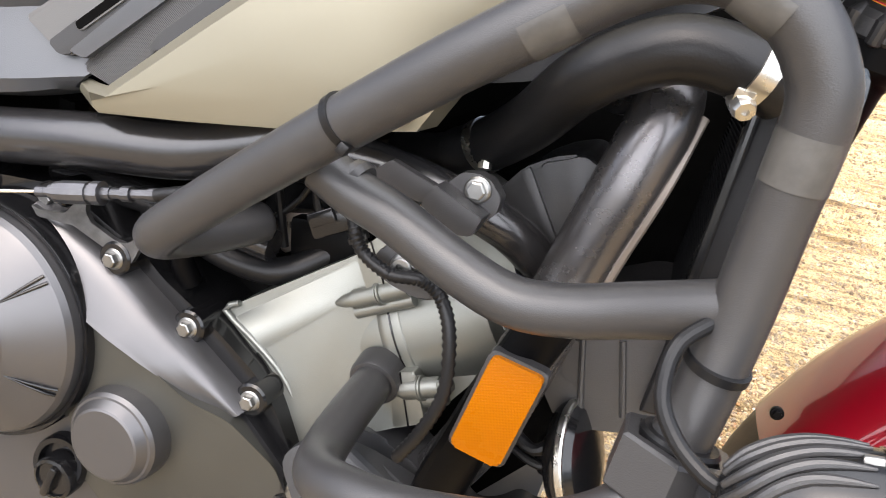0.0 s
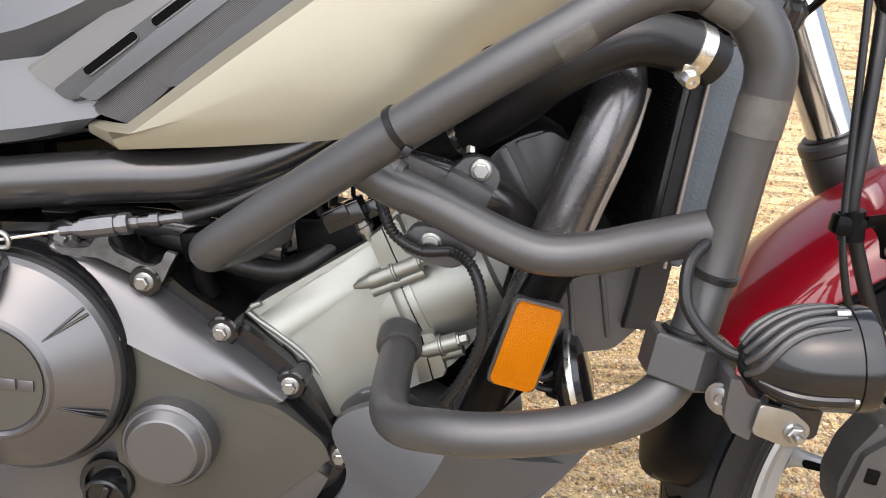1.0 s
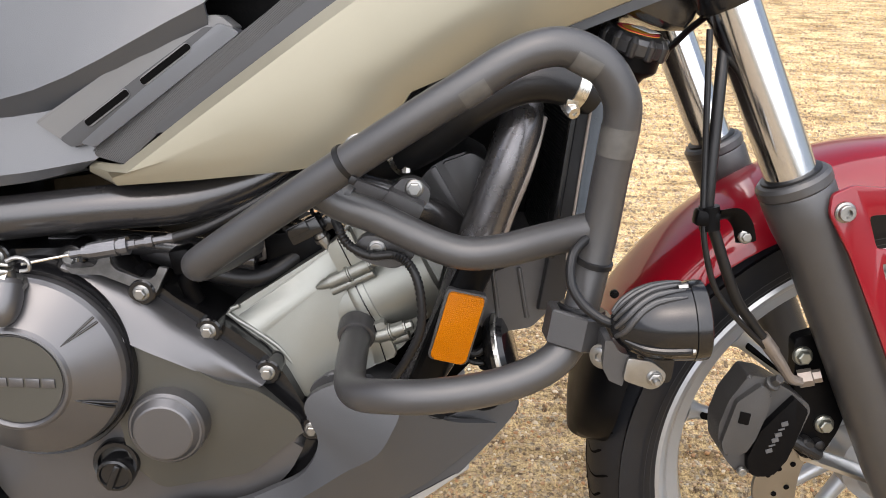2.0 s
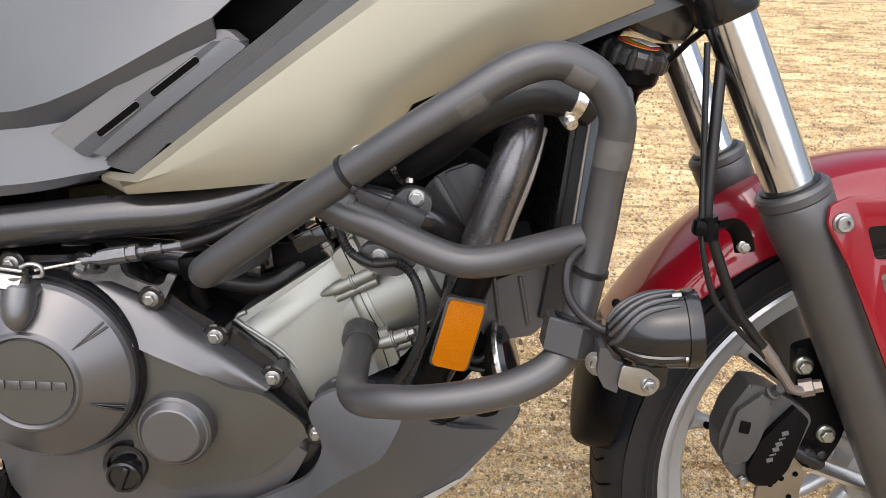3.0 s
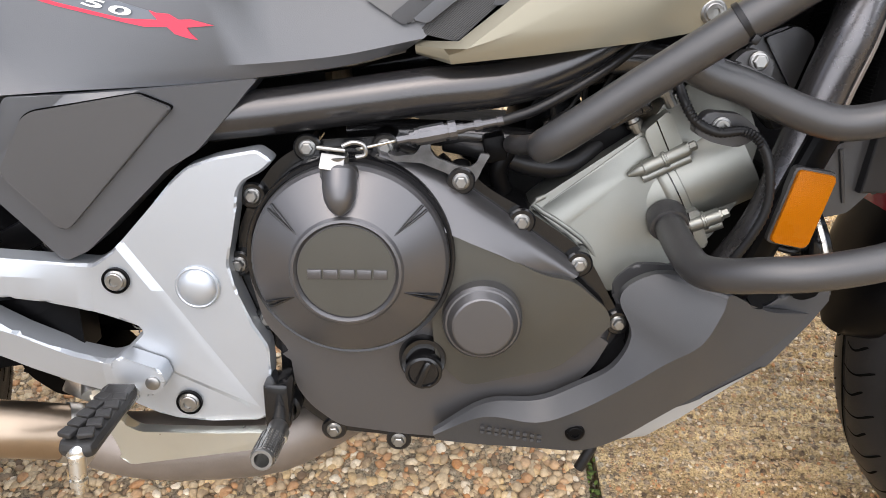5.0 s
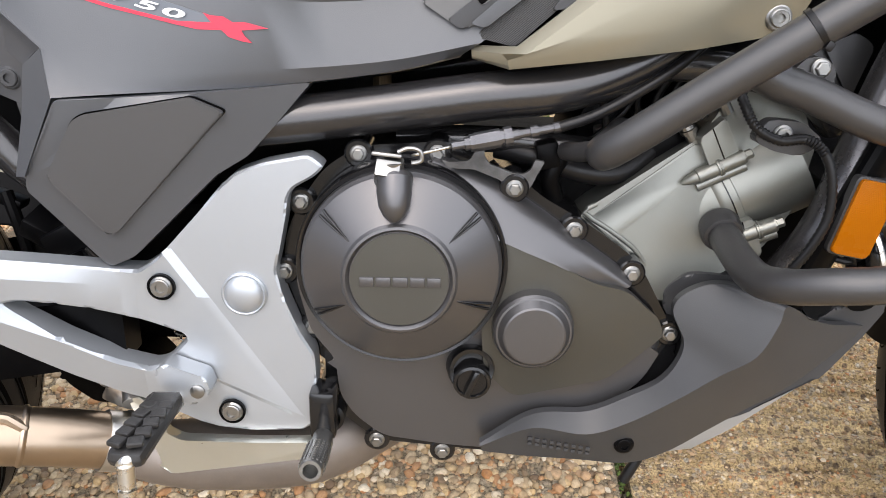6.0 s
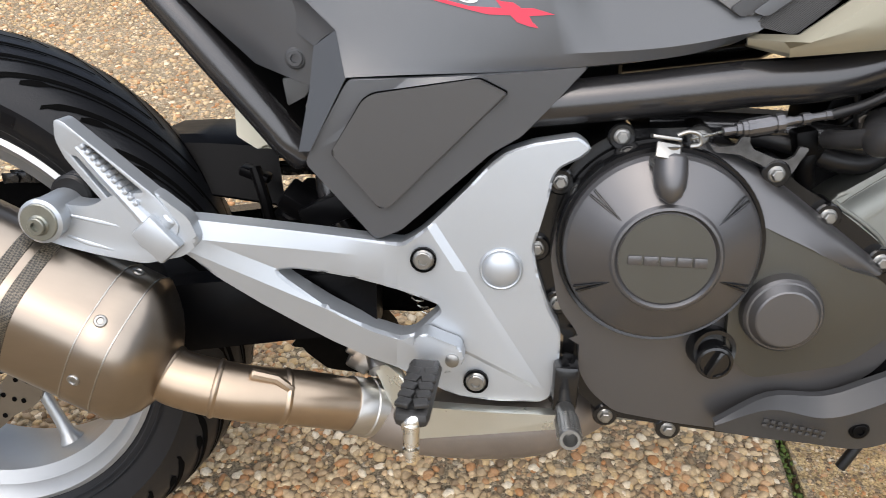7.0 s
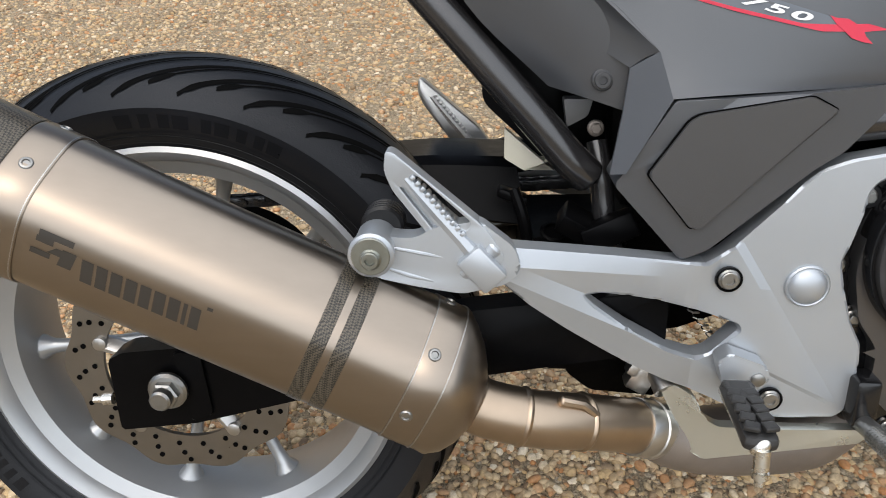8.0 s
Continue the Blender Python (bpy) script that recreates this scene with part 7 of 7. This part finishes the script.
part("cap_sticker", bm, YELLOW, cap)
bm = B()
turned(bm, CP + c_ * 0.0026, cdir, [(0.0188, 0), (0.0188, 0.0006), (0.0150, 0.0006), (0.0150, 0)], 36)
part("sticker_ring", bm, REDINK, cap)
bm = B()
bmesh.ops.create_cube(bm, size=1.0, matrix=Matrix.Translation(CP + c_ * 0.0034 + V(0.006, 0, 0)) @ cdir.to_track_quat("Z", "Y").to_matrix().to_4x4() @ Matrix.Diagonal((0.017, 0.020, 0.0006, 1)))
part("sticker_panel", bm, FOIL, cap)
bm = B()
sweep(bm, [(1.222, -0.080, 0.716), (1.234, -0.085, 0.730), (1.243, -0.088, 0.741), (1.254, -0.095, 0.752)], 0.0042, 10, flat=(1, 0.5))
part("cap_stay", bm, BLACK, bike, "black strap beside the radiator cap", 20)

FK = V(math.sin(radians(27)), 0, -math.cos(radians(27)))   # down the fork


def fork_leg(y, name):
    top, seal = V(1.266, y, 0.764), V(1.3395, y, 0.6195)
    bm = B()
    turned(bm, seal - FK * 0.26, FK, [(0.0215, 0), (0.0215, 0.27)], 40)
    leg = part(name, bm, CHROME, bike, "chromed fork tube in a dark grey lower leg")
    bm = B()
    turned(bm, seal, FK, [(0.0225, -0.008), (0.0290, -0.006), (0.0315, -0.003), (0.0315, 0.004), (0.0300, 0.006), (0.0312, 0.009), (0.0305, 0.035), (0.0272, 0.060), (0.0268, 0.30), (0.024, 0.36), (0.018, 0.37)], 44)
    part("lower_leg", bm, TUBE, leg, "matt dark grey lower leg")
    bm = B()
    turned(bm, seal - FK * 0.006, FK, [(0.0222, -0.004), (0.0255, -0.003), (0.0255, 0.003), (0.0222, 0.004)], 40)
    part("dust_seal", bm, SOFT, leg)
    return leg


YR, YL = MID - 0.100, MID + 0.105
fork_leg(YR, "fork_leg")
fork_leg(YL, "fork_leg")
bm = B()
block(bm, (1.222, MID, 0.794), (0.11, 0.23, 0.034), (0, 27, 0), 0.012)
for y in (YR, YL):
    turned(bm, V(1.2665, y, 0.7615), FK, [(0.0245, -0.060), (0.0262, -0.055), (0.0262, -0.004), (0.0245, 0.0)], 36)
part("lower_yoke", bm, GLOSS, bike, "gloss black lower fork yoke")
bm = B()
block(bm, (1.203, MID, 0.797), (0.12, 0.16, 0.09), (0, 20, 0), 0.015)
part("steering_head", bm, SPAR, bike, "black steering head")

# -- front mudguard --
def guard(bm, a0, a1, n, rad, half, drop, thick=0.003, off=0.0):
    rows = []
    for i in range(n + 1):
        a = radians(a0 + (a1 - a0) * i / n)
        R_ = rad(i / n)
        row = []
        for k in range(17):
            t = -1 + 2 * k / 16
            rr = R_ - drop(i / n) * abs(t) ** 2.6
            row.append(V(FA[0] + off + rr * math.cos(a), MIDF + half(i / n) * math.sin(t * 1.35) / math.sin(1.35), FA[1] + rr * math.sin(a)))
        rows.append(row)
    o = [[bm.verts.new(p) for p in r] for r in rows]
    inn = []
    for r in rows:
        c = V(FA[0], MIDF, FA[1])
        inn.append([bm.verts.new(p + (V(FA[0], p.y * 0.9, FA[1]) - p).normalized() * thick) for p in r])
    for g in (o, inn):
        for i in range(n):
            for k in range(16):
                bm.faces.new((g[i][k], g[i][k + 1], g[i + 1][k + 1], g[i + 1][k]))
    loop = [(i, 0) for i in range(n + 1)] + [(n, k) for k in range(1, 17)] + [(i, 16) for i in range(n - 1, -1, -1)] + [(0, k) for k in range(15, 0, -1)]
    for j in range(len(loop)):
        (i, k), (m, q) = loop[j], loop[(j + 1) % len(loop)]
        bm.faces.new((o[i][k], o[m][q], inn[m][q], inn[i][k]))
    return bm


bm = B()
guard(bm, 154, 50, 30, lambda s: 0.348 - 0.012 * abs(s - 0.4), lambda s: 0.078, lambda s: 0.022 + 0.030 * min(1, s * 2.2))
mud = part("front_mudguard", bm, RED, bike, "glossy dark red front mudguard with a black rear extension", 50)
bm = B()
guard(bm, 177.5, 150, 14, lambda s: 0.334 + 0.009 * min(1, s * 1.6), lambda s: 0.030 + 0.046 * min(1, s * 3.0) ** 0.6, lambda s: 0.030)
part("mudguard_extension", bm, BLACK, mud, "black plastic mudguard extension", 50)
bm = B()
plate_with_hole(bm, [(1.358, 0.616), (1.357, 0.600), (1.381, 0.5642), (1.405, 0.520), (1.430, 0.4726), (1.470, 0.400), (1.500, 0.34), (1.530, 0.35), (1.50, 0.45), (1.478, 0.54), (1.452, 0.600), (1.420, 0.622), (1.376, 0.624)], [[(1.390, 0.600), (1.425, 0.604), (1.430, 0.572), (1.4015, 0.572)], [(1.4080, 0.560), (1.435, 0.560), (1.452, 0.500), (1.4320, 0.505)]], -0.150, -0.146, 0.001)
for v in bm.verts:
    v.co.y += 0.004 * max(0, (v.co.z - 0.60) / 0.02) ** 1.5
part("mudguard_stay", bm, RED, mud, "red mudguard stay with cut-outs beside the fork", 20)
bm = B()
for k in range(5):
    block(bm, (1.431 + 0.006 * k, -0.1506, 0.555 - 0.014 * k), (0.004, 0.0006, 0.012), (0, 25 * (k % 2), 0), 0)
part("scuff_marks", bm, GREYINK, mud)
hexbolt("mudguard_bolt", (1.3695, -0.1500, 0.6025), 0.0062, mud, BOLT, socket=True, flange=1.4, label="bright dome bolt")
hexbolt("mudguard_bolt", (1.212, -0.052, 0.492), 0.003, mud, BLACK, label="small black push pin")

# -- front brake --
CAL = surface("caliper_grey", (0.034, 0.033, 0.032), 0.46, 0.15, 0.1, 1500, 0.5, 0.0005, 9, dust=0.03)
bm = B()
cal = [(1.327, 0.440), (1.343, 0.438), (1.352, 0.434), (1.368, 0.425), (1.386, 0.413), (1.389, 0.405), (1.379, 0.368), (1.375, 0.356), (1.362, 0.340), (1.351, 0.337), (1.341, 0.339), (1.328, 0.341), (1.319, 0.350), (1.310, 0.363), (1.307, 0.377), (1.306, 0.389), (1.312, 0.414)]
prism(bm, cal, -0.116, -0.084, 0.004, 0.003, 3)
calip = part("front_caliper", bm, CAL, bike, "dark grey front brake caliper with raised facets", 18)
bm = B()
prism(bm, [(1.369, 0.422), (1.383, 0.410), (1.376, 0.376), (1.371, 0.358), (1.360, 0.341), (1.343, 0.340), (1.336, 0.346), (1.334, 0.360), (1.342, 0.387), (1.356, 0.406)], -0.124, -0.11, 0.003, 0.002, 3)
part("caliper_face", bm, BLACK, calip, "smooth black face plate", sharp=18)
bm = B()
prism(bm, [(1.338, 0.434), (1.348, 0.425), (1.346, 0.405), (1.339, 0.378), (1.331, 0.362), (1.313, 0.360), (1.308, 0.373), (1.317, 0.416)], -0.123, -0.11, 0.0045, 0.003, 3)
part("piston_cover", bm, CAL, calip, sharp=18)
bm = B()
prism(bm, corners([(1.321, 0.407), (1.331, 0.405), (1.330, 0.393), (1.320, 0.395)], 0.001), -0.1236, -0.12, 0.0006)
part("cover_recess", bm, BLACK, calip, sharp=18)
bm = B()
for k, wd in enumerate((0.0042, 0.0016, 0.0042, 0.0042, 0.0016, 0.0044)):
    p = V(1.3525, -0.1242, 0.368) + V(0.0021, 0, 0.0056) * k
    block(bm, p, (0.0062, 0.0008, wd), (0, -20, 0), 0)
part("cast_marks", bm, DARK, calip, "row of small grey blocks")
bm = B()
prism(bm, corners([(1.374, 0.468), (1.402, 0.478), (1.420, 0.430), (1.438, 0.408), (1.430, 0.372), (1.418, 0.345), (1.404, 0.341), (1.388, 0.356), (1.384, 0.40)], 0.006), -0.094, -0.080, 0.003)
part("caliper_bracket", bm, BLACK, calip, sharp=18)
for p in ((1.383, -0.096, 0.452), (1.415, -0.096, 0.382)):
    hexbolt("caliper_bolt", p, 0.0066, calip, ZINCO, flange=1.4, high=1.0, label="grey flange bolt")
bm = B()
turned(bm, (1.398, -0.096, 0.361), (0.1, -1, 0), [(0.0085, -0.01), (0.0085, 0.006), (0.0065, 0.009), (0, 0.010)], 20)
turned(bm, (1.411, -0.096, 0.362), (0.1, -1, 0), [(0.0050, -0.01), (0.0050, 0.006), (0, 0.008)], 16)
turned(bm, (1.407, -0.096, 0.352), (0.1, -1, 0), [(0.0055, -0.01), (0.0055, 0.006), (0, 0.008)], 16)
sweep(bm, [(1.386, -0.100, 0.366), (1.412, -0.100, 0.352)], 0.0065, 12, round_end=True)
part("slide_pin", bm, SOFT, calip)
hexbolt("bleed_nipple", (1.332, -0.120, 0.343), 0.0036, calip, BOLT, socket=True, flange=1.2)
hexbolt("bleed_screw", (1.349, -0.118, 0.434), 0.0050, calip, CAL, axis=(0.3, -0.6, 0.7), high=1.8)
bm = B()
turned(bm, (1.387, -0.104, 0.434), (0.86, -0.3, 0.35), [(0.0085, -0.008), (0.0085, 0.004), (0.0062, 0.005), (0.0062, 0.012), (0, 0.012)], 6)
part("banjo_bolt", bm, MUFGREY, calip, sharp=20)
bm = B()
hose = smooth_path([(1.268, -0.105, 0.748), (1.262, -0.126, 0.705), (1.2605, -0.134, 0.660), (1.260, -0.138, 0.625), (1.262, -0.138, 0.598), (1.272, -0.136, 0.574), (1.298, -0.130, 0.520), (1.317, -0.124, 0.496), (1.338, -0.118, 0.472)], 8)
sweep(bm, hose, 0.0048, 16)
bh = part("brake_hose", bm, SOFT, bike, "black front brake hose with a steel end fitting")
bm = B()
sweep(bm, [(1.331, -0.1195, 0.480), (1.345, -0.116, 0.464)], 0.0064, 14)
part("hose_ferrule", bm, MUFGREY, bh)
bm = B()
sweep(bm, smooth_path([(1.344, -0.116, 0.465), (1.356, -0.114, 0.450), (1.368, -0.110, 0.435), (1.380, -0.106, 0.431)], 4), [0.0060, 0.0052, 0.0046, 0.0048], 12)
part("hose_fitting", bm, MUFGREY, bh)
bm = B()
sweep(bm, smooth_path([(1.247, -0.130, 0.742), (1.250, -0.135, 0.690), (1.2535, -0.138, 0.640), (1.2565, -0.142, 0.595), (1.262, -0.143, 0.565), (1.276, -0.140, 0.530), (1.302, -0.134, 0.500), (1.335, -0.12, 0.47)], 8), 0.0026, 12)
part("sensor_wire", bm, SOFT, bh)
bm = B()
block(bm, (1.260, -0.140, 0.592), (0.020, 0.014, 0.014), (0, 6, 0), 0.003)
turned(bm, (1.263, -0.139, 0.592), (0.15, 0, -1), [(0.0085, -0.010), (0.0085, 0.010)], 20)
part("hose_clip", bm, BLACK, bh)
bm = B()
sweep(bm, smooth_path([(1.270, -0.139, 0.594), (1.284, -0.136, 0.595), (1.294, -0.133, 0.585), (1.300, -0.130, 0.570)], 5), 0.0085, 8, flat=(0.25, 1))
part("clip_stay", bm, BLACK, bh)
hexbolt("clip_bolt", (1.298, -0.133, 0.575), 0.0042, bh, BOLT)
